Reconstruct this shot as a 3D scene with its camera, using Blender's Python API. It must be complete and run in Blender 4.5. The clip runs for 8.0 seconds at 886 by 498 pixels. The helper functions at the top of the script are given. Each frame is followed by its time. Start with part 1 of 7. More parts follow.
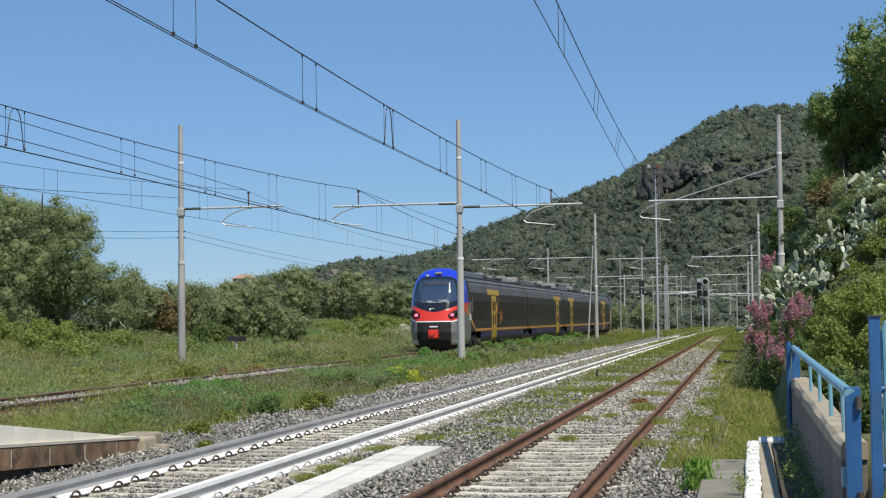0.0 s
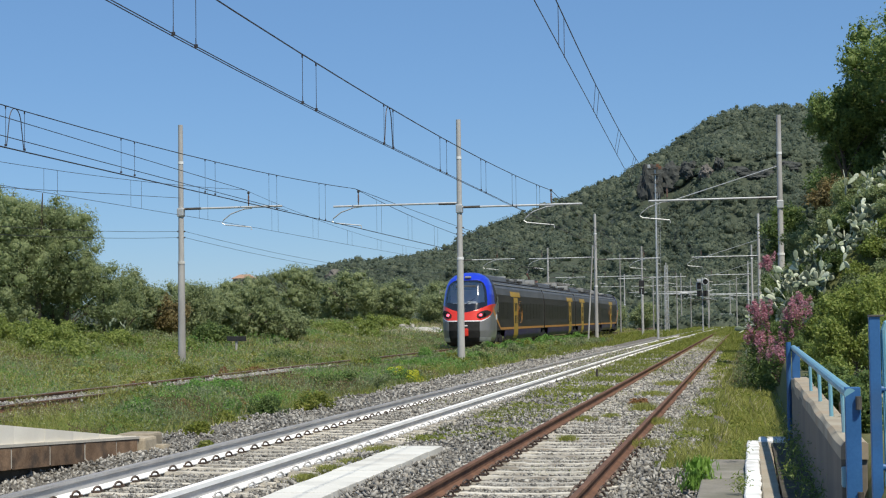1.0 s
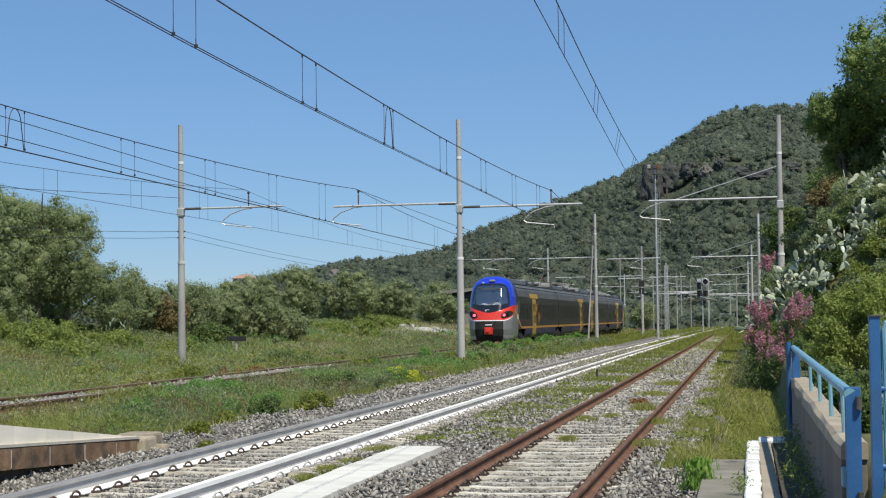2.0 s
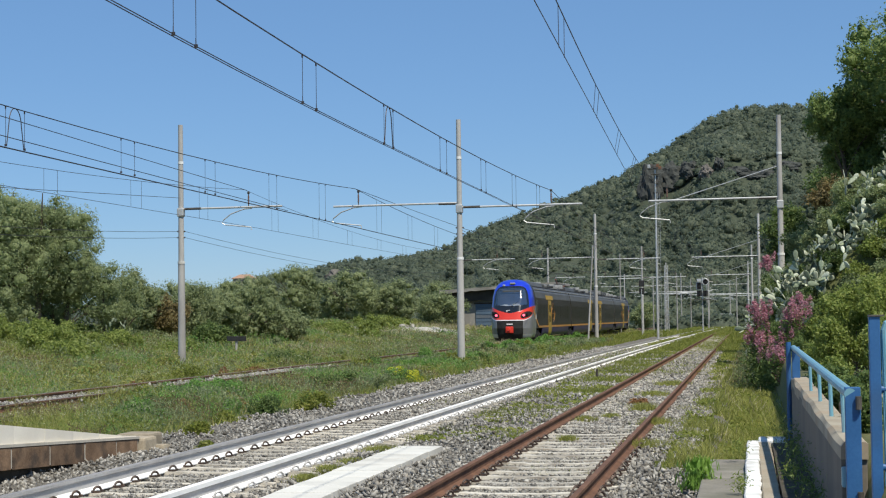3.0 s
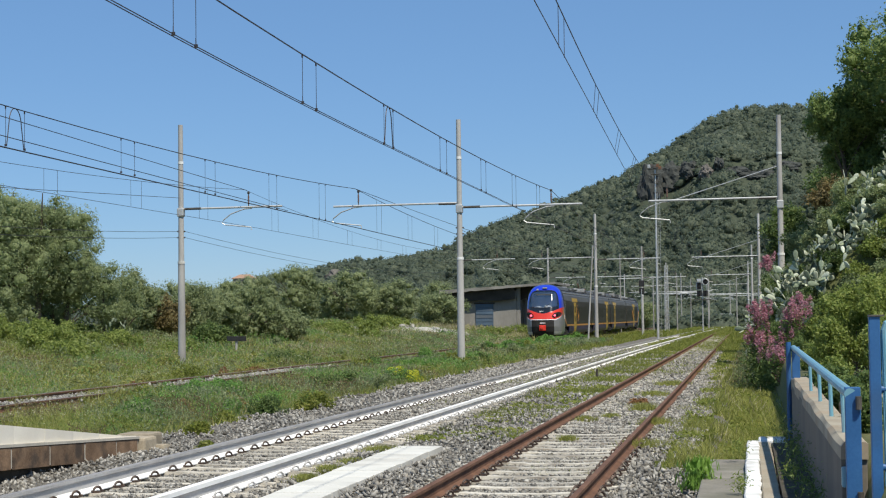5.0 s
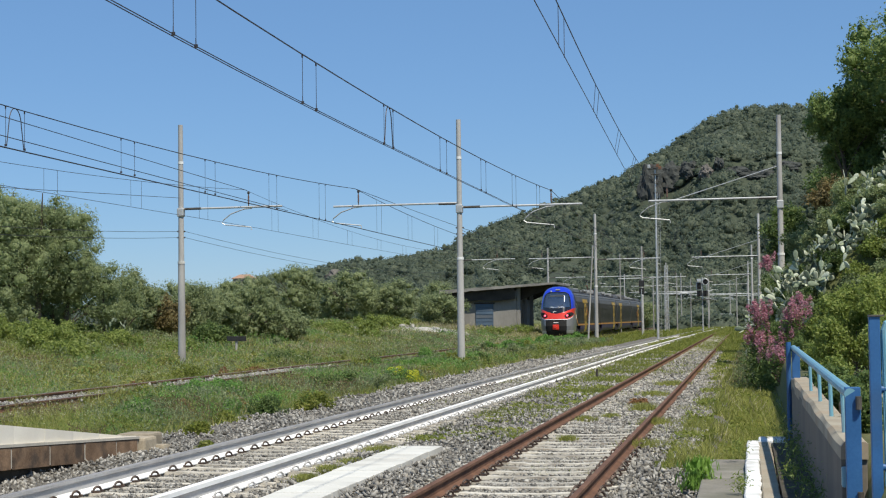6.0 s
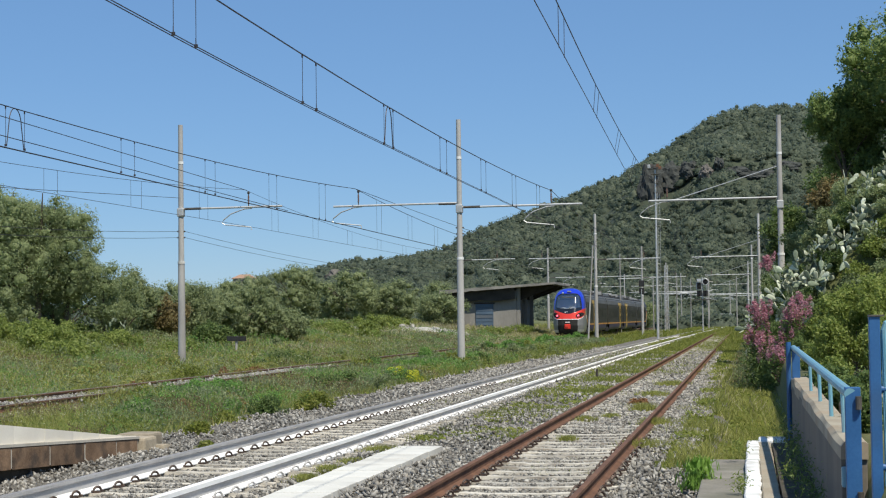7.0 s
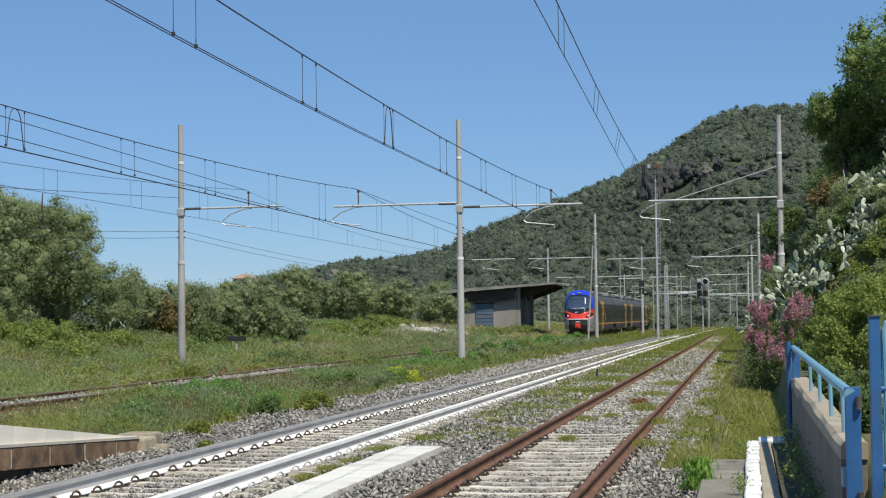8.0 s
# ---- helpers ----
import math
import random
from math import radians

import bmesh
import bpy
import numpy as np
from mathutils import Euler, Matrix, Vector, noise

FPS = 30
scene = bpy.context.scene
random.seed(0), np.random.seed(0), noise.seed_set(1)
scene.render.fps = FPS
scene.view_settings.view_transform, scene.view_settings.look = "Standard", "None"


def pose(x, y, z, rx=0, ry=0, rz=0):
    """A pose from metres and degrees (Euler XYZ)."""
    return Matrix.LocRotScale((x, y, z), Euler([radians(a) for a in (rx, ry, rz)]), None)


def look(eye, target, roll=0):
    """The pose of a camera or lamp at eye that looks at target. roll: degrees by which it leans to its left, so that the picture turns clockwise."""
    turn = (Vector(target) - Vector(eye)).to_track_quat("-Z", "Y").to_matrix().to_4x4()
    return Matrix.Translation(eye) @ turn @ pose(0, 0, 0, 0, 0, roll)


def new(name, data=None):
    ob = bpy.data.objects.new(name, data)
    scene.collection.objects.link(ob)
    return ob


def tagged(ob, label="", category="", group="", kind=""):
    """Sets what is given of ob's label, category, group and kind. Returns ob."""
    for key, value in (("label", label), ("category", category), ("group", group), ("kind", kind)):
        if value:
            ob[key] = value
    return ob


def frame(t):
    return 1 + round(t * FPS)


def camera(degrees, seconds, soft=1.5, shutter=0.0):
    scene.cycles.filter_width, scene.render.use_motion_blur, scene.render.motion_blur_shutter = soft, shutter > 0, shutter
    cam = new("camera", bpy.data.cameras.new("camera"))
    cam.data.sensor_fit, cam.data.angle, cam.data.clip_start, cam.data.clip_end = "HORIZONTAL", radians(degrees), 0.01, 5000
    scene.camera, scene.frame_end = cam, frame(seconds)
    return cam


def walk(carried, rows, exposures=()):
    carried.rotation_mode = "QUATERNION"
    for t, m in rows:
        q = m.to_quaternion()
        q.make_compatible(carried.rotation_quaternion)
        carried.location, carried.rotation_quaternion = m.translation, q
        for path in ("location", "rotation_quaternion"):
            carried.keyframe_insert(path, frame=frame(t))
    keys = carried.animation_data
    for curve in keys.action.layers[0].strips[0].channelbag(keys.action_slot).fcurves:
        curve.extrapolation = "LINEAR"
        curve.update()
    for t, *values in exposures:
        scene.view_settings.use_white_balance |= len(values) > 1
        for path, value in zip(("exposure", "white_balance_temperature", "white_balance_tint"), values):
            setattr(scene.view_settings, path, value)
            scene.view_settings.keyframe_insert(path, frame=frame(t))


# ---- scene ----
# Camera: a tripod beside the siding, long lens.
cam = camera(28.385, 8.0, soft=1.15)
EYE = Vector((0.0, 0.0, 1.6))
AIM = EYE + Vector((-0.16972, 0.98466, 0.04062)) * 100
walk(cam, [(0.0, look(EYE, AIM, -0.742)), (8.0, look(EYE, AIM, -0.742))])

# ---- light ----
SUN_ELEVATION, SUN_AZIMUTH = radians(58), radians(142)   # azimuth clockwise from +Y
world = bpy.data.worlds.new("sky")
scene.world = world
world.use_nodes = True
wn = world.node_tree.nodes
sky = wn.new("ShaderNodeTexSky")
sky.sky_type = "NISHITA"
sky.sun_disc = False
sky.sun_elevation, sky.sun_rotation = SUN_ELEVATION, SUN_AZIMUTH
sky.altitude, sky.air_density, sky.dust_density, sky.ozone_density = 0, 0.90, 0.0, 7.0
wn["Background"].inputs["Strength"].default_value = 0.092
tint = wn.new("ShaderNodeMix")
tint.data_type, tint.blend_type = "RGBA", "MULTIPLY"
tint.inputs["Factor"].default_value = 1.0
tint.inputs["B"].default_value = (0.90, 0.99, 1.125, 1)
world.node_tree.links.new(sky.outputs[0], tint.inputs["A"])
even = wn.new("ShaderNodeMix")
even.data_type = "RGBA"
even.inputs["Factor"].default_value = 0.38
even.inputs["B"].default_value = (2.12, 4.32, 7.3, 1)
world.node_tree.links.new(tint.outputs["Result"], even.inputs["A"])
world.node_tree.links.new(even.outputs["Result"], wn["Background"].inputs["Color"])

sun = new("sun", bpy.data.lights.new("sun", "SUN"))
sun.data.energy, sun.data.angle, sun.data.color = 4.8, radians(0.55), (1.0, 0.95, 0.825)
to_sun = Vector((math.sin(SUN_AZIMUTH) * math.cos(SUN_ELEVATION), math.cos(SUN_AZIMUTH) * math.cos(SUN_ELEVATION), math.sin(SUN_ELEVATION)))
sun.matrix_world = look(to_sun * 50, (0, 0, 0))
scene.view_settings.exposure = 0.0

RNG = np.random.default_rng(7)


# ---- materials ----
def surf(name, a, b, rough=0.8, metal=0.0, scale=2.0, fine=30.0, bump=0.3, depth=0.01, vary=0.0, island=False, dirt=None, dirt_amount=0.5, thin=0.0, coat=0.0, stretch=None, fine_mix=0.35):
    """A surface between two colours at two scales, with relief, optional stains, and variation from piece to piece."""
    m = bpy.data.materials.new(name)
    m.use_nodes = True
    n, l = m.node_tree.nodes, m.node_tree.links
    p = n["Principled BSDF"]
    tc = n.new("ShaderNodeTexCoord")
    info = n.new("ShaderNodeObjectInfo")
    geo = n.new("ShaderNodeNewGeometry")
    add = n.new("ShaderNodeVectorMath")
    add.operation = "MULTIPLY_ADD"
    l.new(info.outputs["Random"], add.inputs[0])
    add.inputs[1].default_value = (13.7, 7.1, 3.3)
    l.new(tc.outputs["Object"], add.inputs[2])
    vec = add.outputs[0]
    if stretch:
        mp = n.new("ShaderNodeMapping")
        mp.inputs["Scale"].default_value = stretch
        l.new(vec, mp.inputs["Vector"])
        vec = mp.outputs[0]
    big, small = n.new("ShaderNodeTexNoise"), n.new("ShaderNodeTexNoise")
    big.inputs["Scale"].default_value, small.inputs["Scale"].default_value = scale, fine
    big.inputs["Detail"].default_value, small.inputs["Detail"].default_value = 4, 3
    l.new(vec, big.inputs["Vector"]), l.new(vec, small.inputs["Vector"])
    mixf = n.new("ShaderNodeMix")
    mixf.inputs["Factor"].default_value = fine_mix
    l.new(big.outputs["Fac"], mixf.inputs["A"]), l.new(small.outputs["Fac"], mixf.inputs["B"])
    ramp = n.new("ShaderNodeMapRange")
    ramp.inputs["From Min"].default_value, ramp.inputs["From Max"].default_value = 0.35, 0.65
    l.new(mixf.outputs["Result"], ramp.inputs["Value"])
    col = n.new("ShaderNodeMix")
    col.data_type = "RGBA"
    col.inputs["A"].default_value, col.inputs["B"].default_value = (*a, 1), (*b, 1)
    l.new(ramp.outputs["Result"], col.inputs["Factor"])
    out = col.outputs["Result"]
    if dirt:
        spots = n.new("ShaderNodeTexNoise")
        spots.inputs["Scale"].default_value, spots.inputs["Detail"].default_value = scale * 0.6, 6
        l.new(vec, spots.inputs["Vector"])
        cut = n.new("ShaderNodeMapRange")
        cut.inputs["From Min"].default_value, cut.inputs["From Max"].default_value = 0.5, 0.66
        cut.inputs["To Max"].default_value = dirt_amount
        l.new(spots.outputs["Fac"], cut.inputs["Value"])
        dm = n.new("ShaderNodeMix")
        dm.data_type = "RGBA"
        l.new(cut.outputs["Result"], dm.inputs["Factor"])
        l.new(out, dm.inputs["A"])
        dm.inputs["B"].default_value = (*dirt, 1)
        out = dm.outputs["Result"]
    if vary:
        hsv = n.new("ShaderNodeHueSaturation")
        vr = n.new("ShaderNodeMapRange")
        vr.inputs["To Min"].default_value, vr.inputs["To Max"].default_value = 1 - vary, 1 + vary
        l.new(geo.outputs["Random Per Island"] if island else info.outputs["Random"], vr.inputs["Value"])
        l.new(vr.outputs["Result"], hsv.inputs["Value"])
        l.new(out, hsv.inputs["Color"])
        out = hsv.outputs["Color"]
    l.new(out, p.inputs["Base Color"])
    p.inputs["Roughness"].default_value, p.inputs["Metallic"].default_value = rough, metal
    p.inputs["Coat Weight"].default_value = coat
    p.inputs["Coat Roughness"].default_value = 0.08
    if bump:
        bp = n.new("ShaderNodeBump")
        bp.inputs["Strength"].default_value, bp.inputs["Distance"].default_value = bump, depth
        l.new(mixf.outputs["Result"], bp.inputs["Height"])
        l.new(bp.outputs["Normal"], p.inputs["Normal"])
    if thin:
        tr = n.new("ShaderNodeBsdfTranslucent")
        l.new(out, tr.inputs["Color"])
        ms = n.new("ShaderNodeMixShader")
        ms.inputs["Fac"].default_value = thin
        l.new(p.outputs[0], ms.inputs[1]), l.new(tr.outputs[0], ms.inputs[2])
        l.new(ms.outputs[0], n["Material Output"].inputs["Surface"])
    return m


def leafy(name, a, b, c, thin=0.3, rough=0.5, grain=5.0, patch=0.55):
    """Leaves: three colours spread leaf by leaf, with patches of tone over the crown."""
    m = bpy.data.materials.new(name)
    m.use_nodes = True
    n, l = m.node_tree.nodes, m.node_tree.links
    p = n["Principled BSDF"]
    geo, tc = n.new("ShaderNodeNewGeometry"), n.new("ShaderNodeTexCoord")
    nz = n.new("ShaderNodeTexNoise")
    nz.inputs["Scale"].default_value = patch
    l.new(tc.outputs["Object"], nz.inputs["Vector"])
    mean = n.new("ShaderNodeMix")
    mean.inputs["Factor"].default_value = 0.5
    l.new(geo.outputs["Random Per Island"], mean.inputs["A"]), l.new(nz.outputs["Fac"], mean.inputs["B"])
    r = n.new("ShaderNodeValToRGB")
    r.color_ramp.elements[0].color, r.color_ramp.elements[1].color = (*a, 1), (*c, 1)
    r.color_ramp.elements[0].position, r.color_ramp.elements[1].position = 0.22, 0.8
    e = r.color_ramp.elements.new(0.5)
    e.color = (*b, 1)
    l.new(mean.outputs["Result"], r.inputs["Fac"])
    l.new(r.outputs["Color"], p.inputs["Base Color"])
    p.inputs["Roughness"].default_value = rough
    p.inputs["Specular IOR Level"].default_value = 0.3
    fuzz, bp = n.new("ShaderNodeTexNoise"), n.new("ShaderNodeBump")
    fuzz.inputs["Scale"].default_value, fuzz.inputs["Detail"].default_value = grain, 3
    l.new(tc.outputs["Object"], fuzz.inputs["Vector"])
    bp.inputs["Strength"].default_value, bp.inputs["Distance"].default_value = 0.9, 0.6 / grain
    l.new(fuzz.outputs["Fac"], bp.inputs["Height"])
    l.new(bp.outputs["Normal"], p.inputs["Normal"])
    tr = n.new("ShaderNodeBsdfTranslucent")
    l.new(r.outputs["Color"], tr.inputs["Color"])
    ms = n.new("ShaderNodeMixShader")
    ms.inputs["Fac"].default_value = thin
    l.new(p.outputs[0], ms.inputs[1]), l.new(tr.outputs[0], ms.inputs[2])
    l.new(ms.outputs[0], n["Material Output"].inputs["Surface"])
    return m


def glow(name, colour, strength):
    m = bpy.data.materials.new(name)
    m.use_nodes = True
    p = m.node_tree.nodes["Principled BSDF"]
    p.inputs["Base Color"].default_value = (*colour, 1)
    p.inputs["Emission Color"].default_value, p.inputs["Emission Strength"].default_value = (*colour, 1), strength
    return m


M_RUST = surf("rusty_steel", (0.105, 0.048, 0.027), (0.21, 0.105, 0.060), 0.85, 0.0, 3, 60, 0.4, 0.004, 0.1)
M_WEB = surf("grey_rail_web", (0.40, 0.385, 0.37), (0.56, 0.54, 0.52), 0.7, 0.1, 2, 40, 0.2, 0.002)
M_HEADGREY = surf("grey_rail_head", (0.28, 0.26, 0.245), (0.40, 0.375, 0.355), 0.55, 0.2, 1.5, 30, 0.1, 0.001)
M_DULLTOP = surf("dull_rail_head", (0.22, 0.16, 0.13), (0.36, 0.29, 0.25), 0.5, 0.5, 2, 40, 0.1, 0.001)
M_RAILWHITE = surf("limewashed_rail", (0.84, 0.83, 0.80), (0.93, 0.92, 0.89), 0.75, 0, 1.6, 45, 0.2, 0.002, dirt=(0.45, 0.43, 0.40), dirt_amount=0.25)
M_SLEEPER = surf("weathered_concrete_sleeper", (0.45, 0.405, 0.33), (0.62, 0.565, 0.475), 0.9, 0, 5, 80, 0.4, 0.004, 0.24, dirt=(0.20, 0.17, 0.13), dirt_amount=0.6)
M_CLIP = surf("dark_spring_steel", (0.05, 0.035, 0.03), (0.12, 0.08, 0.06), 0.6, 0.4, 20, 90, 0.2, 0.002, 0.2)
M_CLIPWHITE = surf("limewashed_spring_steel", (0.22, 0.21, 0.20), (0.72, 0.70, 0.68), 0.7, 0.1, 14, 90, 0.2, 0.002, 0.25)
M_STONE = surf("limestone_ballast", (0.165, 0.155, 0.137), (0.375, 0.356, 0.320), 0.92, 0, 14, 90, 0.5, 0.004, 0.62, island=True, dirt=(0.20, 0.165, 0.125), dirt_amount=0.55)
M_BED = surf("ballast_bed", (0.10, 0.09, 0.072), (0.21, 0.193, 0.165), 0.95, 0, 9, 26, 1.0, 0.05, dirt=(0.15, 0.12, 0.085), dirt_amount=0.5, fine_mix=0.6)
M_OLDBED = surf("weedy_ballast_bed", (0.10, 0.095, 0.055), (0.19, 0.175, 0.12), 0.95, 0, 5, 26, 1.0, 0.05, dirt=(0.10, 0.12, 0.045), dirt_amount=0.7)
M_DIMSLEEPER = surf("stained_concrete_sleeper", (0.46, 0.42, 0.35), (0.66, 0.61, 0.52), 0.9, 0, 5, 80, 0.4, 0.004, 0.22, dirt=(0.18, 0.14, 0.10), dirt_amount=0.7)
M_OLDSLEEPER = surf("rotten_timber_sleeper", (0.11, 0.085, 0.06), (0.19, 0.15, 0.11), 0.95, 0, 4, 40, 0.6, 0.01, 0.2)
M_EARTH = surf("grassy_earth", (0.085, 0.105, 0.030), (0.14, 0.14, 0.055), 0.95, 0, 0.15, 4.0, 1.0, 0.15, dirt=(0.14, 0.105, 0.06), dirt_amount=0.6)
M_CONCRETE = surf("pale_concrete", (0.58, 0.56, 0.50), (0.74, 0.715, 0.65), 0.88, 0, 1.5, 50, 0.25, 0.004, 0.05, dirt=(0.30, 0.27, 0.23), dirt_amount=0.4)
M_GREYCONC = surf("grey_concrete", (0.27, 0.255, 0.24), (0.40, 0.385, 0.36), 0.9, 0, 1.3, 40, 0.3, 0.005, 0.06, dirt=(0.16, 0.145, 0.12), dirt_amount=0.5)
M_OLDCONC = surf("worn_dark_concrete", (0.175, 0.158, 0.128), (0.28, 0.256, 0.212), 0.92, 0, 2.0, 40, 0.5, 0.008, 0.1, dirt=(0.10, 0.10, 0.06), dirt_amount=0.6)
M_WALLCONC = surf("plastered_wall", (0.128, 0.111, 0.090), (0.215, 0.188, 0.155), 0.9, 0, 1.0, 30, 0.35, 0.006, dirt=(0.22, 0.17, 0.12), dirt_amount=0.55, stretch=(1, 1, 0.4))
# Soil in the gutter; on the platform footing it stands in for shade.
M_SOILSHADE = surf("dark_soil_and_shade", (0.045, 0.038, 0.026), (0.085, 0.072, 0.050), 0.95, 0, 6, 50, 0.8, 0.02)
M_COPING = surf("ochre_coping", (0.29, 0.245, 0.18), (0.41, 0.36, 0.275), 0.9, 0, 2.2, 40, 0.45, 0.006, dirt=(0.36, 0.26, 0.17), dirt_amount=0.5)
M_BRICKSTONE = surf("brown_kerb_stone", (0.120, 0.070, 0.038), (0.262, 0.165, 0.096), 0.9, 0, 5.0, 40, 0.7, 0.015, 0.3, dirt=(0.045, 0.034, 0.026), dirt_amount=0.8)
M_LIMEWASH = surf("limewashed_kerb", (0.80, 0.73, 0.60), (0.88, 0.82, 0.70), 0.85, 0, 1.2, 40, 0.2, 0.004, 0.06, dirt=(0.55, 0.51, 0.44), dirt_amount=0.45)
M_PALEMORTAR = surf("pale_mortar", (0.44, 0.40, 0.33), (0.58, 0.53, 0.44), 0.95, 0, 5, 60, 0.4, 0.005)
M_TANSTONE = surf("tan_rubble_stone", (0.28, 0.23, 0.16), (0.44, 0.37, 0.27), 0.95, 0, 4, 40, 0.6, 0.01, 0.15)
M_MAST = surf("spun_concrete_mast", (0.36, 0.345, 0.325), (0.50, 0.485, 0.46), 0.85, 0, 1.4, 35, 0.2, 0.003, 0.06, dirt=(0.24, 0.22, 0.20), dirt_amount=0.6, stretch=(1, 1, 0.3))
M_GALV = surf("galvanised_tube", (0.46, 0.46, 0.45), (0.62, 0.62, 0.61), 0.5, 0.45, 5, 60, 0.1, 0.002, 0.06)
M_DARKIRON = surf("weathered_iron", (0.06, 0.055, 0.05), (0.13, 0.115, 0.10), 0.65, 0.3, 8, 60, 0.2, 0.003)
M_WIRE = surf("oxidised_copper_wire", (0.045, 0.04, 0.045), (0.085, 0.075, 0.08), 0.55, 0.4, 4, 60, 0.0, 0.001)
M_CERAMIC = surf("brown_glazed_insulator", (0.13, 0.07, 0.05), (0.20, 0.12, 0.085), 0.25, 0, 12, 60, 0.0, 0.001)
M_WHITEPAINT = surf("worn_white_paint", (0.70, 0.70, 0.68), (0.86, 0.86, 0.84), 0.8, 0, 4, 50, 0.2, 0.002, dirt=(0.40, 0.37, 0.32), dirt_amount=0.7)
M_BLUE = surf("deep_blue_paint", (0.022, 0.098, 0.255), (0.040, 0.140, 0.335), 0.45, 0, 4, 60, 0.12, 0.002, dirt=(0.05, 0.08, 0.13), dirt_amount=0.3)
M_SKYBLUE = surf("light_blue_paint", (0.15, 0.36, 0.46), (0.23, 0.46, 0.56), 0.35, 0, 5, 60, 0.12, 0.002, dirt=(0.25, 0.30, 0.33), dirt_amount=0.4)
M_BARK = surf("grey_brown_bark", (0.085, 0.065, 0.045), (0.17, 0.135, 0.10), 0.95, 0, 4, 30, 0.8, 0.02)
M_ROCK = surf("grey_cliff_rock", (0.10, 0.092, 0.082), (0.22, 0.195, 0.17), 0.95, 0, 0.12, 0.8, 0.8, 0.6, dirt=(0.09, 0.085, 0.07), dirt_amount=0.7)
# Darker copy of the cliff rock, with the overhangs' shade in its colour.
M_ROCKSHADE = surf("shaded_cliff_rock", (0.040, 0.043, 0.040), (0.068, 0.071, 0.064), 0.95, 0, 0.15, 0.9, 0.8, 0.5)
M_HILL = surf("hillside_scrub", (0.038, 0.050, 0.029), (0.066, 0.078, 0.046), 0.95, 0, 0.03, 0.5, 0.8, 0.5)

L_OLIVE = leafy("olive_leaves", (0.190, 0.235, 0.103), (0.286, 0.333, 0.155), (0.388, 0.428, 0.230), 0.5)
L_TAMARISK = leafy("feathery_leaves", (0.210, 0.262, 0.114), (0.320, 0.378, 0.178), (0.440, 0.490, 0.262), 0.55)
L_DARK = leafy("dark_green_leaves", (0.078, 0.124, 0.039), (0.137, 0.202, 0.060), (0.260, 0.325, 0.104), 0.45)
L_CAROB = leafy("glossy_carob_leaves", (0.12, 0.18, 0.055), (0.21, 0.29, 0.085), (0.36, 0.43, 0.145), 0.5)
L_FRESH = leafy("fresh_green_leaves", (0.182, 0.240, 0.050), (0.270, 0.332, 0.078), (0.39, 0.43, 0.135), 0.5)
L_BROWN = leafy("browning_leaves", (0.17, 0.14, 0.062), (0.28, 0.21, 0.088), (0.27, 0.25, 0.11), 0.4)
# Leaf greens greyed and lightened to carry the haze of distance.
L_HILL = leafy("hazed_evergreen_leaves", (0.120, 0.153, 0.107), (0.188, 0.224, 0.153), (0.285, 0.318, 0.222), 0.6, 0.6, 3.2, 0.035)
L_GRASS = leafy("grass_blades", (0.225, 0.258, 0.060), (0.340, 0.352, 0.098), (0.51, 0.465, 0.18), 0.45)
L_GREENGRASS = leafy("lush_grass_blades", (0.160, 0.207, 0.032), (0.244, 0.277, 0.053), (0.365, 0.354, 0.095), 0.45)
L_FENNEL = leafy("vivid_fennel_leaves", (0.130, 0.265, 0.058), (0.200, 0.365, 0.085), (0.30, 0.44, 0.125), 0.5)
L_DOCK = leafy("bright_dock_leaves", (0.135, 0.265, 0.034), (0.205, 0.360, 0.055), (0.30, 0.45, 0.10), 0.45)
L_DRY = leafy("dry_straw", (0.32, 0.27, 0.15), (0.42, 0.37, 0.22), (0.52, 0.47, 0.32), 0.3)
L_PINK = leafy("pink_valerian_petals", (0.44, 0.17, 0.22), (0.57, 0.28, 0.33), (0.68, 0.44, 0.47), 0.4)
L_YELLOW = leafy("yellow_broom_petals", (0.42, 0.45, 0.035), (0.58, 0.59, 0.055), (0.70, 0.69, 0.10), 0.45)
L_VERGE = leafy("yellowing_verge_grass", (0.250, 0.275, 0.060), (0.350, 0.362, 0.090), (0.47, 0.45, 0.15), 0.45)
L_SEED = leafy("pale_seed_heads", (0.34, 0.33, 0.17), (0.43, 0.41, 0.23), (0.52, 0.49, 0.31), 0.4)
L_SORREL = leafy("rusty_sorrel_leaves", (0.15, 0.105, 0.05), (0.21, 0.155, 0.075), (0.27, 0.215, 0.11), 0.4)
L_RED = leafy("rusty_dock_leaves", (0.22, 0.10, 0.045), (0.30, 0.15, 0.065), (0.32, 0.22, 0.09), 0.35)


# ---- mesh helpers ----
def part(name, bm, material, parent=None, label="", smooth=False):
    """One mesh object from a bmesh, under a thing or a part."""
    me = bpy.data.meshes.new(name)
    bm.to_mesh(me)
    bm.free()
    me.materials.append(material)
    if smooth:
        me.shade_smooth()
    ob = new(name, me)
    ob.parent = parent
    return tagged(ob, label)


def piece(name, me, parent, m, label=""):
    """An object of its own on a shared mesh."""
    ob = new(name, me)
    ob.parent = parent
    ob.matrix_basis = m
    return tagged(ob, label)


def shared(name, bm, material, smooth=False):
    me = bpy.data.meshes.new(name)
    bm.to_mesh(me)
    bm.free()
    me.materials.append(material)
    if smooth:
        me.shade_smooth()
    return me


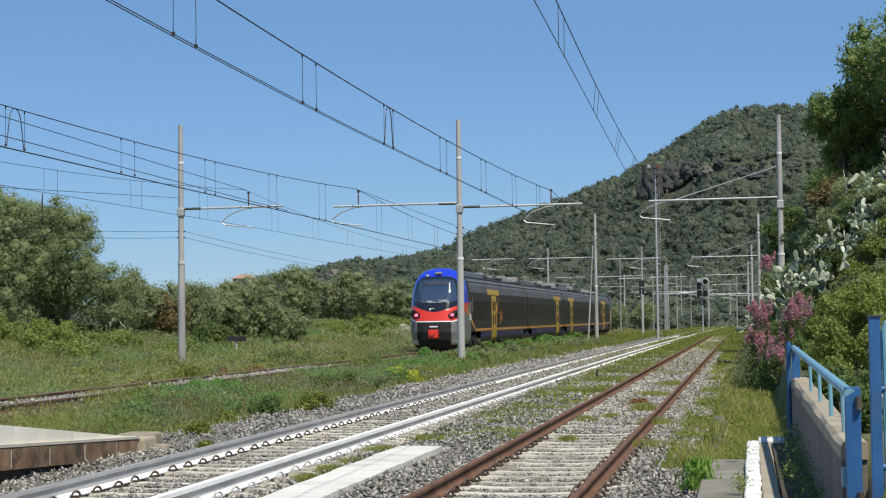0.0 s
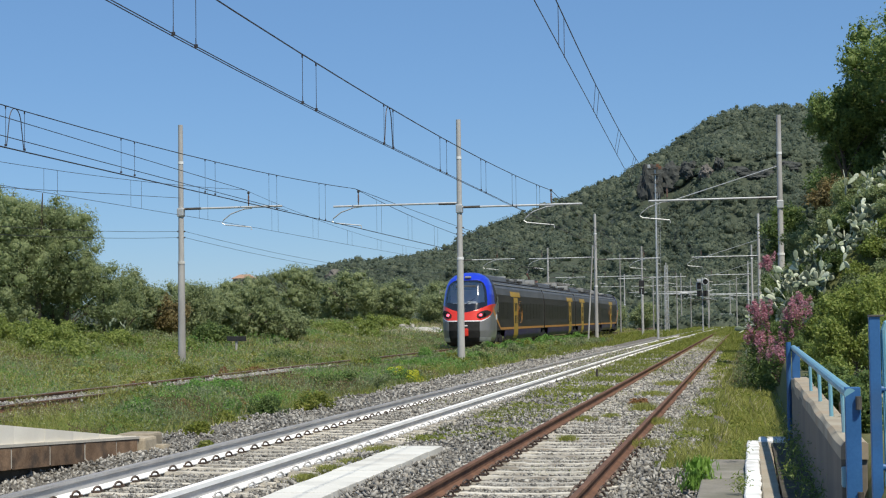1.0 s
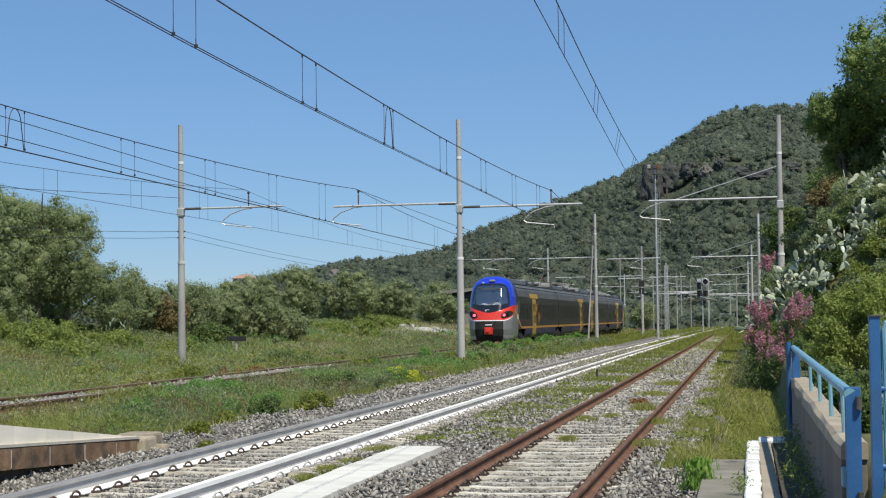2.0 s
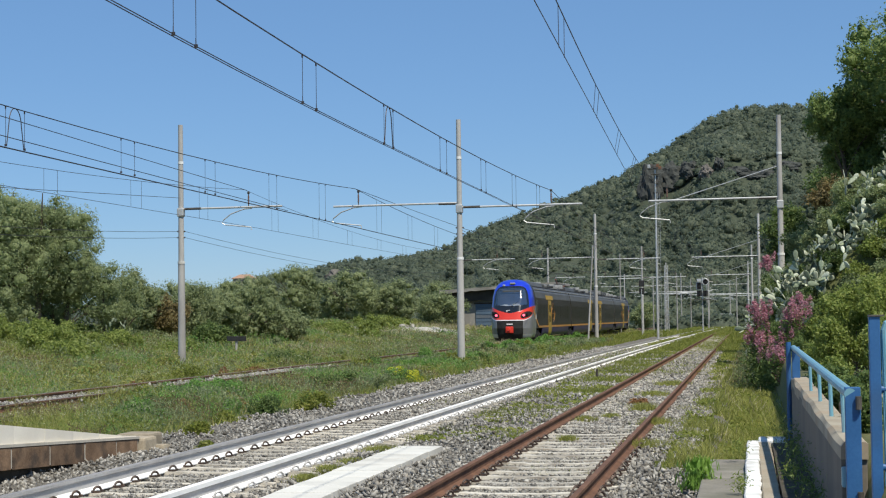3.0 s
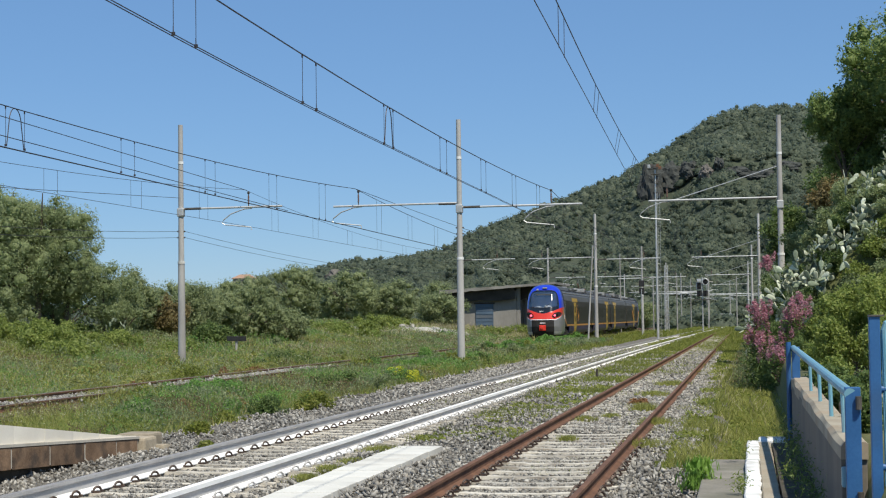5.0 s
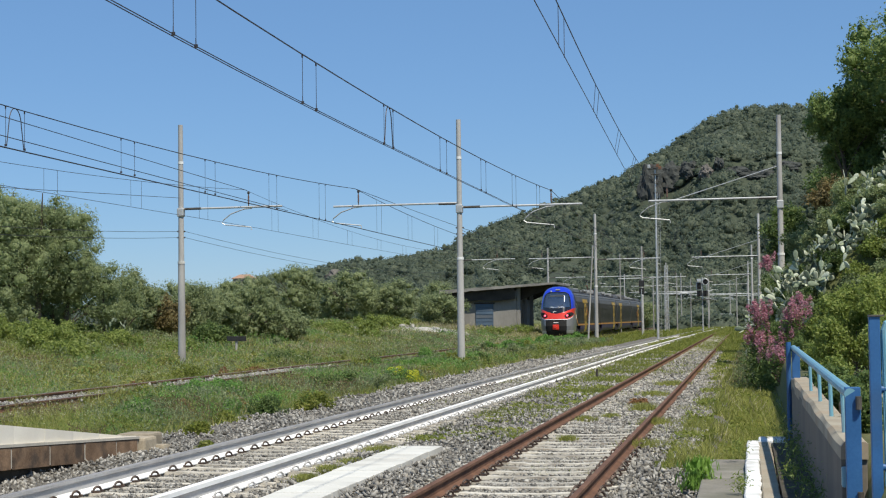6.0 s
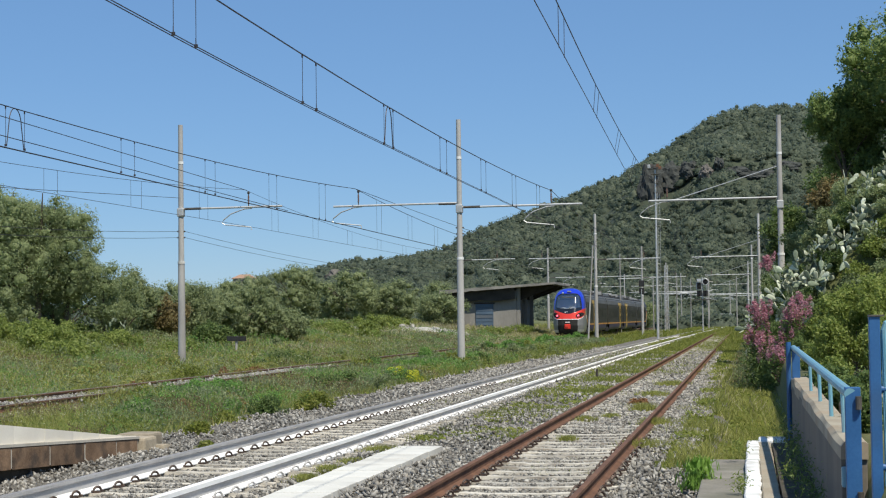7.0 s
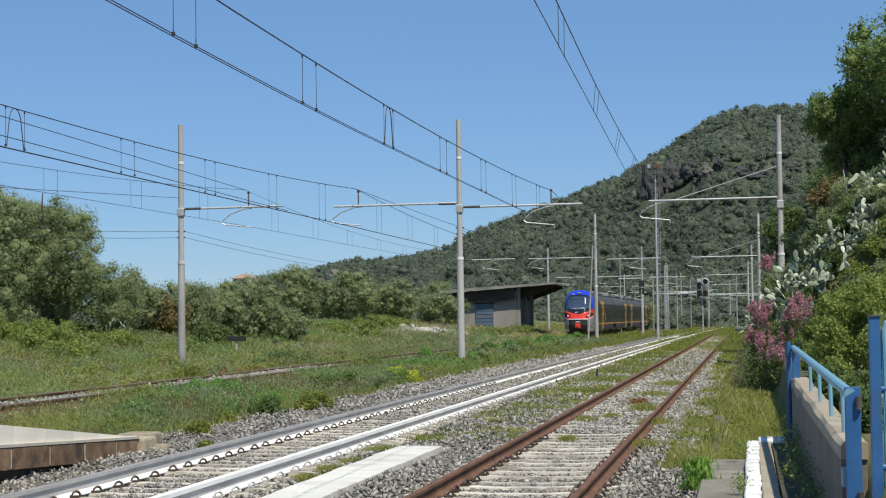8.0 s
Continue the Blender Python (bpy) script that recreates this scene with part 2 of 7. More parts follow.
def soup(name, verts, faces, material, parent=None, label=""):
    """One mesh object from numpy arrays: verts (n, 3), faces (k, 3 or 4)."""
    me = bpy.data.meshes.new(name)
    k, c = faces.shape
    me.vertices.add(len(verts)), me.loops.add(k * c), me.polygons.add(k)
    me.vertices.foreach_set("co", np.ascontiguousarray(verts, dtype=np.float32).ravel())
    me.loops.foreach_set("vertex_index", np.ascontiguousarray(faces, dtype=np.int32).ravel())
    me.polygons.foreach_set("loop_start", np.arange(0, k * c, c, dtype=np.int32))
    me.update(calc_edges=True)
    me.materials.append(material)
    ob = new(name, me)
    ob.parent = parent
    return tagged(ob, label)


def thing(name, x=0.0, y=0.0, z=0.0, label="", category="", group="", kind="", turn=0.0):
    ob = new(name)
    ob.empty_display_size = 0.2
    ob.matrix_world = pose(x, y, z, 0, 0, turn)
    return tagged(ob, label, category, group, kind)


def box(bm, cx, cy, cz, sx, sy, sz, bevel=0.0):
    r = bmesh.ops.create_cube(bm, size=1.0, matrix=Matrix.Translation((cx, cy, cz)) @ Matrix.Diagonal((sx, sy, sz, 1)))
    if bevel:
        edges = list({e for v in r["verts"] for e in v.link_edges})
        bmesh.ops.bevel(bm, geom=edges, offset=bevel, segments=2, affect="EDGES", profile=0.6)
    return bm


def rod(bm, p0, p1, r0, r1=None, seg=8):
    """A round bar from p0 to p1."""
    p0, p1 = Vector(p0), Vector(p1)
    d = p1 - p0
    m = Matrix.Translation((p0 + p1) / 2) @ d.to_track_quat("Z", "Y").to_matrix().to_4x4()
    bmesh.ops.create_cone(bm, cap_ends=True, segments=seg, radius1=r0, radius2=r0 if r1 is None else r1, depth=d.length, matrix=m)
    return bm


def pipe(bm, pts, r, seg=6):
    """A bent round bar through points."""
    pts = [Vector(p) for p in pts]
    rings = []
    for i, p in enumerate(pts):
        d = (pts[min(i + 1, len(pts) - 1)] - pts[max(i - 1, 0)]).normalized()
        q = d.to_track_quat("Z", "Y")
        rings.append([bm.verts.new(p + q @ Vector((r * math.cos(a), r * math.sin(a), 0))) for a in (2 * math.pi * k / seg for k in range(seg))])
    for a, b in zip(rings, rings[1:]):
        for k in range(seg):
            bm.faces.new((a[k], a[(k + 1) % seg], b[(k + 1) % seg], b[k]))
    bm.faces.new(rings[0][::-1]), bm.faces.new(rings[-1])
    return bm


def prism(bm, outline, y0, y1):
    """An outline in x, z pulled along y."""
    a = [bm.verts.new((x, y0, z)) for x, z in outline]
    b = [bm.verts.new((x, y1, z)) for x, z in outline]
    k = len(outline)
    for i in range(k):
        bm.faces.new((a[i], a[(i + 1) % k], b[(i + 1) % k], b[i]))
    bm.faces.new(a[::-1]), bm.faces.new(b)
    bmesh.ops.recalc_face_normals(bm, faces=bm.faces)
    return bm


def leaves(centres, normals, size, aspect=0.55, droop=0.0, jitter=0.7, broad=False):
    """Pointed leaves, one at each centre, roughly facing its normal; broad ones are rhombic."""
    k = len(centres)
    nrm = normals + RNG.normal(0, jitter, (k, 3))
    nrm /= np.linalg.norm(nrm, axis=1, keepdims=True) + 1e-9
    t = RNG.normal(0, 1, (k, 3))
    t[:, 2] -= droop
    t -= nrm * (t * nrm).sum(1, keepdims=True)
    t /= np.linalg.norm(t, axis=1, keepdims=True) + 1e-9
    b = np.cross(nrm, t)
    s = size * RNG.uniform(0.6, 1.35, (k, 1))
    w = s * aspect * RNG.uniform(0.7, 1.2, (k, 1))
    if not broad:
        v = np.stack([centres - t * s + b * w, centres - t * s - b * w, centres + t * s * 1.3], 1).reshape(-1, 3)
        return v, np.arange(3 * k).reshape(k, 3)
    v = np.stack([centres - t * s, centres + b * w - t * s * 0.1, centres + t * s, centres - b * w - t * s * 0.1], 1).reshape(-1, 3)
    return v, np.arange(4 * k).reshape(k, 4)


def crown_points(clumps, n, spread, fill=0.45):
    """Leaf places over many small clumps: clumps is an array of x, y, z, radius."""
    w = clumps[:, 3] ** 2
    pick = RNG.choice(len(clumps), n, p=w / w.sum())
    d = RNG.normal(0, 1, (n, 3))
    d /= np.linalg.norm(d, axis=1, keepdims=True)
    rad = clumps[pick, 3:4] * (1 - fill * RNG.random((n, 1)) ** 2)
    return clumps[pick, :3] + d * rad * spread, d


_ICO = bmesh.new()
bmesh.ops.create_icosphere(_ICO, subdivisions=2, radius=1)
ICO2_V, ICO2_F = np.array([v.co for v in _ICO.verts]), np.array([[v.index for v in f.verts] for f in _ICO.faces])
_ICO.free()
_ICO = bmesh.new()
bmesh.ops.create_icosphere(_ICO, subdivisions=1, radius=1)
ICO1_V, ICO1_F = np.array([v.co for v in _ICO.verts]), np.array([[v.index for v in f.verts] for f in _ICO.faces])
_ICO.free()


def lumps(clumps, squash, fine=False, rough=0.16):
    """Uneven bodies of foliage, one in each clump (x, y, z, radius)."""
    iv, jf = (ICO2_V, ICO2_F) if fine else (ICO1_V, ICO1_F)
    k, m = len(clumps), len(iv)
    v = iv[None] * (1 + RNG.normal(0, rough, (k, m, 1))) * clumps[:, None, 3:4] * np.array(squash) + clumps[:, None, :3]
    return v.reshape(-1, 3), (np.arange(k)[:, None, None] * m + jf[None]).reshape(-1, 3)


def budded(clumps, k, small, out=0.75):
    """Breaks every clump into k smaller ones on its surface, uneven."""
    n = len(clumps)
    d = RNG.normal(0, 1, (n, k, 3))
    d /= np.linalg.norm(d, axis=2, keepdims=True)
    r = clumps[:, None, 3:4]
    c = clumps[:, None, :3] + d * r * RNG.uniform(out * 0.6, out * 1.15, (n, k, 1)) * [1, 1, 0.9]
    return np.concatenate([c, r * RNG.uniform(small * 0.6, small * 1.3, (n, k, 1))], 2).reshape(-1, 4)


def outer(p, clumps, lim=0.84):
    """Which points lie outside all the clumps, so that no leaf is spent inside the crown."""
    keep = np.ones(len(p), bool)
    c, r2 = clumps[:, :3].astype(np.float32), (clumps[:, 3].astype(np.float32) * lim) ** 2
    for i in range(0, len(p), 8000):
        q = p[i:i + 8000].astype(np.float32)
        d2 = (q * q).sum(1)[:, None] + (c * c).sum(1)[None] - 2 * q @ c.T
        keep[i:i + 8000] = (d2 > r2[None]).all(1)
    return keep


def clumps_in(n, size, rmin, rmax, low=0.0, hollow=0.55):
    """Clumps scattered in the outer part of an ellipsoid, uneven, none below low."""
    out = []
    while len(out) < n:
        d = RNG.normal(0, 1, 3)
        d /= np.linalg.norm(d)
        q = d * (hollow + (1 - hollow) * RNG.random() ** 0.6) * (0.86 + 0.28 * noise.noise(Vector(d * 1.9 + len(out) * 0.003)))
        if q[2] < low:
            continue
        out.append([q[0] * size[0], q[1] * size[1], q[2] * size[2], RNG.uniform(rmin, rmax)])
    return np.array(out)


# ---- ground, hill ----
def smooth(a, b, v):
    t = np.clip((v - a) / (b - a), 0, 1)
    return t * t * (3 - 2 * t)


def ground_height(x, y):
    """The height of the land: flat along the tracks, a field that climbs gently to one side, a bank on the other."""
    x, y = np.asarray(x, float), np.asarray(y, float)
    z = -0.36 + 0.0 * x
    z = z + 1.25 * smooth(-17.5, -36, x) * smooth(15, 60, y)
    z = z + 0.55 * smooth(-18, -24, x) * smooth(90, 170, y)
    bank = np.maximum(0.0, -0.745 + 0.62 * smooth(-0.97, 0.41, x) + 2.07 * smooth(0.41, 1.10, x) + np.clip((x - 1.035) * 1.15, 0, 8.0)) * smooth(46, 50, y) * (1 - smooth(150, 300, y))
    step = 0.95 * smooth(0.66, 0.86, x) * (1 - smooth(46, 49, y)) * smooth(8, 11.5, y)
    z = z + bank + step
    z = z + 0.78 * smooth(-8.60, -8.72, x) * (1 - smooth(17.5, 24.2, y)) * smooth(-14.5, -12.5, x)
    z = z + 0.07 * np.sin(x * 0.9 + y * 0.31) * np.sin(y * 0.7 - x * 0.2) * smooth(-8, -11, x)
    return z


def build_ground():
    xs = np.concatenate([-np.geomspace(4500, 62, 26), np.arange(-60, -15, 1.3), np.arange(-14.6, -9.2, 0.7), np.arange(-8.9, -8.2, 0.1), np.arange(-8, 0.2, 0.8), np.arange(0.2, 1.0, 0.1), np.arange(1.1, 14, 0.6), np.geomspace(15, 4500, 26)])
    ys = np.concatenate([[-400, -100, -30, -8], np.arange(0, 130, 1.6), np.arange(131, 420, 8), np.geomspace(430, 4800, 22)])
    gx, gy = np.meshgrid(xs, ys)
    v = np.stack([gx, gy, ground_height(gx, gy)], -1).reshape(-1, 3)
    nx, ny = len(xs), len(ys)
    i = (np.arange(ny - 1)[:, None] * nx + np.arange(nx - 1)[None]).ravel()
    ob = soup("ground", v, np.stack([i, i + 1, i + nx + 1, i + nx], 1), M_EARTH)
    ob.data.shade_smooth()
    tagged(ob, "weedy green grass and bare earth round the tracks", "ground", kind="structure")


RIDGE = [(-60, 0.95), (-26, 1.0), (-20, 1.0), (-17.4, 1.27), (-16.4, 1.67), (-13.4, 2.22), (-11.3, 2.42), (-9.7, 2.72), (-8.9, 3.22), (-7.6, 3.67), (-5.8, 4.27), (-3.9, 5.07), (-2.4, 5.92), (-0.8, 6.88), (0.5, 7.14), (2.3, 7.0), (5, 6.52), (12, 6.22), (40, 5.22)]
FOOT, CREST = 300.0, 640.0


def hill_height(az, r):
    """The hill over its foot, by bearing in degrees and distance."""
    top = np.tan(np.radians(np.interp(az, [a for a, _ in RIDGE], [e for _, e in RIDGE]))) * CREST
    s = np.clip((r - FOOT) / (CREST - FOOT), 0, 1)
    prof = 0.55 * s + 0.45 * smooth(0.0, 1.0, s)
    back = 1 - 0.5 * smooth(CREST, 1100, r)
    cliff = 4.0 * smooth(0.50, 0.53, s) * (1 - smooth(0.53, 0.75, s)) * smooth(-4.6, -3.2, az)
    wob = 3.0 * np.sin(az * 1.7 + r * 0.013) * np.sin(r * 0.021 - az * 0.9) * s * (1 - s) * 4
    return (top - 3) * prof * back + cliff + wob - 1.0


def build_hill():
    az = np.concatenate([np.arange(-60, -26, 2), np.arange(-26, 9, 0.3), np.arange(9, 41, 2)])
    rr = np.concatenate([np.arange(250, 660, 8), np.geomspace(670, 1500, 10)])
    ga, gr = np.meshgrid(az, rr)
    v = np.stack([gr * np.sin(np.radians(ga)), gr * np.cos(np.radians(ga)), hill_height(ga, gr)], -1).reshape(-1, 3)
    n = len(az)
    i = (np.arange(len(rr) - 1)[:, None] * n + np.arange(n - 1)[None]).ravel()
    ob = soup("hillside", v, np.stack([i, i + 1, i + n + 1, i + n], 1), M_HILL)
    ob.data.shade_smooth()
    tagged(ob, "steep scrub-covered hill that closes the valley", "hill", kind="structure")
    # the wood on it: domed crowns, large on the near slope and small towards the crest
    vs, fs, k = [], [], 0
    for n, r0, r1, small, large, buds, tufts in ((2500, 285, 474, 1.4, 3.0, 4, 140), (5200, 470, 668, 1.0, 2.2, 2, 34), (900, 455, 490, 0.9, 1.9, 3, 44)):
        a, r = RNG.uniform(-19.5, 5.4, n), np.sqrt(RNG.uniform(r0 ** 2, r1 ** 2, n))
        rad = small + (1.35 * large - small) * RNG.random(n) ** 1.8
        s = (r - FOOT) / (CREST - FOOT)
        bare = ((s > 0.505) & (s < 0.54) & (a > -3.4) & (a < -2.05)) | ((s > 0.47) & (s < 0.508) & (a > -1.5) & (a < 3.0) & (RNG.random(n) < 0.55))
        a, r, rad = a[~bare], r[~bare], rad[~bare]
        n = len(a)
        top = np.stack([r * np.sin(np.radians(a)), r * np.cos(np.radians(a)), hill_height(a, r) + rad * 0.12], 1)
        c = np.concatenate([top, rad[:, None] * 0.74], 1)
        b = budded(c, buds, 0.42, 0.95)
        b[:, 2] += b[:, 3] * 0.4
        for clumps, fine in ((c, False), (b, False)):
            v, f = lumps(clumps * [1, 1, 1, 0.84], (1, 1, 0.82), fine, 0.26)
            up = v[f].mean(1)[:, 2] > np.repeat(clumps[:, 2] - clumps[:, 3] * 0.45, len(f) // len(clumps))
            vs.append(v), fs.append(f[up] + k)
            k += len(v)
        p, d = crown_points(np.concatenate([c, b]), n * tufts, np.array([1.2, 1.2, 1.12]), 0.3)
        up = d[:, 2] > -0.25
        v, f = leaves(p[up], d[up] + [0, 0, 0.2], 0.255, 0.75, jitter=0.8)
        vs.append(v), fs.append(f + k)
        k += len(v)
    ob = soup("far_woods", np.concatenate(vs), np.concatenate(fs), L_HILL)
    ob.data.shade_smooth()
    tagged(ob, "dense evergreen wood over the hillside, greyed in colour for haze", "woods", kind="stuff")


def build_cliffs():
    """Rock faces that stand out of the wood."""
    for az, r, w, h, lift, seed in ((-2.95, 480, 3.6, 7.0, 1.0, 1), (-2.35, 482, 4.6, 5.0, 2.0, 2), (-1.2, 472, 1.9, 2.6, 1.6, 3), (-0.75, 473, 1.4, 2.0, 1.6, 7), (0.6, 471, 4.6, 2.1, 0.2, 4), (2.3, 472, 5.0, 1.9, 0.0, 5), (1.4, 473, 4.0, 2.2, 0.2, 12), (-0.2, 473, 3.4, 2.0, 0.3, 13), (-1.7, 480, 3.0, 2.8, 1.0, 11), (-13.2, 528, 4.0, 2.4, 0.0, 6)):
        bm = bmesh.new()
        bmesh.ops.create_icosphere(bm, subdivisions=4, radius=1)
        for v in bm.verts:
            n = noise.fractal(v.co * 1.7 + Vector((seed * 5, 0, 0)), 0.9, 2.0, 5)
            q = abs(noise.noise(Vector((v.co.x * 4 + seed, v.co.y * 4, v.co.z * 0.8))))
            v.co *= 1 + 0.30 * n - 0.25 * q
            v.co.x *= w
            v.co.y *= 3
            v.co.z *= h
        # All but two faces take the rock with shade painted in.
        ob = part("rock_face", bm, M_ROCK if seed in (3, 6) else M_ROCKSHADE)
        a = radians(az)
        ob.matrix_world = pose(r * math.sin(a), r * math.cos(a), float(hill_height(az, r)) + lift, 0, 0, -az)
        tagged(ob, "weathered grey-brown cliff face among trees", "rock", "rock faces on the hill")


build_ground()
build_hill()
build_cliffs()

# ---- tracks ----
GAUGE = 0.752
# half sections of the rail, from foot to head
RAIL_HALF = [(0.092, -0.172), (0.092, -0.162), (0.014, -0.130), (0.012, -0.085), (0.012, -0.045), (0.034, -0.036), (0.034, -0.006), (0.026, 0.0)]
RAIL_LIGHT = [(0.068, -0.150), (0.068, -0.140), (0.011, -0.115), (0.009, -0.080), (0.009, -0.042), (0.031, -0.034), (0.031, -0.006), (0.024, 0.0)]
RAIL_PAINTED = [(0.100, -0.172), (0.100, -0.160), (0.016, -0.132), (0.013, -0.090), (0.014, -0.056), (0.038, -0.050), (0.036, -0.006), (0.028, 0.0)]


def bend(y, y0, radius):
    """Sideways offset of a track that curves away past y0."""
    return 0.0 if y < y0 or not radius else (y - y0) ** 2 / (2 * radius)


def rail_mesh(name, x, y0, y1, curve, mats, parent, half=RAIL_HALF):
    """A rail pulled along its track; mats: foot, web, head side, running surface."""
    ys = [y0] + [y for y in np.arange(y0 + 6, y1, 6.0)] + [y1]
    sect = half + [(-px, pz) for px, pz in reversed(half)]
    bm = bmesh.new()
    rings = [[bm.verts.new((x + px + curve(y), y, pz)) for px, pz in sect] for y in ys]
    k = len(sect)
    for a, b in zip(rings, rings[1:]):
        for i in range(k):
            f = bm.faces.new((a[i], b[i], b[(i + 1) % k], a[(i + 1) % k]))
            j = min(i, k - 2 - i)
            f.material_index = 0 if i == k - 1 or j < 2 else (1 if j < 5 else (2 if j == 5 else 3))
    bm.faces.new(rings[0])
    bmesh.ops.recalc_face_normals(bm, faces=bm.faces)
    ob = part(name, bm, mats[0], parent)
    for m in mats[1:]:
        ob.data.materials.append(m)
    return ob


def sleeper_mesh(material):
    bm = bmesh.new()
    out = [(-1.15, -0.36), (1.15, -0.36), (1.15, -0.20), (0.98, -0.176), (0.5, -0.176), (0.32, -0.186), (-0.32, -0.186), (-0.5, -0.176), (-0.98, -0.176), (-1.15, -0.20)]
    prism(bm, out, -0.13, 0.13)
    for v in bm.verts:
        if v.co.z > -0.3:
            v.co.y *= 0.62
    return shared("sleeper", bm, material)


def clip_mesh(material):
    """A sprung loop on its shoulder, standing beside the rail foot."""
    bm = bmesh.new()
    box(bm, 0, 0, -0.164, 0.07, 0.09, 0.018, 0.0)
    arc = [(0.030 * math.cos(a), 0.036 * math.cos(a), -0.155 + 0.044 * math.sin(a)) for a in (math.pi * k / 7 for k in range(8))]
    pipe(bm, [(0.045, 0.055, -0.158)] + arc + [(-0.045, -0.055, -0.158)], 0.0135, 4)
    return shared("clip", bm, material)


def build_track(name, label, x, y0, y1, curve, left, right, half, near, tie=None, lift=0.0, clips=48, light=RAIL_HALF):
    track = thing(name, label=label, category="railway track", kind="structure")
    rail_mesh("rail", x - GAUGE, y0, y1, curve, left, track, light)
    rail_mesh("rail", x + GAUGE, y0, y1, curve, right, track, half)
    tie = tie or M_SLEEPER
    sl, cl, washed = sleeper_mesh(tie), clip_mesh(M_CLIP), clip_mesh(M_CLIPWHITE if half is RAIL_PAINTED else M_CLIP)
    far = []
    i = 0
    rnd = random.Random(int(abs(x) * 100))
    for y in np.arange(y0 + 0.3 - 0.12, y1, 0.6):
        m = pose(x + curve(y) + rnd.gauss(0, 0.015), y + rnd.gauss(0, 0.012), lift + rnd.gauss(0, 0.006), 0, 0, rnd.gauss(0, 0.5))
        if y < near:
            s = piece("sleeper", sl, track, m)
            for cx in (-GAUGE - 0.135, -GAUGE + 0.135, GAUGE - 0.135, GAUGE + 0.135):
                if 12 < y < clips:
                    piece("clip", washed if cx > 0 else cl, s, Matrix.Translation((cx, rnd.gauss(0, 0.008), 0)))
        else:
            far.append(m)
    if far:
        co = np.array([v.co for v in sl.vertices])
        vs, fs = [], []
        bm = bmesh.new()
        for m in far:
            q = [bm.verts.new(m @ Vector(c)) for c in co]
            for p in sl.polygons:
                bm.faces.new([q[j] for j in p.vertices])
        ob = part("far_sleepers", bm, tie, track)
        tagged(ob, kind="stuff")
    return track


RUST_X, MAIN_X, TRAIN_X = -2.32, -6.19, -15.6
MAIN_CURVE = lambda y: bend(y, 40, 13000)
RUST_CURVE = lambda y: 0.0


def build_bed(name, x0, x1, y0, y1, top, label, mat=M_BED):
    bm = bmesh.new()
    out = [(x0 - 0.45, top - 0.3), (x1 + 0.45, top - 0.3), (x1, top), (x0, top)]
    prism(bm, out, y0, y1)
    ob = part(name, bm, mat)
    return tagged(ob, label, "ballast", kind="structure")


build_bed("ballast_bed", -9.4, -0.50, -20, 236, -0.225, "grey crushed-stone ballast under the two tracks")
build_bed("ballast_bed", RUST_X - 0.66, RUST_X + 0.66, -18, 46, -0.188, "packed grey ballast between the siding's sleepers")
build_bed("ballast_bed", MAIN_X - 0.66, MAIN_X + 0.66, -18, 46, -0.206, "packed grey ballast between the main track's sleepers")
build_bed("ballast_bed", -16.62, -14.72, -10, 330, -0.15, "weed-grown ballast under the running track", M_OLDBED)
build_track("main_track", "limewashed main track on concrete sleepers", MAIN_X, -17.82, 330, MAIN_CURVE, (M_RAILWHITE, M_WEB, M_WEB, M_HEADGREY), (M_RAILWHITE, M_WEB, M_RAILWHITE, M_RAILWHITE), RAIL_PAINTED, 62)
build_track("siding_track", "rusty siding track on concrete sleepers", RUST_X, -17.82, 186, RUST_CURVE, (M_RUST,) * 4, (M_RUST,) * 4, RAIL_LIGHT, 62, M_DIMSLEEPER, 0.020, 26, RAIL_LIGHT)
build_track("overgrown_track", "rusty overgrown track in the grass", TRAIN_X, 0.18, 420, lambda y: 0.0, (M_RUST, M_RUST, M_RUST, M_DULLTOP), (M_RUST, M_RUST, M_RUST, M_DULLTOP), RAIL_HALF, 40, M_OLDSLEEPER, 0.0, 0)


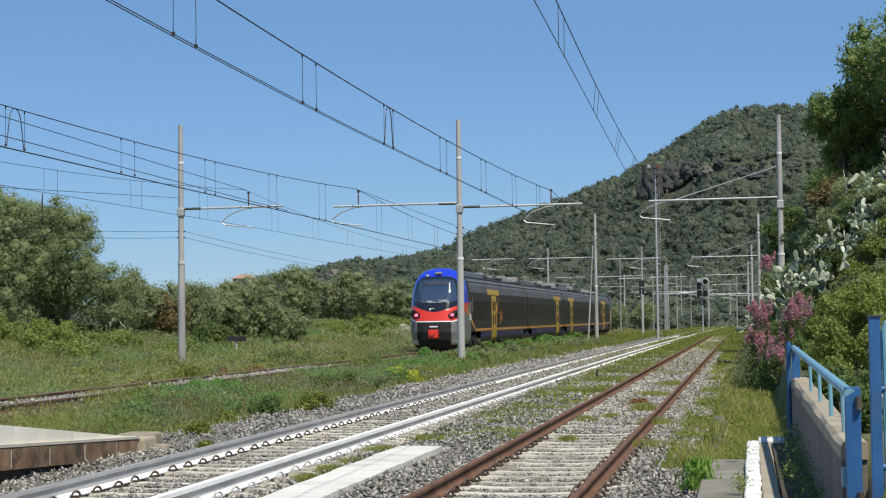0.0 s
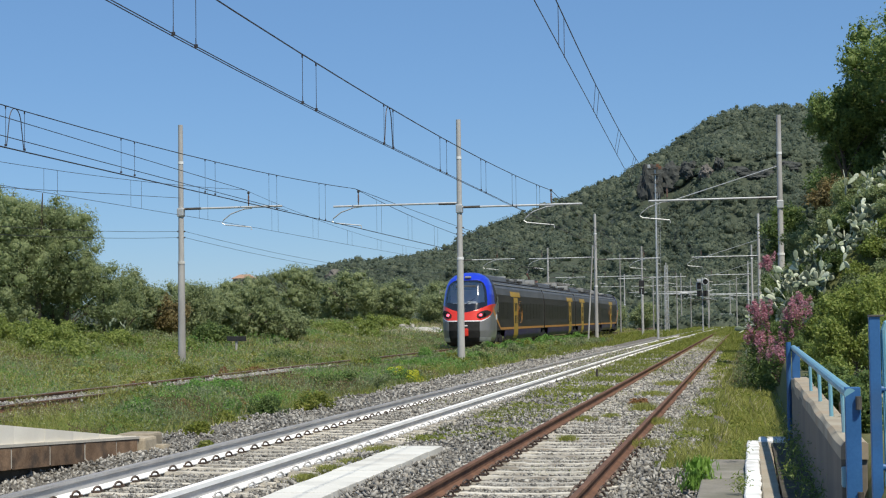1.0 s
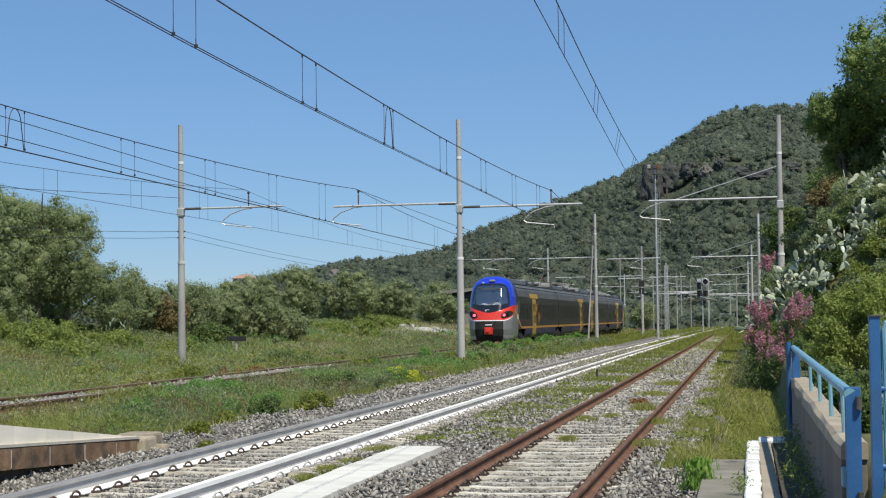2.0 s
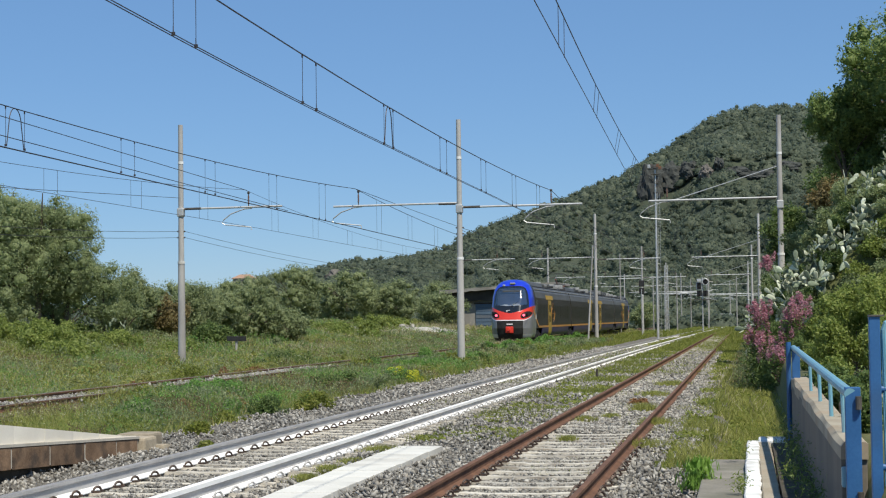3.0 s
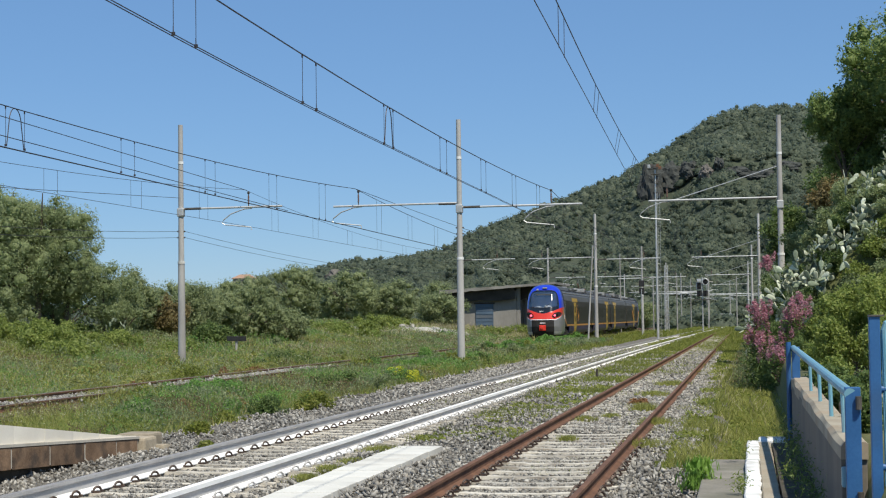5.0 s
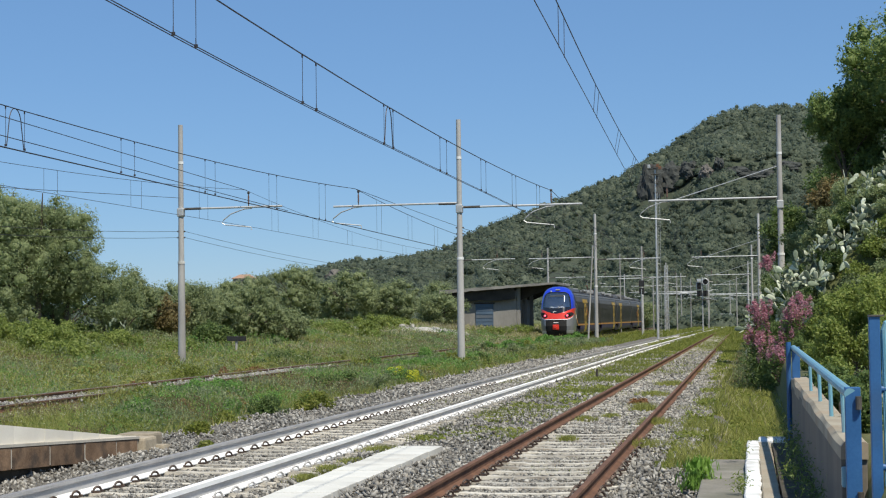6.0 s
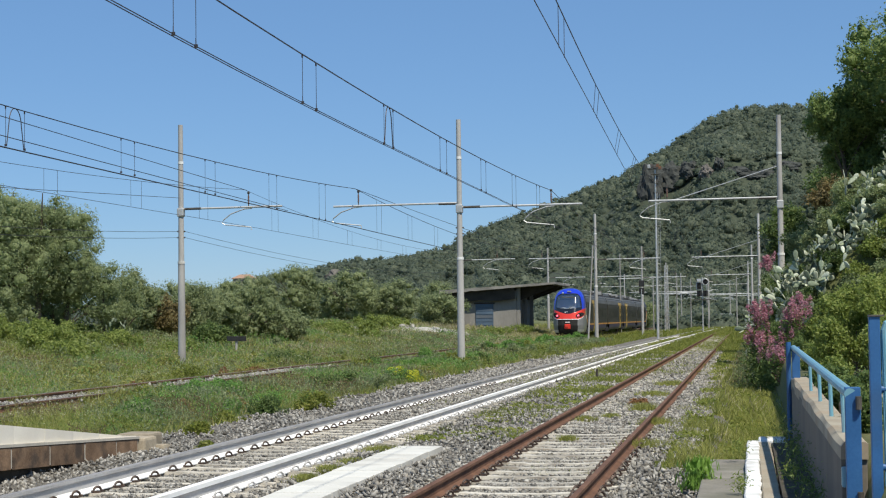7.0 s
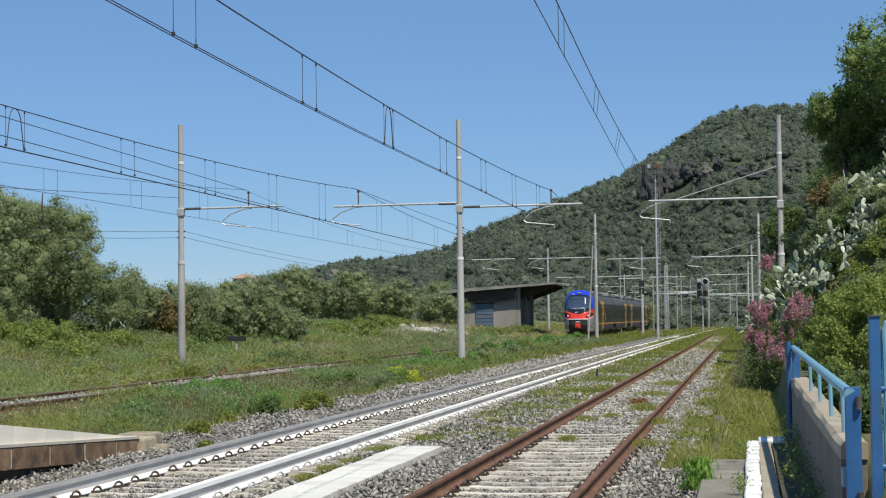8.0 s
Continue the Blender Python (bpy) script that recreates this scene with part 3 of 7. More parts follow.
def build_stones():
    """Loose stones over the ballast, thick near by, thinner farther off."""
    spots = []
    for y0, y1, dens in ((14.5, 24, 230), (24, 34, 140), (34, 48, 56), (48, 75, 12)):
        n = int(dens * 9.8 * (y1 - y0))
        p = np.stack([RNG.uniform(-10.4, -0.40, n), RNG.uniform(y0, y1, n)], 1)
        spots.append(p)
    spots.append(np.stack([RNG.uniform(-16.5, -14.72, 9000), RNG.uniform(33, 64, 9000)], 1))
    spots.append(np.stack([RNG.uniform(-3.5, -1.15, 8000), 14.5 + 30 * RNG.random(8000) ** 1.5], 1))
    for x in (RUST_X, MAIN_X):
        spots.append(np.stack([RNG.uniform(x - 0.66, x + 0.66, 6000), 14.5 + 16 * RNG.random(6000) ** 1.2], 1))
    for x0, x1, y0, y1, n in ((-9.6, -7.3, 46, 110, 8000), (-5.1, -3.4, 46, 90, 3500), (-7.1, -5.3, 30, 110, 9000), (-3.3, -1.3, 28, 90, 8000), (-1.35, -0.62, 24, 60, 5200)):
        spots.append(np.stack([RNG.uniform(x0, x1, n), y0 + (y1 - y0) * RNG.random(n) ** 1.4], 1))
    p = np.concatenate(spots)
    p = p[(p[:, 0] > -0.455 * p[:, 1] - 0.3) & ((p[:, 0] < -0.64) | (p[:, 1] < 21))]
    keep = np.ones(len(p), bool)
    for x in (RUST_X, MAIN_X, TRAIN_X):
        dx = np.abs(p[:, 0] - x)
        keep &= (np.abs(dx - GAUGE) > 0.10) & ~((np.abs(dx - GAUGE) < 0.19) & (p[:, 1] < 21) & (RNG.random(len(p)) < 0.8))
        ph = np.abs((p[:, 1] - 12.36 + 0.3) % 0.6 - 0.3)
        on = (dx < 1.12) & (ph < np.where(p[:, 0] > -4, 0.128, 0.125)) & (p[:, 0] > -12)
        keep &= ~(on & (RNG.random(len(p)) < np.where(dx > np.where(p[:, 0] > -4, 0.84, 0.98), 0.12, np.where(p[:, 0] > -4, np.where(p[:, 1] < 27, 0.975, np.where(p[:, 1] < 36, 0.75, 0.4)), np.where(p[:, 1] > 31, 0.45, 0.93)))))
    keep &= ~((p[:, 0] > -4.84) & (p[:, 0] < -4.16) & (p[:, 1] < 24.2))
    keep &= (p[:, 0] > -9.2) | (p[:, 0] < -12) | (RNG.random(len(p)) < 0.5)
    p = p[keep]
    n = len(p)
    base = np.array([[1, 0, 0], [-1, 0, 0], [0, 1, 0], [0, -1, 0], [0, 0, 1], [0, 0, -1]], float) * 1.05
    size = RNG.uniform(0.012, 0.032, (n, 1, 1)) * (1 + np.clip((p[:, 1] - 28) / 40, 0, 0.9))[:, None, None]
    v = (base[None] + RNG.normal(0, 0.34, (n, 6, 3))) * size * RNG.uniform(0.38, 1.5, (n, 1, 3))
    q = RNG.normal(0, 1, (n, 4))
    q /= np.linalg.norm(q, axis=1, keepdims=True)
    w, x, y, z = q.T
    R = np.stack([1 - 2 * (y * y + z * z), 2 * (x * y - z * w), 2 * (x * z + y * w), 2 * (x * y + z * w), 1 - 2 * (x * x + z * z), 2 * (y * z - x * w), 2 * (x * z - y * w), 2 * (y * z + x * w), 1 - 2 * (x * x + y * y)], 1).reshape(n, 3, 3)
    v = np.einsum("nij,nkj->nki", R, v)
    lift = -0.205 + 0.035 * np.sin(p[:, 0] * 2.3 + 1) * np.sin(p[:, 1] * 0.9) + RNG.uniform(-0.01, 0.03, n)
    lift = np.where(p[:, 0] < -12, -0.105 + RNG.uniform(-0.01, 0.025, n) - 0.25 * np.maximum(np.abs(p[:, 0] + 15.6) - 0.95, 0), np.where(p[:, 0] < -9.3, lift - (-9.3 - p[:, 0]) * 0.16, lift))
    high = v[:, :, 2].max(1)
    for x, top, far in ((RUST_X, -0.158, 27), (MAIN_X, -0.169, 31)):
        lift = np.where((np.abs(p[:, 0] - x) < 1.15) & (p[:, 1] <= far), top - high + RNG.uniform(-0.022, 0.003, n), lift)
    lift = np.where((p[:, 0] - RUST_X > 0.84) & (p[:, 0] - RUST_X < 1.3), -0.150 + RNG.uniform(-0.02, 0.015, n), lift)
    lift = np.where((np.abs(p[:, 0] - RUST_X) < 0.84) & (p[:, 1] > 27), -0.170 + RNG.uniform(-0.02, 0.015, n), lift)
    lift = np.where((np.abs(p[:, 0] - MAIN_X) < 1.15) & (p[:, 1] > 31), -0.180 + RNG.uniform(-0.015, 0.015, n), lift)
    v += np.stack([p[:, 0] + np.where(p[:, 0] > -12, np.maximum(p[:, 1] - 40, 0) ** 2 / 26000, 0), p[:, 1], lift], 1)[:, None]
    tris = np.array([[0, 2, 4], [2, 1, 4], [1, 3, 4], [3, 0, 4], [2, 0, 5], [1, 2, 5], [3, 1, 5], [0, 3, 5]])
    f = (np.arange(n)[:, None, None] * 6 + tris[None]).reshape(-1, 3)
    ob = soup("ballast_stones", v.reshape(-1, 3), f, M_STONE)
    tagged(ob, "loose grey and white crushed ballast stones", "gravel", kind="stuff")


build_stones()


# ---- platforms, slab, wall ----
def build_slab():
    """Precast walkway slabs between the two tracks."""
    path = thing("walkway", label="pale concrete walkway slabs between the tracks", category="walkway", kind="structure")
    y = -8.0
    i = 0
    while y < 23.9:
        ln = min(0.62 + 0.16 * math.sin(i * 1.9), 24.1 - y)
        bm = box(bmesh.new(), -4.50 + 0.004 * math.sin(i * 2.3), y + ln / 2, -0.24 + 0.004 * math.sin(i * 1.7), 0.62, ln - 0.014, 0.20, 0.006)
        part("slab", bm, M_CONCRETE, path)
        y += ln
        i += 1


def build_far_platform():
    """The end of the low platform over the main track: stone facing, pale coping, a ramped tip."""
    plat = thing("platform", label="low platform end with brown stone facing and pale coping", category="platform", kind="structure")
    x1 = -8.45
    top = lambda y: 0.47 - 0.098 * (y - 19.0) if y > 18.2 else 0.55
    mid = lambda y: 0.215 - 0.046 * (y - 19.0) if y > 18.2 else 0.252

    def course(name, depth, zl, zh, y0, y1, mat, k):
        bm = prism(bmesh.new(), [(0, 0), (depth, 0), (depth, 1), (0, 1)], y0, y1)
        for v in bm.verts:
            v.co.z = zh(v.co.y) if v.co.z > 0.5 else zl(v.co.y)
            v.co.x += 0.0015 * math.sin(k * 2.7)
        ob = part(name, bm, mat, plat)
        ob.matrix_basis = pose(x1 - 0.24, 0, 0)

    y, k = -6.0, 0
    while y < 23.55:
        y2 = min(y + 1.15, 23.6)
        course("mortar", 0.235, lambda q: mid(q) - 0.262, lambda q: mid(q) - 0.03, y, y2, M_PALEMORTAR, k)
        course("facing_stone", 0.24, lambda q: mid(q) - 0.275, lambda q: mid(q) - 0.022, y + 0.02, y2 - 0.02, M_BRICKSTONE, k)
        y, k = y2, k + 1
    y, k = -6.3, 0
    while y < 23.5:
        y2 = min(y + 0.92, 23.65)
        course("kerb_slab", 0.20, lambda q: mid(q) + 0.018, lambda q: max(top(q), mid(q) + 0.03), y + 0.004, y2 - 0.004, M_LIMEWASH, k * 1.3)
        course("ledge", 0.247, lambda q: mid(q) - 0.014, lambda q: mid(q) + 0.02, y + 0.003, y2 - 0.003, M_PALEMORTAR, k * 1.9)
        y, k = y2, k + 1
    # Near-black colour here is the shade beneath the facing stones, painted.
    part("footing", box(bmesh.new(), x1 - 0.18, 8.5, -0.3, 0.16, 29.6, 0.5), M_SOILSHADE, plat, "recessed footing, coloured dark for the shade under the facing")
    for bx, by, bz, sx, sy, sz in ((x1 - 0.08, 23.9, -0.13, 0.34, 0.5, 0.26), (x1 - 0.3, 24.5, -0.08, 0.5, 0.6, 0.2), (x1 + 0.08, 24.25, -0.2, 0.26, 0.3, 0.14)):
        part("end_stone", box(bmesh.new(), bx, by, bz, sx, sy, sz, 0.04), M_TANSTONE, plat, "broken tan stone block")


def chipped(x, y0, y1, w, top, amount, seed):
    """A kerb block along y with worn, uneven edges."""
    bm = bmesh.new()
    n = max(3, int((y1 - y0) / 0.12))
    rows = []
    for i in range(n + 1):
        y = y0 + (y1 - y0) * i / n
        e = [amount * noise.noise(Vector((y * 5.0, q * 3.7 + seed, 1.0))) * 1.6 for q in range(4)]
        z = top + 0.35 * e[2]
        rows.append([bm.verts.new(c) for c in ((x - w / 2 + e[0], y, top - 0.30), (x - w / 2 + e[0], y, z - 0.012), (x - w / 2 + 0.012 + e[0], y, z), (x + w / 2 - 0.012 + e[1], y, z), (x + w / 2 + e[1], y, z - 0.012), (x + w / 2 + e[1], y, top - 0.30))])
    for a, b in zip(rows, rows[1:]):
        for i in range(5):
            bm.faces.new((a[i], a[i + 1], b[i + 1], b[i]))
    bm.faces.new(rows[0]), bm.faces.new(rows[-1][::-1])
    bmesh.ops.recalc_face_normals(bm, faces=bm.faces)
    return bm


def build_near_platform():
    plat = thing("low_platform", label="low cracked concrete platform with a white edge line", category="platform", kind="structure")
    for k, y in enumerate(np.arange(-6.6, 20, 2.5)):
        bm = box(bmesh.new(), -0.25 + 0.02 * math.sin(k * 2.0), y + 1.2, -0.215 + 0.01 * math.sin(k * 3.1), 0.44, 2.475, 0.30, 0.02)
        part("edge_slab", bm, M_OLDCONC, plat)
    for k, y in enumerate(np.arange(-7.4, 23.0, 1.52)):
        part("white_kerb", chipped(0.025 + 0.004 * math.sin(k * 2.1) + 0.0035 * (y - 14), y, y + 1.50, 0.15, 0.0, 0.012, k), M_WHITEPAINT, plat, "white-painted kerb, flaking")
    part("white_kerb", chipped(0.30, 22.86, 23.7, 0.34, 0.0, 0.03, 50), M_WHITEPAINT, plat)
    part("ochre_strip", chipped(0.195, -7.0, 22.8, 0.16, -0.008, 0.006, 60), M_COPING, plat, "ochre cement strip")
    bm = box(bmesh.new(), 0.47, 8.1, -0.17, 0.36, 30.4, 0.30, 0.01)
    part("gutter", bm, M_SOILSHADE, plat, "soil-filled gutter")
    part("white_kerb", chipped(0.36, 54.0, 57.5, 0.42, -0.22, 0.05, 70), M_WHITEPAINT, plat)


def build_wall():
    wall = thing("fence_wall", 0.72, 0, 0, "low plastered wall with an ochre coping and blue railing", "wall", kind="structure")
    bm = box(bmesh.new(), 0, 18.5, 0.10, 0.18, 12.0, 1.10, 0.01)
    for v in bm.verts:
        v.co.x += 0.004 * math.sin(v.co.y * 3) - (0.003 * (v.co.y - 12.5) if v.co.x < 0 else 0)
    part("wall_body", bm, M_WALLCONC, wall)
    bm = bmesh.new()
    rows = []
    for k in range(49):
        y = 12.48 + 0.25 * k
        n = [noise.noise(Vector((y * 0.7, q * 7.0, 3.0))) for q in range(4)]
        z = 0.716 + 0.004 * (y - 12.5) + 0.024 * n[0]
        g = -0.003 * (y - 12.5)
        rows.append([bm.verts.new(c) for c in ((-0.094 + g + 0.006 * n[1], y, 0.60), (-0.096 + g + 0.022 * n[1], y, z - 0.030 + 0.020 * n[3]), (-0.062 + g + 0.030 * n[2], y, z), (0.075, y, z + 0.012 * n[2]), (0.098 + 0.016 * n[3], y, z - 0.014), (0.095, y, 0.60))])
    for a, b in zip(rows, rows[1:]):
        for i in range(5):
            bm.faces.new((a[i], a[i + 1], b[i + 1], b[i]))
    bm.faces.new(rows[0]), bm.faces.new(rows[-1][::-1])
    bmesh.ops.recalc_face_normals(bm, faces=bm.faces)
    part("coping", bm, M_COPING, wall, "rough ochre cement coping")
    fence = thing("railing", 0.72, 0, 0, "light blue tubular railing between deep blue posts", "railing")
    for y, h0, h1 in ((12.35, -0.4, 1.105), (24.1, -0.2, 1.18)):
        part("post", box(bmesh.new(), -0.012 if y < 13 else -0.07, y, (h0 + h1) / 2, 0.105, 0.10, h1 - h0, 0.006), M_BLUE, fence)
    part("post", rod(bmesh.new(), (-0.16, 24.4, -0.35), (-0.16, 24.4, 1.24), 0.035, seg=10), M_BLUE, fence, "deep blue round post")
    part("handrail", rod(bmesh.new(), (-0.03, 12.3, 1.06), (-0.09, 24.4, 1.16), 0.040, seg=12), M_SKYBLUE, fence)
    for y in (13.5, 15.5, 17.8, 20.3):
        part("baluster", rod(bmesh.new(), (-0.01, y, 0.70), (-0.02, y, 1.09), 0.018, seg=8), M_SKYBLUE, fence)
    part("latch", box(bmesh.new(), -0.06, 12.5, 0.48, 0.06, 0.12, 0.14, 0.012), M_SKYBLUE, fence)
    gate = thing("gate", 0.823, 11.6, 0, "blue steel gate with a tall post and light blue bars", "gate")
    part("gate_post", box(bmesh.new(), -0.012, 0, 0.59, 0.070, 0.09, 2.0, 0.006), M_BLUE, gate, "deep blue square post")
    part("post_cap", box(bmesh.new(), 0.0, 0, 1.593, 0.10, 0.11, 0.012, 0.003), M_DARKIRON, gate)
    frame_line = [(0.054, 0.02, -0.3), (0.054, 0.02, 1.50), (0.068, 0.02, 1.54), (0.11, 0.02, 1.56), (1.6, 0.05, 1.56)]
    part("leaf_frame", pipe(bmesh.new(), frame_line, 0.026, 10), M_SKYBLUE, gate, "light blue tubular gate frame")
    for z in (0.16, 0.62, 1.12):
        part("rail", rod(bmesh.new(), (0.02, 0.02, z), (1.6, 0.05, z), 0.022, seg=10), M_BLUE, gate)
    for k in range(7):
        part("bar", box(bmesh.new(), 0.135 + 0.2 * k, 0.03, 0.62, 0.042, 0.03, 1.80, 0.004), M_SKYBLUE, gate)
    for z in (0.35, 1.0):
        part("hinge", rod(bmesh.new(), (-0.078, 0.68, z - 0.045), (-0.078, 0.68, z + 0.045), 0.022, seg=10), M_DARKIRON, gate)


build_slab()
build_far_platform()
build_near_platform()
build_wall()


# ---- overhead line ----
def mast(x, y, height, label, parts):
    """A stepped spun-concrete mast with collars, and arms made by the parts function."""
    base = float(ground_height(x, y)) - 0.3
    m = thing("catenary_mast", x, y, 0, label, "mast", "catenary masts")
    zc = height * 0.42
    part("lower_tube", rod(bmesh.new(), (0, 0, base), (0, 0, zc), 0.155, 0.135, 20), M_MAST, m, smooth=False)
    part("upper_tube", rod(bmesh.new(), (0, 0, zc), (0, 0, height), 0.118, 0.095, 20), M_MAST, m)
    for z in (zc, height * 0.84):
        part("collar", rod(bmesh.new(), (0, 0, z - 0.05), (0, 0, z + 0.05), 0.15 if z == zc else 0.115, seg=18), M_WHITEPAINT, m)
    if y < 80:
        for z in (5.1, 5.35):
            part("bracket", rod(bmesh.new(), (-0.16, 0, z), (0.17, 0, z), 0.03, seg=8), M_DARKIRON, m)
        part("clamp", box(bmesh.new(), 0, 0, 6.12, 0.27, 0.3, 0.34, 0.04), M_GALV, m)
    parts(m)
    return m


def arm(m, x0, x1, z, wire_x, side, near=True):
    """A tube cantilever that carries one wire set: tube, hanger, insulator, drop bracket and steady arm."""
    part("cantilever", rod(bmesh.new(), (x0, 0, z), (x1, 0, z + 0.03), 0.042, seg=10), M_GALV, m)
    bm = rod(bmesh.new(), (wire_x, 0, z + 0.03), (wire_x, 0, z + 0.55), 0.022, seg=8)
    box(bm, wire_x, 0, z + 0.60, 0.1, 0.06, 0.10, 0.02)
    part("hanger", bm, M_DARKIRON, m)
    bm = bmesh.new()
    for k in range(4):
        rod(bm, (wire_x, 0, z + 0.16 + 0.08 * k), (wire_x, 0, z + 0.242 + 0.08 * k), 0.038, 0.024, 10)
    part("insulator", bm, M_CERAMIC, m)
    d = 1 if x0 + x1 > 0 else -1
    part("arm_insulator", rod(bmesh.new(), (0.16 * d, 0, z + 0.002), (0.85 * d, 0, z + 0.006), 0.050, seg=10), M_DARKIRON, m, "dark insulator sleeve on the arm")
    s = side
    pts = [(wire_x + 0.15 * s, 0, z - 0.03), (wire_x - 0.2 * s, 0, z - 0.06), (wire_x - 0.75 * s, 0, z - 0.25), (wire_x - 1.05 * s, 0, z - 0.48), (wire_x - 1.12 * s, 0, z - 0.60), (wire_x - 1.0 * s, 0, z - 0.68), (wire_x + 0.1 * s, 0, z - 0.80), (wire_x + 0.12 * s, 0, z - 0.92)]
    part("steady_arm", pipe(bmesh.new(), pts, 0.026, 6), M_GALV, m, "bent steady arm")


def both(m):
    arm(m, -5.25, 0, 6.33, -4.2, 1)
    arm(m, 0, 5.0, 6.18, 3.75, 1)


SPANS = (70.2, 136.8, 200.5, 264.0, 328.0)
for k, y in enumerate(SPANS):
    mast(-11.4 - 0.1 * k, y, 9.76, "pale grey concrete catenary mast with two arms", both)
    mast((-22.6, -21.85, -22.15)[min(k, 2)], y - 1.8, 9.70, "pale grey concrete catenary mast among grass", lambda m: arm(m, 0, 4.25, 6.26, 2.85, 1))


def right_arm(m):
    arm(m, -5.3, 0, 6.38, -4.55, 1)
    part("stay", rod(bmesh.new(), (0, 0, 7.7), (-4.2, 0, 6.42), 0.02, seg=6), M_GALV, m)


for k, y in enumerate((72.2, 141.5, 203, 264)):
    mast(1.45 - 0.35 * k, y, 9.76, "pale grey concrete catenary mast on the bank", right_arm)


def tight(p0, p1, sag, n=14):
    """A hanging wire between two points."""
    p0, p1 = Vector(p0), Vector(p1)
    return [p0.lerp(p1, t) - Vector((0, 0, 4 * sag * t * (1 - t))) for t in (k / n for k in range(n + 1))]


def catenary(label, supports, sag, ct_z, first, r_top=0.0125, r_low=0.008, twin=True, loop_at=None, step=7.08, rise=0.0, slip=(0.0,) * 6, low_sag=0.03):
    """A messenger, contact wires and paired droppers over the supports (x, y, z of the messenger)."""
    c = thing("catenary_line", label=label, category="overhead wire", group="overhead lines")
    for a, b, s0, s1 in zip(supports, supports[1:], slip, slip[1:]):
        part("messenger_wire", pipe(bmesh.new(), tight(a, b, sag, 18), r_top, 5), M_WIRE, c)
        for dx in (-0.03, 0.03) if twin else (0,):
            low = tight((a[0] + dx + s0, a[1], ct_z), (b[0] + dx + s1, b[1], ct_z), low_sag, 24)
            if a is supports[0]:
                for i, q in enumerate(low):
                    q.z += rise * max(0.0, 1 - i / 12) ** 2
            part("contact_wire", pipe(bmesh.new(), low, r_low, 5), M_WIRE, c)
        y = a[1] + first
        while y < b[1] - 1.5:
            for off in (0, 1.0):
                t = (y + off - a[1]) / (b[1] - a[1])
                p = Vector(a).lerp(Vector(b), t)
                zt = p.z - 4 * sag * t * (1 - t)
                if a[1] > 150 and off:
                    continue
                foot = (p.x + s0 + (s1 - s0) * t, p.y, ct_z + (rise * max(0.0, 1 - 2 * t) ** 2 if a is supports[0] else 0))
                bm = rod(bmesh.new(), (p.x, p.y, zt), foot, 0.0055, seg=5)
                if y < 70 and twin:
                    box(bm, p.x, p.y, zt - 0.03, 0.025, 0.025, 0.06, 0.0), box(bm, foot[0], p.y, foot[2] + 0.02, 0.045, 0.03, 0.05, 0.0)
                    rod(bm, (foot[0], p.y, foot[2] + 0.04), (foot[0], p.y, foot[2] + 0.13), 0.008, seg=5)
                part("dropper", bm, M_WIRE, c)
            if loop_at and abs(y - loop_at) < 2:
                t = (y + 0.5 - a[1]) / (b[1] - a[1])
                p = Vector(a).lerp(Vector(b), t)
                zt = p.z - 4 * sag * t * (1 - t)
                pts = [(p.x, p.y - 0.45, ct_z)] + [(p.x, p.y - 0.34 * math.cos(w), ct_z + (zt - ct_z) * (0.15 + 0.85 * math.sin(w) ** 0.5)) for w in (math.pi * k / 12 for k in range(1, 12))] + [(p.x, p.y + 0.45, ct_z)]
                part("jumper_loop", pipe(bmesh.new(), pts, 0.011, 5), M_WIRE, c)
            y += step
    return c


catenary("twin contact wires over the main track", [(-7.55, 3.5, 6.85), (-7.65, 70.2, 6.78), (-7.8, 136.8, 6.8), (-7.9, 200.5, 6.8), (-8.0, 264, 6.8)], 0.55, 5.40, 5.0, loop_at=36.3, rise=0.6, low_sag=0.0)
catenary("twin contact wires over the running track", [(-15.3, 2.5, 7.0), (-15.6, 69.6, 7.0), (-15.6, 136.8, 6.95), (-15.6, 200.5, 6.9), (-15.6, 264, 6.9)], 0.72, 5.42, 4.2, loop_at=35)
catenary("twin contact wires over the siding", [(-2.235, 6.0, 6.72), (-3.36, 72.2, 6.95), (-3.45, 141.5, 6.95), (-3.8, 203, 6.95)], 0.88, 5.45, 18.7, 0.009, 0.007, False, step=7.9, slip=(0.129, -0.31, 0.0, 0.0), low_sag=-0.03)
catenary("thin contact wire over the grass", [(-20.9, 2, 7.05), (-19.9, 68.4, 6.98), (-19.6, 135, 6.95), (-19.6, 198.7, 6.9)], 0.96, 5.52, 4.0, 0.008, 0.008, False)


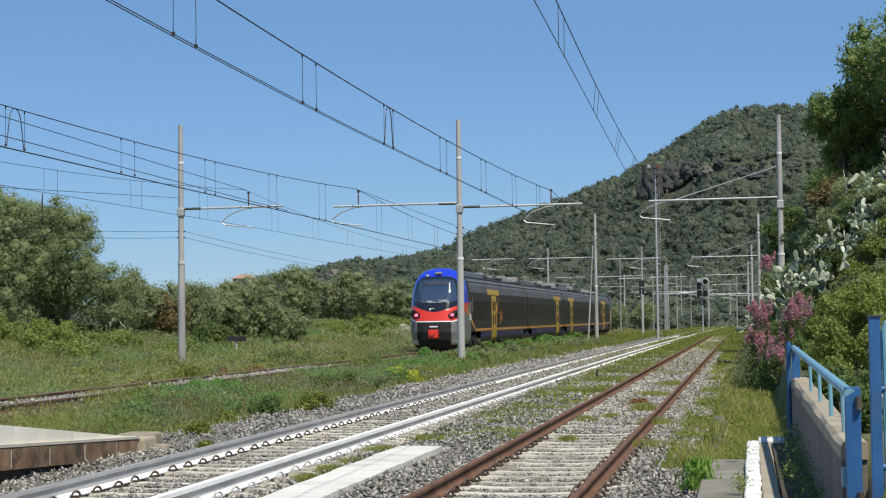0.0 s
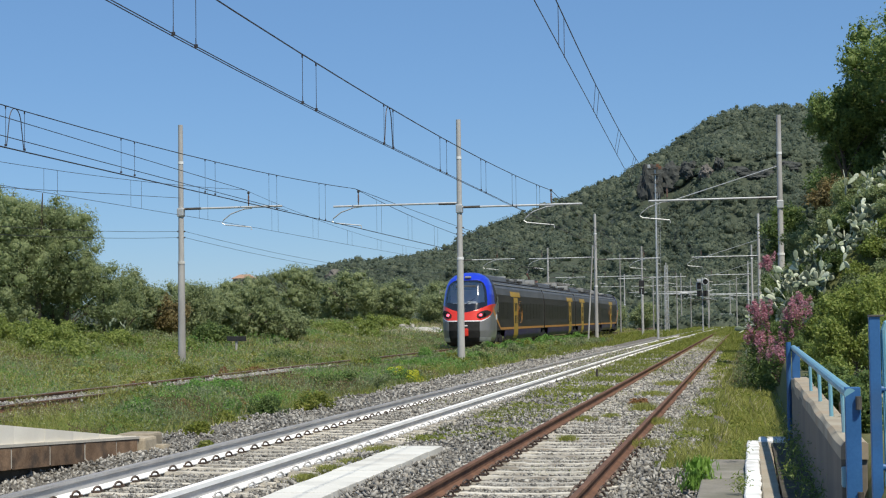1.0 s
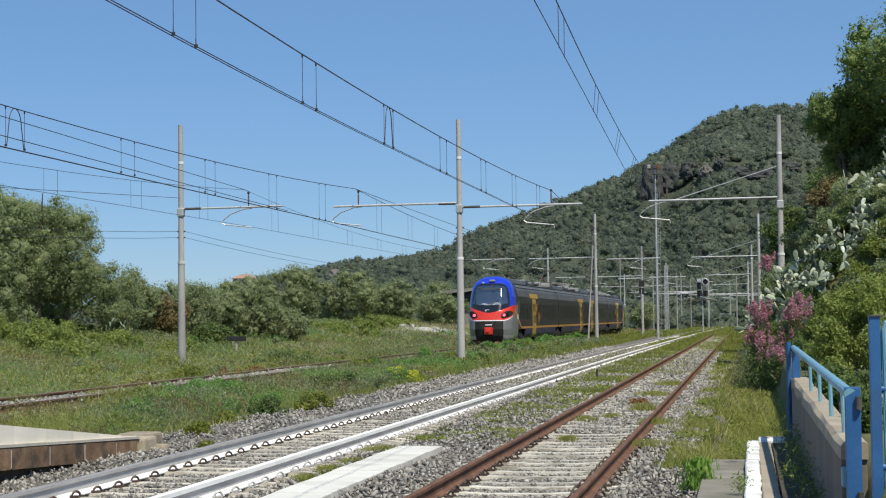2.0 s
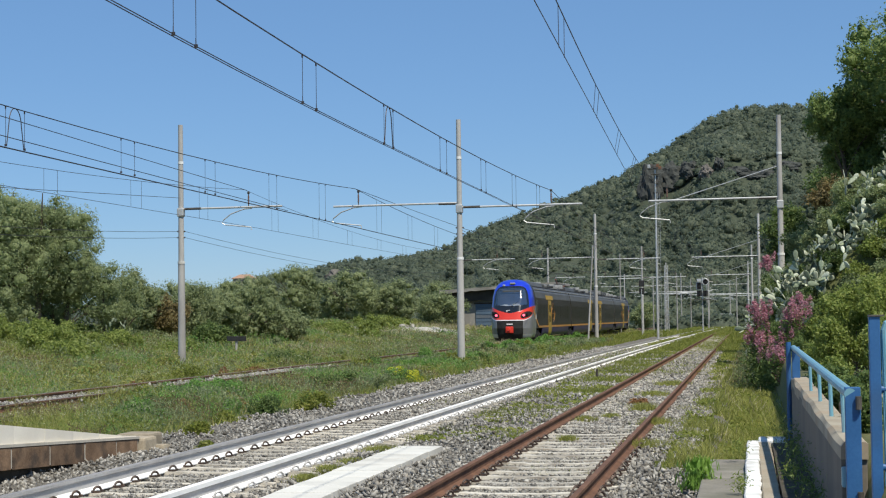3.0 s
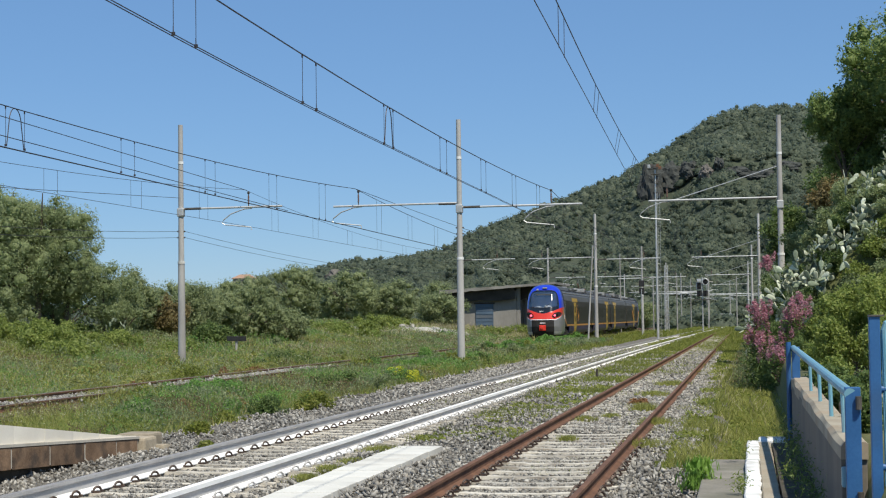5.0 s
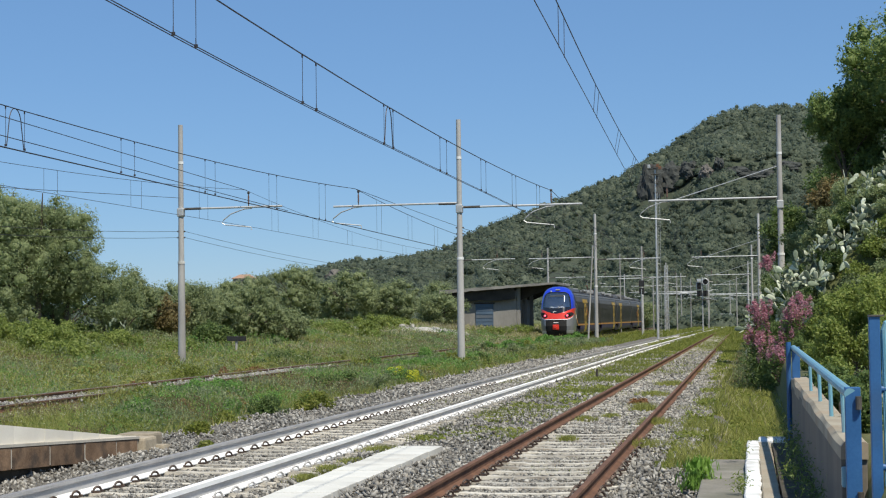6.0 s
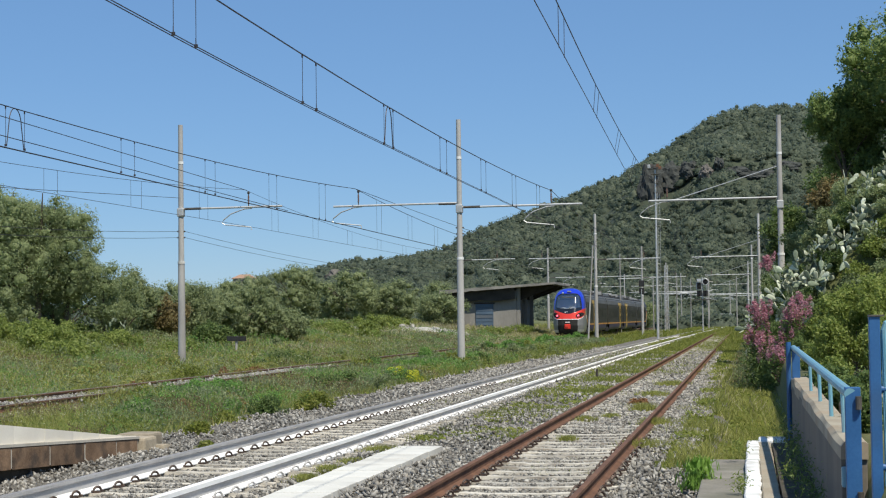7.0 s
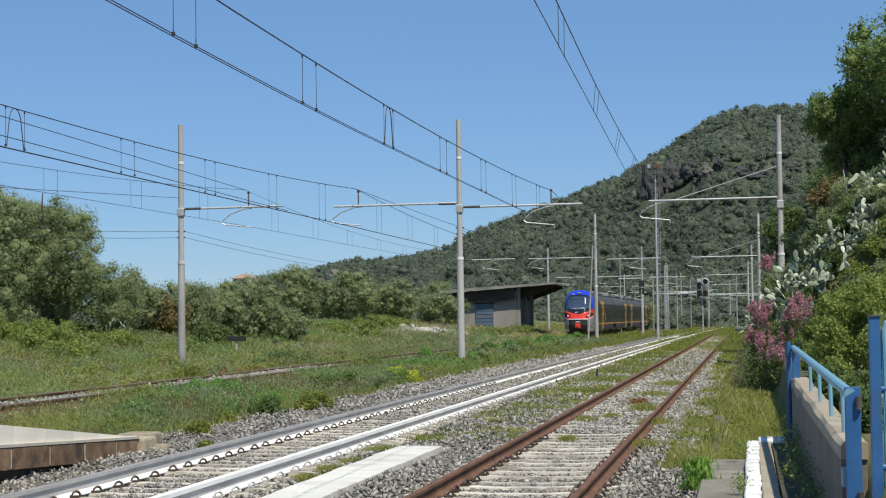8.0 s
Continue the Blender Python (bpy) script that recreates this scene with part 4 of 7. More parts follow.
def stray_wires():
    w = thing("feeder_wires", label="thin dark feeder wires along the masts", category="overhead wire", group="overhead lines")
    for p0, p1, s, r in (((-19.37, 20, 7.5), (-19.83, 68.4, 6.96), 0.0, 0.012), ((-15.25, 18, 5.72), (-15.35, 58, 5.40), 0.0, 0.010), ((-22.75, 68.4, 5.1), (-22.45, 5, 5.1), 0.85, 0.008), ((-22.75, 68.4, 5.35), (-22.45, 5, 5.35), 0.85, 0.008), ((-22.45, 68.4, 5.1), (-22.0, 135, 5.1), 0.6, 0.008), ((-22.45, 68.4, 5.35), (-22.0, 135, 5.35), 0.6, 0.008), ((-22.7, 68.4, 6.72), (-24.6, 48, 5.9), 0.0, 0.010), ((-15.6, 69.6, 7.0), (-11.5, 136.8, 5.4), 0.2, 0.011), ((-11.5, 136.8, 8.9), (-6.2, 200, 5.6), 0.2, 0.011), ((-11.4, 70.2, 5.3), (-11.5, 136.8, 5.3), 0.6, 0.008), ((-11.55, 136.8, 9.3), (-9.3, 152, 5.8), 0.0, 0.014)):
        part("wire", pipe(bmesh.new(), tight(p0, p1, s), r, 5), M_WIRE, w)


stray_wires()


# ---- the train ----
M_TBLACK = surf("dark_graphite_paint", (0.026, 0.022, 0.020), (0.038, 0.033, 0.030), 0.40, 0.0, 0.5, 30, 0.02, 0.001, coat=0.0, dirt=(0.06, 0.055, 0.05), dirt_amount=0.3)
M_TGREY = surf("grey_nose_paint", (0.22, 0.225, 0.235), (0.28, 0.285, 0.295), 0.35, 0.2, 0.8, 30, 0.02, 0.001, coat=0.4, dirt=(0.09, 0.085, 0.08), dirt_amount=0.4)
M_TBLUE = surf("ultramarine_cab_paint", (0.008, 0.030, 0.50), (0.012, 0.042, 0.60), 0.3, 0, 0.8, 30, 0.02, 0.001, coat=0.5)
M_TRED = surf("vermilion_cab_paint", (0.66, 0.035, 0.018), (0.76, 0.05, 0.026), 0.32, 0, 0.8, 30, 0.02, 0.001, coat=0.4)
M_TORANGE = surf("amber_stripe_paint", (0.50, 0.225, 0.045), (0.58, 0.27, 0.06), 0.4, 0, 1, 30, 0.0, 0.001)
M_TYELLOW = surf("yellow_door_paint", (0.46, 0.265, 0.018), (0.56, 0.335, 0.028), 0.35, 0, 1, 30, 0.0, 0.001, coat=0.3)
M_TPURPLE = surf("violet_skirt_paint", (0.030, 0.022, 0.085), (0.042, 0.032, 0.11), 0.4, 0, 0.8, 30, 0.02, 0.001, dirt=(0.08, 0.07, 0.06), dirt_amount=0.5)
M_TROOF = surf("grey_roof_paint", (0.075, 0.075, 0.075), (0.125, 0.125, 0.122), 0.5, 0.1, 0.6, 20, 0.05, 0.002, dirt=(0.06, 0.055, 0.05), dirt_amount=0.5)
M_TBOX = surf("pale_roof_box", (0.28, 0.28, 0.27), (0.40, 0.40, 0.38), 0.6, 0.1, 2, 30, 0.05, 0.002, dirt=(0.2, 0.18, 0.16), dirt_amount=0.5)
M_TUNDER = surf("black_underframe", (0.010, 0.010, 0.010), (0.028, 0.026, 0.024), 0.8, 0.1, 5, 40, 0.2, 0.004)
M_TGLASS = surf("tinted_glass", (0.013, 0.011, 0.010), (0.019, 0.017, 0.016), 0.3, 0, 0.4, 3, 0.0, 0.001)
for _m in (M_TGLASS, M_TBLACK, M_TPURPLE):
    _m.node_tree.nodes["Principled BSDF"].inputs["Specular IOR Level"].default_value = 0.2
M_TWHITE = surf("white_trim", (0.72, 0.72, 0.72), (0.82, 0.82, 0.82), 0.4, 0, 3, 40, 0.0, 0.001)
M_TINS = surf("red_brown_insulator", (0.20, 0.05, 0.03), (0.28, 0.08, 0.05), 0.3, 0, 6, 40, 0.0, 0.001)
# Pale paint; on the bumper's low curve it is a highlight in colour.
M_TSILL = surf("pale_paint_and_sill_highlight", (0.50, 0.50, 0.50), (0.62, 0.62, 0.61), 0.4, 0, 3, 40, 0.0, 0.001, coat=0.3)
M_TGLOSS = surf("gloss_black_surround", (0.010, 0.010, 0.011), (0.014, 0.014, 0.015), 0.07, 0, 1.2, 6, 0.0, 0.001, coat=1.0)
M_TGLASS.node_tree.nodes["Principled BSDF"].inputs["Specular IOR Level"].default_value = 0.06
M_TCABIN = surf("grey_cab_lining", (0.55, 0.555, 0.56), (0.66, 0.665, 0.67), 0.7, 0, 2, 20, 0.05, 0.002)


def pane_glass(name, tint, gloss):
    """Clear glass: it lets light through and mirrors a little of the sky."""
    m = bpy.data.materials.new(name)
    m.use_nodes = True
    n, l = m.node_tree.nodes, m.node_tree.links
    clear, shine, mix = n.new("ShaderNodeBsdfTransparent"), n.new("ShaderNodeBsdfGlossy"), n.new("ShaderNodeMixShader")
    clear.inputs["Color"].default_value = (*tint, 1)
    shine.inputs["Roughness"].default_value = 0.03
    mix.inputs["Fac"].default_value = gloss
    l.new(clear.outputs[0], mix.inputs[1]), l.new(shine.outputs[0], mix.inputs[2])
    l.new(mix.outputs[0], n["Material Output"].inputs["Surface"])
    return m


M_TSCREEN = pane_glass("windscreen_glass", (0.80, 0.83, 0.85), 0.36)
M_TAIL = glow("tail_lamp", (1.0, 0.10, 0.16), 3.0)

NOSE_Z = [0.10, 0.24, 0.42, 0.6, 1.0, 1.5, 2.1, 2.45, 3.05, 3.57, 3.92, 4.14, 4.28, 4.33]
NOSE_F = [0.62, 0.36, 0.20, 0.10, 0.0, 0.04, 0.22, 0.41, 0.74, 1.05, 1.36, 1.72, 2.15, 2.6]
NOSE_W = [1.00, 1.20, 1.31, 1.36, 1.40, 1.41, 1.41, 1.41, 1.37, 1.27, 1.10, 0.86, 0.52, 0.06]


def nose_zone(x, y, z):
    """Which part of the cab a spot belongs to."""
    ax = abs(x)
    lip = 2.02 + 0.46 * (ax / 1.4) ** 1.6
    low = 1.57 + 0.34 * max(y - 0.3, 0.0)
    if z < low:
        if z < 0.34:
            return "air_dam"
        if ax < 0.88 - 0.25 * max(0.7 - z, 0) and y < 0.8 and z < 1.50:
            return "coupler_bay"
        # Pale band paints the light caught by the bumper's lower curve.
        if ax > 0.86 and 0.34 < z < 0.62 and y < 1.5:
            return "sill"
        return "chrome_line" if z > low - 0.055 and y < 1.1 else "bumper"
    if z < lip:
        lx, lz = (ax - 1.04) / 0.34, (z - 1.88 - (ax - 0.98) * 0.30) / 0.21
        return "lamp_housing" if lx * lx + lz * lz < 1 else "red_mask"
    if y > 2.65 - (z - 2.4) * 0.1:
        return "cab_side"
    edge = 1.22 - 0.12 * max(z - 2.6, 0)
    if (ax / edge) ** 5 + (max(z - 2.4, 0) / 1.46) ** 5 < 1 and y < 2.3:
        if (ax / (edge - 0.12)) ** 6 + (max(z - 2.5, 0) / 1.26) ** 6 < 1 and z > 2.50 + 0.10 * (ax / 1.1) ** 2:
            return "windscreen"
        return "screen_surround"
    return "blue_shell"


ZONE_MAT = {"air_dam": M_TUNDER, "sill": M_TSILL, "coupler_bay": M_TUNDER, "chrome_line": M_TWHITE, "bumper": M_TGREY, "lamp_housing": M_TUNDER, "red_mask": M_TRED, "cab_side": M_TBLACK, "windscreen": M_TSCREEN, "screen_surround": M_TGLOSS, "blue_shell": M_TBLUE}


def build_nose(car, flip):
    """The rounded cab, cut into its coloured shells."""
    na, nz = 150, 150
    grid = []
    for j in range(nz + 1):
        z = 0.10 + (4.33 - 0.10) * j / nz
        f, w = float(np.interp(z, NOSE_Z, NOSE_F)), float(np.interp(z, NOSE_Z, NOSE_W))
        depth = max(3.4 - f, 0.6) * 0.52
        row = []
        for i in range(na + 1):
            a = -math.pi / 2 + math.pi * i / na
            s, c = math.sin(a), math.cos(a)
            x = w * math.copysign(abs(s) ** 0.72, s)
            y = f + depth * (1 - max(c, 0) ** 0.72)
            row.append((x, y, z))
        w1 = float(np.interp(z, NOSE_Z, NOSE_W))
        row = [(-w1, 3.4, z)] + row + [(w1, 3.4, z)]
        grid.append(row)
    zones = {}
    for j in range(nz):
        for i in range(len(grid[0]) - 1):
            q = (grid[j][i], grid[j][i + 1], grid[j + 1][i + 1], grid[j + 1][i])
            cx, cy, cz = (sum(v[k] for v in q) / 4 for k in range(3))
            if cy > 2.5 and i in (0, len(grid[0]) - 2):
                # the straight stretch of the side is cut finer
                y0, y1 = q[0][1], q[1][1]
                for k in range(10):
                    t0, t1 = k / 10, (k + 1) / 10
                    lo = lambda t: tuple(q[0][n] + (q[1][n] - q[0][n]) * t for n in range(3))
                    hi = lambda t: tuple(q[3][n] + (q[2][n] - q[3][n]) * t for n in range(3))
                    qq = (lo(t0), lo(t1), hi(t1), hi(t0))
                    c = [sum(v[n] for v in qq) / 4 for n in range(3)]
                    zones.setdefault(nose_zone(*c), []).append(qq)
            else:
                zones.setdefault(nose_zone(cx, cy, cz), []).append(q)
    lamps = zones.pop("lamp_housing")
    sets = list(zones.items()) + [("lamp_housing", [q for q in lamps if q[0][0] < 0]), ("lamp_housing", [q for q in lamps if q[0][0] >= 0])]
    for name, quads in sets:
        bm = bmesh.new()
        for q in quads:
            bm.faces.new([bm.verts.new(v) for v in q])
        bmesh.ops.remove_doubles(bm, verts=bm.verts, dist=0.0005)
        bmesh.ops.recalc_face_normals(bm, faces=bm.faces)
        if name in ("coupler_bay", "lamp_housing", "windscreen"):
            for v in bm.verts:
                v.co.y += 0.012
        ob = part(name, bm, ZONE_MAT[name], car, smooth=True)
        ob.visible_shadow = name != "windscreen"
    for s in (-1, 1):
        part("tail_light", rod(bmesh.new(), (s * 0.93, 0.35, 1.87), (s * 0.93, 0.16, 1.86), 0.075, 0.07, 14), M_TAIL, car, "lit red tail light")
        part("lens", rod(bmesh.new(), (s * 1.15, 0.62, 1.95), (s * 1.13, 0.40, 1.95), 0.06, 0.055, 12), M_TGLASS, car)
    part("coupler_cover", box(bmesh.new(), 0, 0.02, 0.90, 0.52, 0.34, 0.44, 0.06), M_TRED, car, "red coupler cover")
    part("coupler", rod(bmesh.new(), (-0.04, -0.12, 0.92), (-0.04, -0.26, 0.92), 0.12, 0.10, 12), M_TRED, car)
    part("number_strip", box(bmesh.new(), 0, 0.03, 1.28, 0.42, 0.03, 0.07), M_TWHITE, car, "white strip above the coupler")
    bm = bmesh.new()
    box(bm, -0.2, 0.20, 2.16, 0.10, 0.05, 0.10, 0.01), box(bm, -0.08, 0.20, 2.20, 0.2, 0.05, 0.04, 0.01)
    part("emblem", bm, M_TWHITE, car, "plain white emblem shape")
    part("wiper", rod(bmesh.new(), (0.05, 0.38, 2.46), (0.55, 0.54, 2.80), 0.014, seg=6), M_TUNDER, car)
    bm = box(bmesh.new(), 0, 0.98, 2.42, 1.56, 0.62, 0.24, 0.04)
    box(bm, 0.30, 1.22, 2.58, 0.5, 0.16, 0.16, 0.03), box(bm, -0.42, 1.22, 2.56, 0.3, 0.12, 0.12, 0.03)
    part("dash", bm, M_TSILL, car, "pale driver's desk behind the glass")
    part("cab_wall", box(bmesh.new(), 0, 2.5, 2.2, 2.3, 0.06, 3.0, 0.02), M_TCABIN, car, "grey rear wall of the cab")
    part("cab_floor", box(bmesh.new(), 0, 1.7, 1.75, 2.2, 1.6, 0.05, 0.0), M_TCABIN, car)
    part("sun_blind", box(bmesh.new(), 0.0, 1.16, 3.44, 1.55, 0.03, 0.26, 0.01), M_TUNDER, car, "dark pulled-down sun blind")
    part("destination_sign", box(bmesh.new(), 0, 1.03, 3.50, 1.15, 0.06, 0.12, 0.02), M_TROOF, car, "dull grey destination sign behind the glass")
    part("top_lamp", box(bmesh.new(), 0.06, 1.42, 4.02, 0.36, 0.3, 0.12, 0.04), M_TBOX, car, "pale marker light")
    part("roof_mark", box(bmesh.new(), -0.52, 1.40, 3.90, 0.16, 0.16, 0.12, 0.03), M_TSILL, car, "small white mark on the blue shell")


SECTION = [(1.24, 0.34), (1.38, 0.62), (1.41, 1.0), (1.41, 2.62), (1.385, 3.05), (1.30, 3.45), (1.10, 3.77), (0.8, 3.95), (0.0, 4.04)]


def strip(x0z, y0, y1, t=0.006):
    """A thin panel that follows the side's section between two heights, standing proud of it."""
    (za, zb) = x0z
    zs = [za + (zb - za) * k / 6 for k in range(7)]
    xs = [float(np.interp(z, [p[1] for p in SECTION], [p[0] for p in SECTION])) for z in zs]
    return [(x + t, z) for x, z in zip(xs, zs)] + [(x - 0.03, z) for x, z in reversed(list(zip(xs, zs)))]


def side_panel(name, za, zb, y0, y1, mat, car, t=0.006, label=""):
    for s in (-1, 1):
        bm = prism(bmesh.new(), [(s * x, z) for x, z in strip((za, zb), y0, y1, t)], y0, y1)
        part(name, bm, mat, car, label)


def build_door(car, y):
    side_panel("door_surround", 0.52, 3.24, y - 0.95, y + 0.95, M_TYELLOW, car, 0.010, "yellow door surround")
    side_panel("door_base", 0.42, 0.97, y - 0.95, y + 0.95, M_TYELLOW, car, 0.014, "yellow door foot")
    side_panel("door_header", 2.98, 3.30, y - 2.3, y + 2.3, M_TYELLOW, car, 0.013)
    for k in (-1, 1):
        for za, zb in ((1.35, 1.85), (2.1, 2.62)):
            side_panel("door_window", za, zb, y + k * 0.36 - 0.2, y + k * 0.36 + 0.2, M_TGLASS, car, 0.016)


def build_car(train, y0, y1, cab, doors, flip=False):
    """A coach of the train from y0 to y1 along it."""
    car = thing("coach", 0, 0, 0, "graphite coach with yellow doors and an amber stripe")
    car.parent = train
    ln = y1 - y0
    car.matrix_basis = pose(0, y1, 0, 0, 0, 180) if flip else pose(0, y0, 0)
    a = 3.4 if cab else 0.25
    full = [(x, z) for x, z in SECTION] + [(-x, z) for x, z in reversed(SECTION[:-1])]
    side = [(1.41, 0.96)] + [(x, z) for x, z in SECTION if 0.99 < z < 3.2] + [(-x, z) for x, z in reversed(SECTION) if 0.99 < z < 3.2] + [(-1.41, 0.96)]
    part("body", prism(bmesh.new(), side, a, ln - 0.25), M_TBLACK, car)
    roof = [(x, z) for x, z in full if z > 2.9]
    part("roof", prism(bmesh.new(), [(x * 1.002, z + 0.003) for x, z in roof], a, ln - 0.25), M_TROOF, car, "dull grey roof")
    if cab:
        build_nose(car, flip)
        for s in (-1, 1):
            bm = bmesh.new()
            for k in range(12):
                u0, u1 = k / 12, (k + 1) / 12
                yy, zz = (1.95 + 2.95 * u0, 1.95 + 2.95 * u1), (2.32 - 1.185 * u0 ** 0.95, 2.32 - 1.185 * u1 ** 0.95)
                q = [bm.verts.new((s * 1.419, yy[0], zz[0] - 0.31 + 0.17 * u0)), bm.verts.new((s * 1.419, yy[1], zz[1] - 0.31 + 0.17 * u1)), bm.verts.new((s * 1.419, yy[1], zz[1])), bm.verts.new((s * 1.419, yy[0], zz[0]))]
                bm.faces.new(q if s > 0 else q[::-1])
            r = bmesh.ops.extrude_face_region(bm, geom=bm.faces[:])
            for v in r["geom"]:
                if isinstance(v, bmesh.types.BMVert):
                    v.co.x *= 0.985
            part("slanted_stripe", bm, M_TORANGE, car)
    side_panel("stripe", 1.0, 1.135, 4.85 if cab else a, ln - 0.3, M_TORANGE, car, 0.008, "amber stripe")
    side_panel("skirt", 0.40, 0.98, 6.9 if cab else 2.3, ln - 2.3, M_TPURPLE, car, 0.005, "violet skirt panel")
    y = 4.4 if cab else 1.6
    while y + 1.5 < ln - 1.2:
        if not any(abs(y + 0.75 - d) < 2.0 for d in doors):
            side_panel("window", 1.62, 2.62, y, y + 1.76, M_TGLASS, car, 0.005)
        y += 1.85
    for d in doors:
        build_door(car, d)
    for k, (yy, l, h, mat) in enumerate(((5.5, 2.8, 0.14, M_TROOF), (9.0, 2.4, 0.12, M_TROOF), (12.2, 2.2, 0.16, M_TROOF), (15.5, 2.6, 0.18, M_TBOX), (18.8, 1.8, 0.14, M_TROOF), (21.0, 1.2, 0.24, M_TBOX))):
        if yy + l / 2 < ln - 0.6:
            part("roof_box", box(bmesh.new(), 0.1 * (-1) ** k, yy, 4.02 + h / 2, 1.5, l, h, 0.05), mat, car)
    for s in (-1, 1):
        bm = prism(bmesh.new(), [(s * 1.02, 3.80), (s * 0.62, 3.98), (s * 0.70, 4.22), (s * 0.90, 4.14)], a - (1.0 if cab else 0), min(ln - 0.5, a + 7.5))
        part("roof_fairing", bm, M_TROOF, car, "dull grey roof fairing")
        side_rail = [(s * 1.22, a + 0.3, 3.66), (s * 1.22, ln - 0.4, 3.66)]
        part("gutter_rail", pipe(bmesh.new(), side_rail, 0.028, 5), M_TBOX, car)
    clutter = random.Random(int(ln * 10) + len(doors))
    y = a + 8.2
    while y < ln - 1.0:
        w_, l_, h_ = clutter.uniform(0.25, 0.7), clutter.uniform(0.4, 1.1), clutter.uniform(0.18, 0.42)
        part("roof_unit", box(bmesh.new(), clutter.uniform(-0.2, 0.75), y, 4.0 + h_ / 2, w_, l_, h_, 0.04), M_TBOX if clutter.random() < 0.5 else M_TROOF, car)
        y += clutter.uniform(1.0, 1.9)
    bm = bmesh.new()
    for s in (-1, 1):
        rod(bm, (s * 1.0, a + 0.4, 3.87), (s * 1.0, ln - 0.6, 3.87), 0.035, seg=6)
    part("roof_cable", bm, M_TUNDER, car)
    part("underframe", box(bmesh.new(), 0, (a + ln) / 2, 0.78, 2.3, ln - a - 1.0, 0.34, 0.03), M_TUNDER, car)
    if cab:
        side_panel("cab_window", 2.05, 2.95, 3.55, 4.05, M_TGLOSS, car, 0.006, "narrow dark cab side window")
        part("side_mark", box(bmesh.new(), 1.42, 3.1, 1.75, 0.012, 0.5, 0.3), M_TWHITE, car)
        for s in (-1, 1):
            bm = bmesh.new()
            for r_ in (0.62, 0.40):
                ring = [(s * 1.425, 13.9 + 1.9 * r_ * math.cos(t), 2.0 + r_ * math.sin(t)) for t in (2 * math.pi * k / 20 for k in range(21))]
                pipe(bm, ring, 0.008, 4)
            for z in (2.0, 2.72):
                box(bm, s * 1.425, 13.9, z, 0.012, 1.1, 0.028)
            part("side_graphic", bm, M_TORANGE, car, "amber line drawing on the flank")
    return car


BOGIE_AT = (4.6, 27.6, 50.8, 76.0, 97.6)
WHEELSETS = []


def build_bogie(train, y):
    b = thing("bogie", 0, 0, 0)
    b.parent = train
    b.matrix_basis = pose(0, y, 0)
    for s in (-1, 1):
        bm = box(bmesh.new(), s * 1.02, 0, 0.52, 0.14, 3.1, 0.22, 0.04)
        box(bm, s * 1.02, 0, 0.70, 0.24, 0.7, 0.3, 0.06)
        for e in (-1.2, 1.2):
            box(bm, s * 1.05, e, 0.44, 0.26, 0.36, 0.34, 0.06)
        part("side_frame", bm, M_TUNDER, b)
        bm = box(bmesh.new(), s * 1.24, 0, 0.66, 0.16, 0.9, 0.36, 0.06)
        for e in (-1.2, 1.2):
            box(bm, s * 1.26, e, 0.46, 0.2, 0.42, 0.4, 0.08)
        for e in (-0.62, 0.62):
            rod(bm, (s * 1.26, e, 0.3), (s * 1.26, e * 1.05, 0.95), 0.09, seg=8)
        part("axle_cover", bm, M_TUNDER, b)
    part("bolster", box(bmesh.new(), 0, 0, 0.62, 1.8, 0.5, 0.3, 0.04), M_TUNDER, b)
    for e in (-1.2, 1.2):
        bm = rod(bmesh.new(), (-0.8, 0, 0), (0.8, 0, 0), 0.08, seg=10)
        for s in (-1, 1):
            rod(bm, (s * 0.69, 0, 0), (s * 0.82, 0, 0), 0.43, seg=28)
            for k in range(6):
                t = math.pi * k / 3
                box(bm, s * 0.83, 0.26 * math.cos(t), 0.26 * math.sin(t), 0.02, 0.09, 0.09, 0.0)
        w = part("wheelset", bm, M_DULLTOP, b)
        w.matrix_basis = pose(0, e, 0.43)
        WHEELSETS.append((w, e))


def build_pantograph(train, y):
    p = thing("pantograph", 0, 0, 0, "raised single-arm pantograph on red-brown insulators")
    p.parent = train
    p.matrix_basis = pose(0, y, 0)
    part("base_frame", box(bmesh.new(), 0, 0, 4.44, 1.1, 1.5, 0.06, 0.01), M_TROOF, p)
    for sx in (-0.5, 0.5):
        for sy in (-0.6, 0.6):
            bm = bmesh.new()
            for k in range(4):
                rod(bm, (sx, sy, 4.03 + 0.095 * k), (sx, sy, 4.10 + 0.095 * k), 0.09, 0.06, 10)
            part("insulator", bm, M_TINS, p)
    part("lower_arm", rod(bmesh.new(), (0, 0.5, 4.46), (0, -0.95, 4.88), 0.06, 0.05, 8), M_TINS, p)
    part("upper_arm", rod(bmesh.new(), (0, -0.95, 4.88), (0, 0.25, 5.32), 0.032, 0.025, 8), M_TROOF, p)
    for e in (-0.12, 0.12):
        part("collector", pipe(bmesh.new(), [(-0.85, 0.25 + e, 5.20), (-0.6, 0.25 + e, 5.37), (0.6, 0.25 + e, 5.37), (0.85, 0.25 + e, 5.20)], 0.022, 6), M_TUNDER, p)


